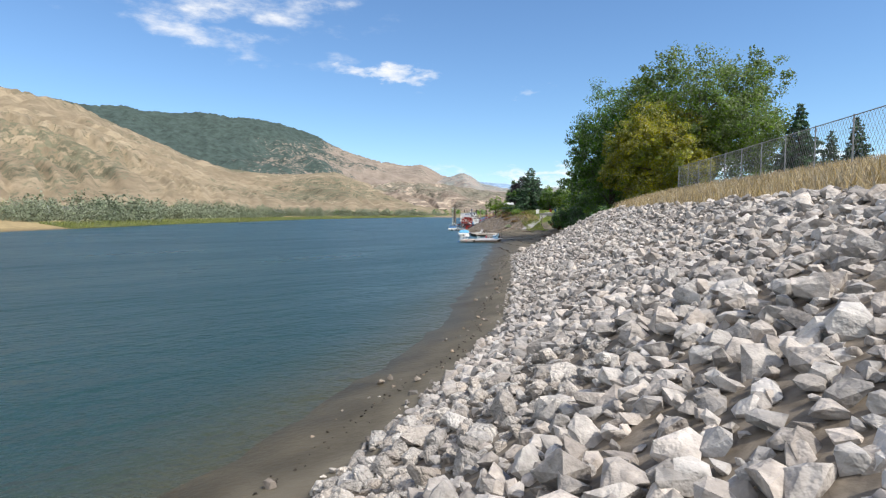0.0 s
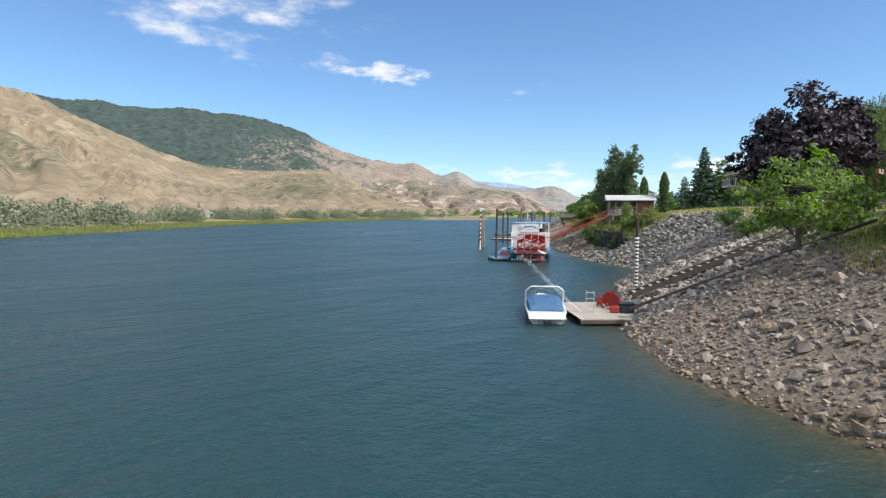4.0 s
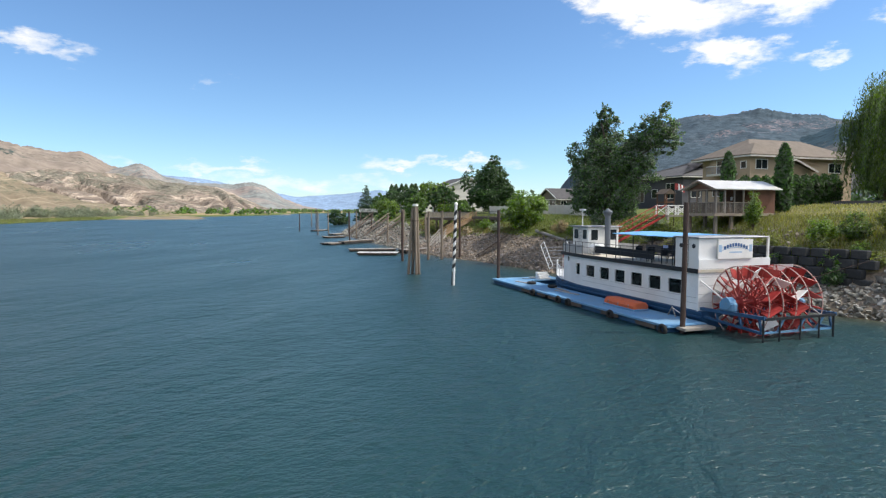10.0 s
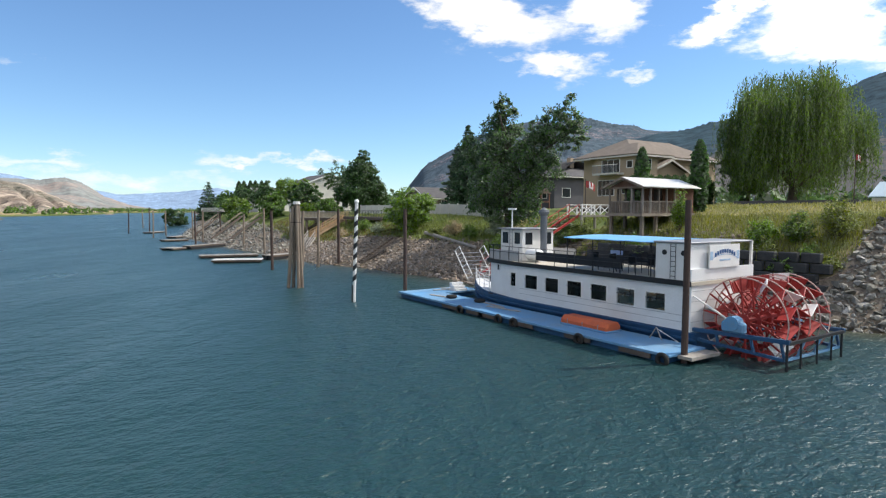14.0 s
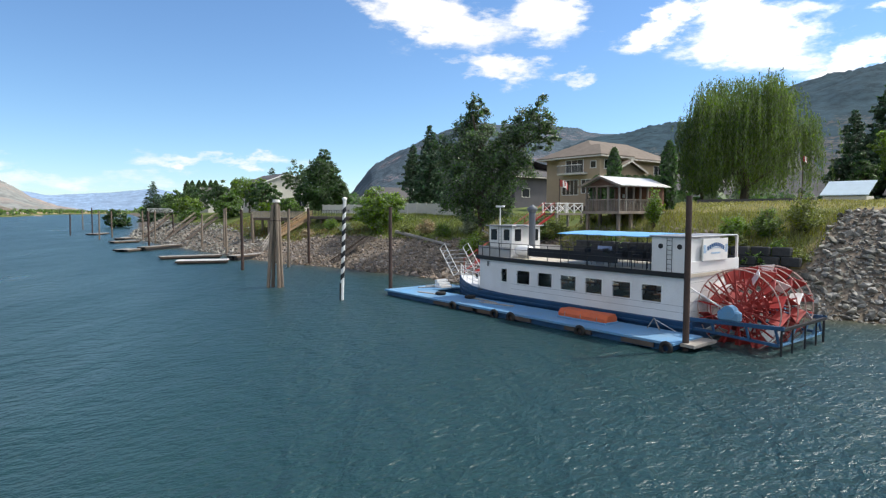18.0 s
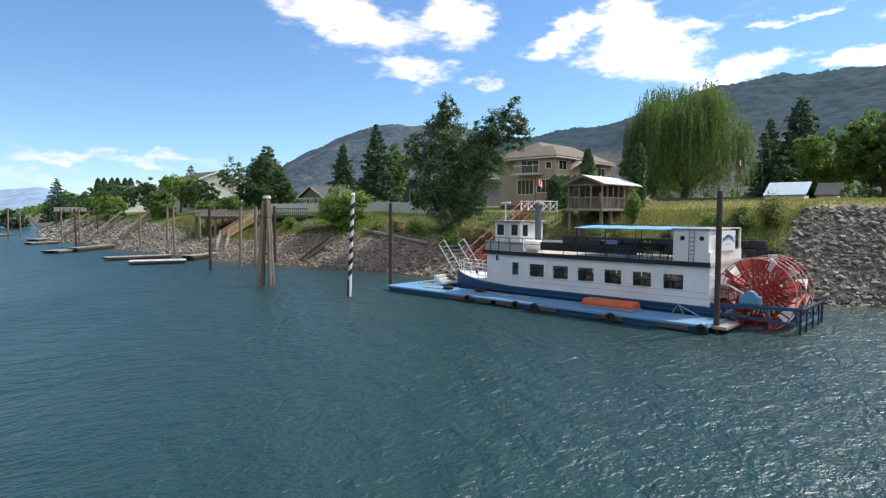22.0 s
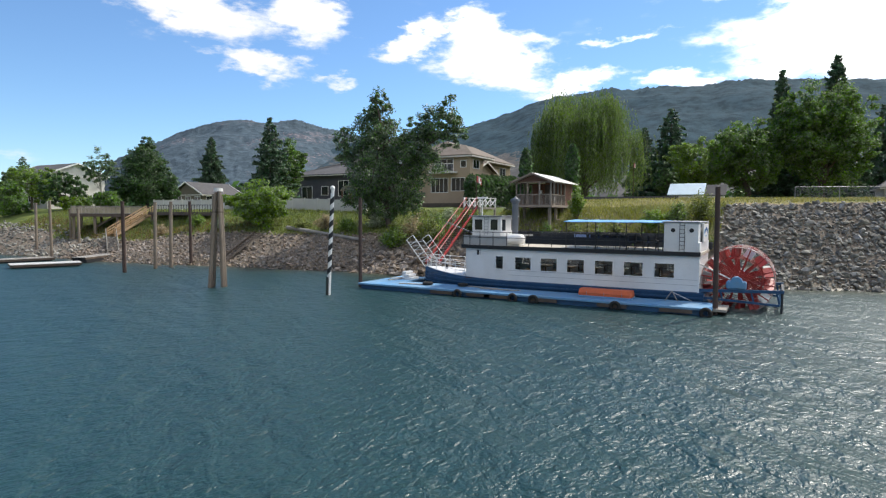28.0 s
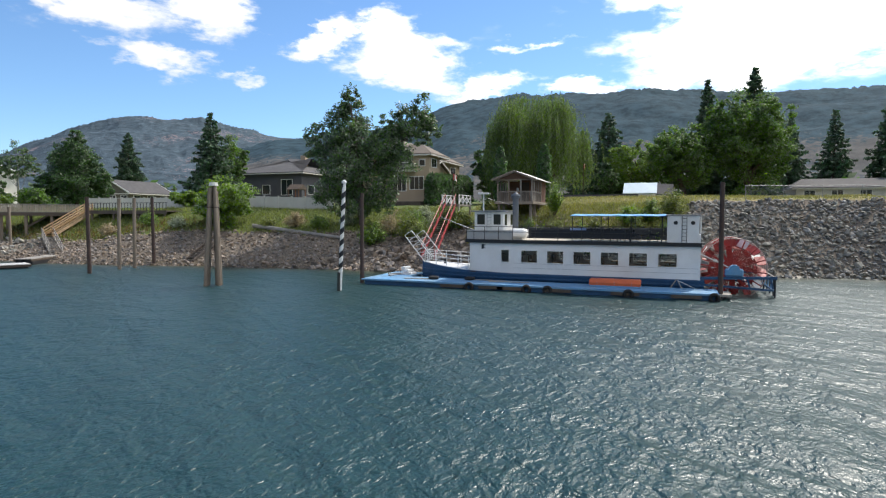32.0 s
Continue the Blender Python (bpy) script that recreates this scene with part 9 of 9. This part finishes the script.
def rot_mats(n, r, tilt):
    a, b, c = r.uniform(0, 2 * math.pi, n), r.normal(size=n) * tilt, r.normal(size=n) * tilt
    ca, sa_, cb, sb, cc, sc = np.cos(a), np.sin(a), np.cos(b), np.sin(b), np.cos(c), np.sin(c)
    R = np.empty((n, 3, 3))
    R[:, 0] = np.stack([ca * cb, ca * sb * sc - sa_ * cc, ca * sb * cc + sa_ * sc], 1)
    R[:, 1] = np.stack([sa_ * cb, sa_ * sb * sc + ca * cc, sa_ * sb * cc - ca * sc], 1)
    R[:, 2] = np.stack([-sb, cb * sc, cb * cc], 1)
    return R


def stones(name, spots, material, seed, label):
    """All stones (x, y, size) of one stretch of bank, joined."""
    r = np.random.default_rng(seed)
    sp = np.array(spots)
    n = len(sp)
    z = lie(sp[:, 0], sp[:, 1]) + sp[:, 2] * r.uniform(0.02, 0.26, n)
    R = rot_mats(n, r, 0.5)
    pick = r.integers(0, len(shapes), n)
    vs, fs, off = [], [], 0
    scl = sp[:, 2][:, None] * np.stack([r.uniform(0.8, 1.3, n), r.uniform(0.7, 1.1, n), r.uniform(0.75, 1.15, n)], 1)
    for k in range(len(shapes)):
        V, F, _ = shapes[k]
        idx = np.nonzero(pick == k)[0]
        if not len(idx):
            continue
        P = np.einsum("nij,nvj->nvi", R[idx], V[None] * scl[idx][:, None, :]) + np.stack([sp[idx, 0], sp[idx, 1], z[idx]], 1)[:, None, :]
        vs.append(P.reshape(-1, 3))
        fs.append((F[None] + (np.arange(len(idx)) * len(V))[:, None, None] + off).reshape(-1, 3))
        off += len(idx) * len(V)
    vs, fs = np.concatenate(vs), np.concatenate(fs)
    me = bpy.data.meshes.new(name)
    me.vertices.add(len(vs))
    me.loops.add(len(fs) * 3)
    me.polygons.add(len(fs))
    me.vertices.foreach_set("co", vs.astype(np.float32).ravel())
    me.loops.foreach_set("vertex_index", fs.astype(np.int32).ravel())
    me.polygons.foreach_set("loop_start", np.arange(0, len(fs) * 3, 3, dtype=np.int32))
    me.materials.append(material)
    me.update(calc_edges=True)
    me.polygons.foreach_set("use_smooth", [False] * len(fs))
    return child(name, me, ground, label, "stuff")


def lay(y0, y1, d0, d1, cell, lo, hi, seed, keep=1.0):
    """A jittered lay of stones between the shore distances d0 and d1."""
    r = np.random.default_rng(seed)
    out = []
    y = y0
    while y < y1:
        d = d0 if not callable(d0) else d0(y)
        e = d1 if not callable(d1) else d1(y)
        while d < e:
            if r.uniform() < keep:
                yy = y + r.normal() * cell * 0.35
                out.append((float(shore(yy)) + d + r.normal() * cell * 0.35, yy, lo + (hi - lo) * r.uniform() ** 2.2))
            d += cell
        y += cell
    return out


first = lay(-204, -186, 3.3, 11.9, 0.235, 0.17, 0.52, 41)
spot = sorted(first, key=lambda s: (s[0] - 33) ** 2 + (s[1] + 195) ** 2)
r = np.random.default_rng(77)
for x, y, s in spot[:300]:
    ob = child("stone", stone_meshes[int(r.integers(0, len(stone_meshes)))], ground)
    ob.matrix_world = Matrix.Translation((x, y, float(lie(x, y)) + s * r.uniform(0.0, 0.2))) @ Euler((r.normal() * 0.45, r.normal() * 0.45, r.uniform(0, 6.28))).to_matrix().to_4x4() @ Matrix.Diagonal((s * r.uniform(0.9, 1.35), s * r.uniform(0.8, 1.1), s * r.uniform(0.8, 1.2), 1))
stones("riprap_near", spot[300:], M_ROCK, 42, "pale grey broken riprap stones")
stones("riprap", lay(-186, -138, lambda y: 3.2 + max(0, y + 150) * 0.35, lambda y: 11.9 - max(0, y + 152) * 0.15, 0.27, 0.18, 0.54, 43), M_ROCK, 44, "pale grey broken riprap stones")
stones("riprap_small", lay(-204, -140, 2.9, 11.8, 0.28, 0.10, 0.26, 45), M_ROCK, 46, "small pale stones between the riprap")
stones("beach_pebbles", lay(-203, -150, 1.2, 3.4, 0.55, 0.06, 0.30, 47, 0.35) + lay(-150, -75, 2.0, 14, 0.9, 0.05, 0.2, 48, 0.35) + lay(-130, -106, 7.5, 14.5, 0.3, 0.05, 0.17, 148, 0.8) + lay(-150, -124, 0.6, 5.0, 0.35, 0.04, 0.11, 149, 0.7), M_ROCKB, 49, "scattered pebbles on the muddy beach")
stones("bank_rubble", lay(-72, -44, 0.1, 10, 0.22, 0.10, 0.32, 51) + lay(-72, -44, 0.2, 10, 0.8, 0.22, 0.50, 50) + [(14.5 + 4 * rs.uniform(), -62 + 16 * rs.uniform(), 0.5 + 0.5 * rs.uniform()) for _ in range(16)], M_ROCKB, 52, "brown broken stones on the bank")
stones("stair_bank_riprap", lay(-44, -14, 0.0, lambda y: 10.2 if y < -20 else 9.0, 0.33, 0.20, 0.62, 53) + lay(-44, -14, 0.0, 9.6, 0.34, 0.12, 0.32, 54), mat("grey_brown_riprap", (0.33, 0.295, 0.26), (0.18, 0.16, 0.14), scale=2.2, rough=0.9, bump=0.6, fine=18, island=0.4), 55, "grey riprap stones on the bank")
stones("cove_riprap", lay(-14, 8, -0.3, lambda y: 8.9 if y < 1.4 else 2.9, 0.30, 0.22, 0.66, 56) + lay(-14, 1.5, 0.0, 8.9, 0.30, 0.12, 0.30, 57) + lay(-14, 1.2, -0.2, 8.6, 0.8, 0.45, 0.85, 157, 0.6), M_ROCKD, 58, "dark grey riprap stones by the paddle boat")
stones("gravel_bank", lay(8, 68, -0.2, 7.4, 0.31, 0.17, 0.50, 59) + lay(17, 32, -0.4, 4.5, 0.62, 0.45, 1.1, 60), M_ROCKB, 61, "brown-grey stones on the bank")
stones("upstream_stones", lay(68, 120, 0.0, 8.5, 0.55, 0.22, 0.75, 62) + lay(120, 200, -0.5, 8.5, 0.9, 0.4, 1.1, 162), M_ROCKD, 63, "grey stones on the upstream bank")
for i, (x, y, s) in enumerate(((30.9, -135.9, 1.15), (33.4, -127.0, 0.55), (36.0, -118, 0.6))):
    t = thing("boulder", (x, y, gz(x, y) - 0.1), "large pale boulder on the muddy beach", "boulder", "beach boulders")
    ob = child("rock", stone_meshes[i], t)
    ob.matrix_local = Matrix.Translation((0, 0, s * 0.3)) @ Matrix.Diagonal((s * 1.1, s, s * 1.15, 1))

# dark debris added as the shade of rut scarps, then a drift line by the water
wr = np.random.default_rng(88)
debris_spots = []
for k in range(1, 10):
    for y in np.arange(-137, -72, 0.045):
        d = 2.5 * k - 0.13 * (y + 135) - 0.5 * math.sin(y * 0.11) - 0.12 * math.sin(y * 0.9 + 2.5 * k) - 0.12
        if 1.0 < d < 14.5 and math.sin(y * 0.31 + k * 2.1) + math.sin(y * 0.13 + k) > -1.6:
            debris_spots.append((float(shore(y)) + d + wr.normal() * 0.07, y + wr.normal() * 0.05, wr.uniform(0.05, 0.12)))
for y in np.arange(-202, -138, 0.2):
    debris_spots.append((float(shore(y)) + 2.0 + 0.3 * math.sin(y * 0.4) + wr.normal() * 0.15, y, wr.uniform(0.03, 0.10)))
stones("wrack_line", debris_spots, mat("dark_scarp_debris", (0.045, 0.036, 0.028), (0.025, 0.02, 0.016), scale=4, rough=0.9), 89, "dark debris laid in lines on the mud as shade of the rut scarps")
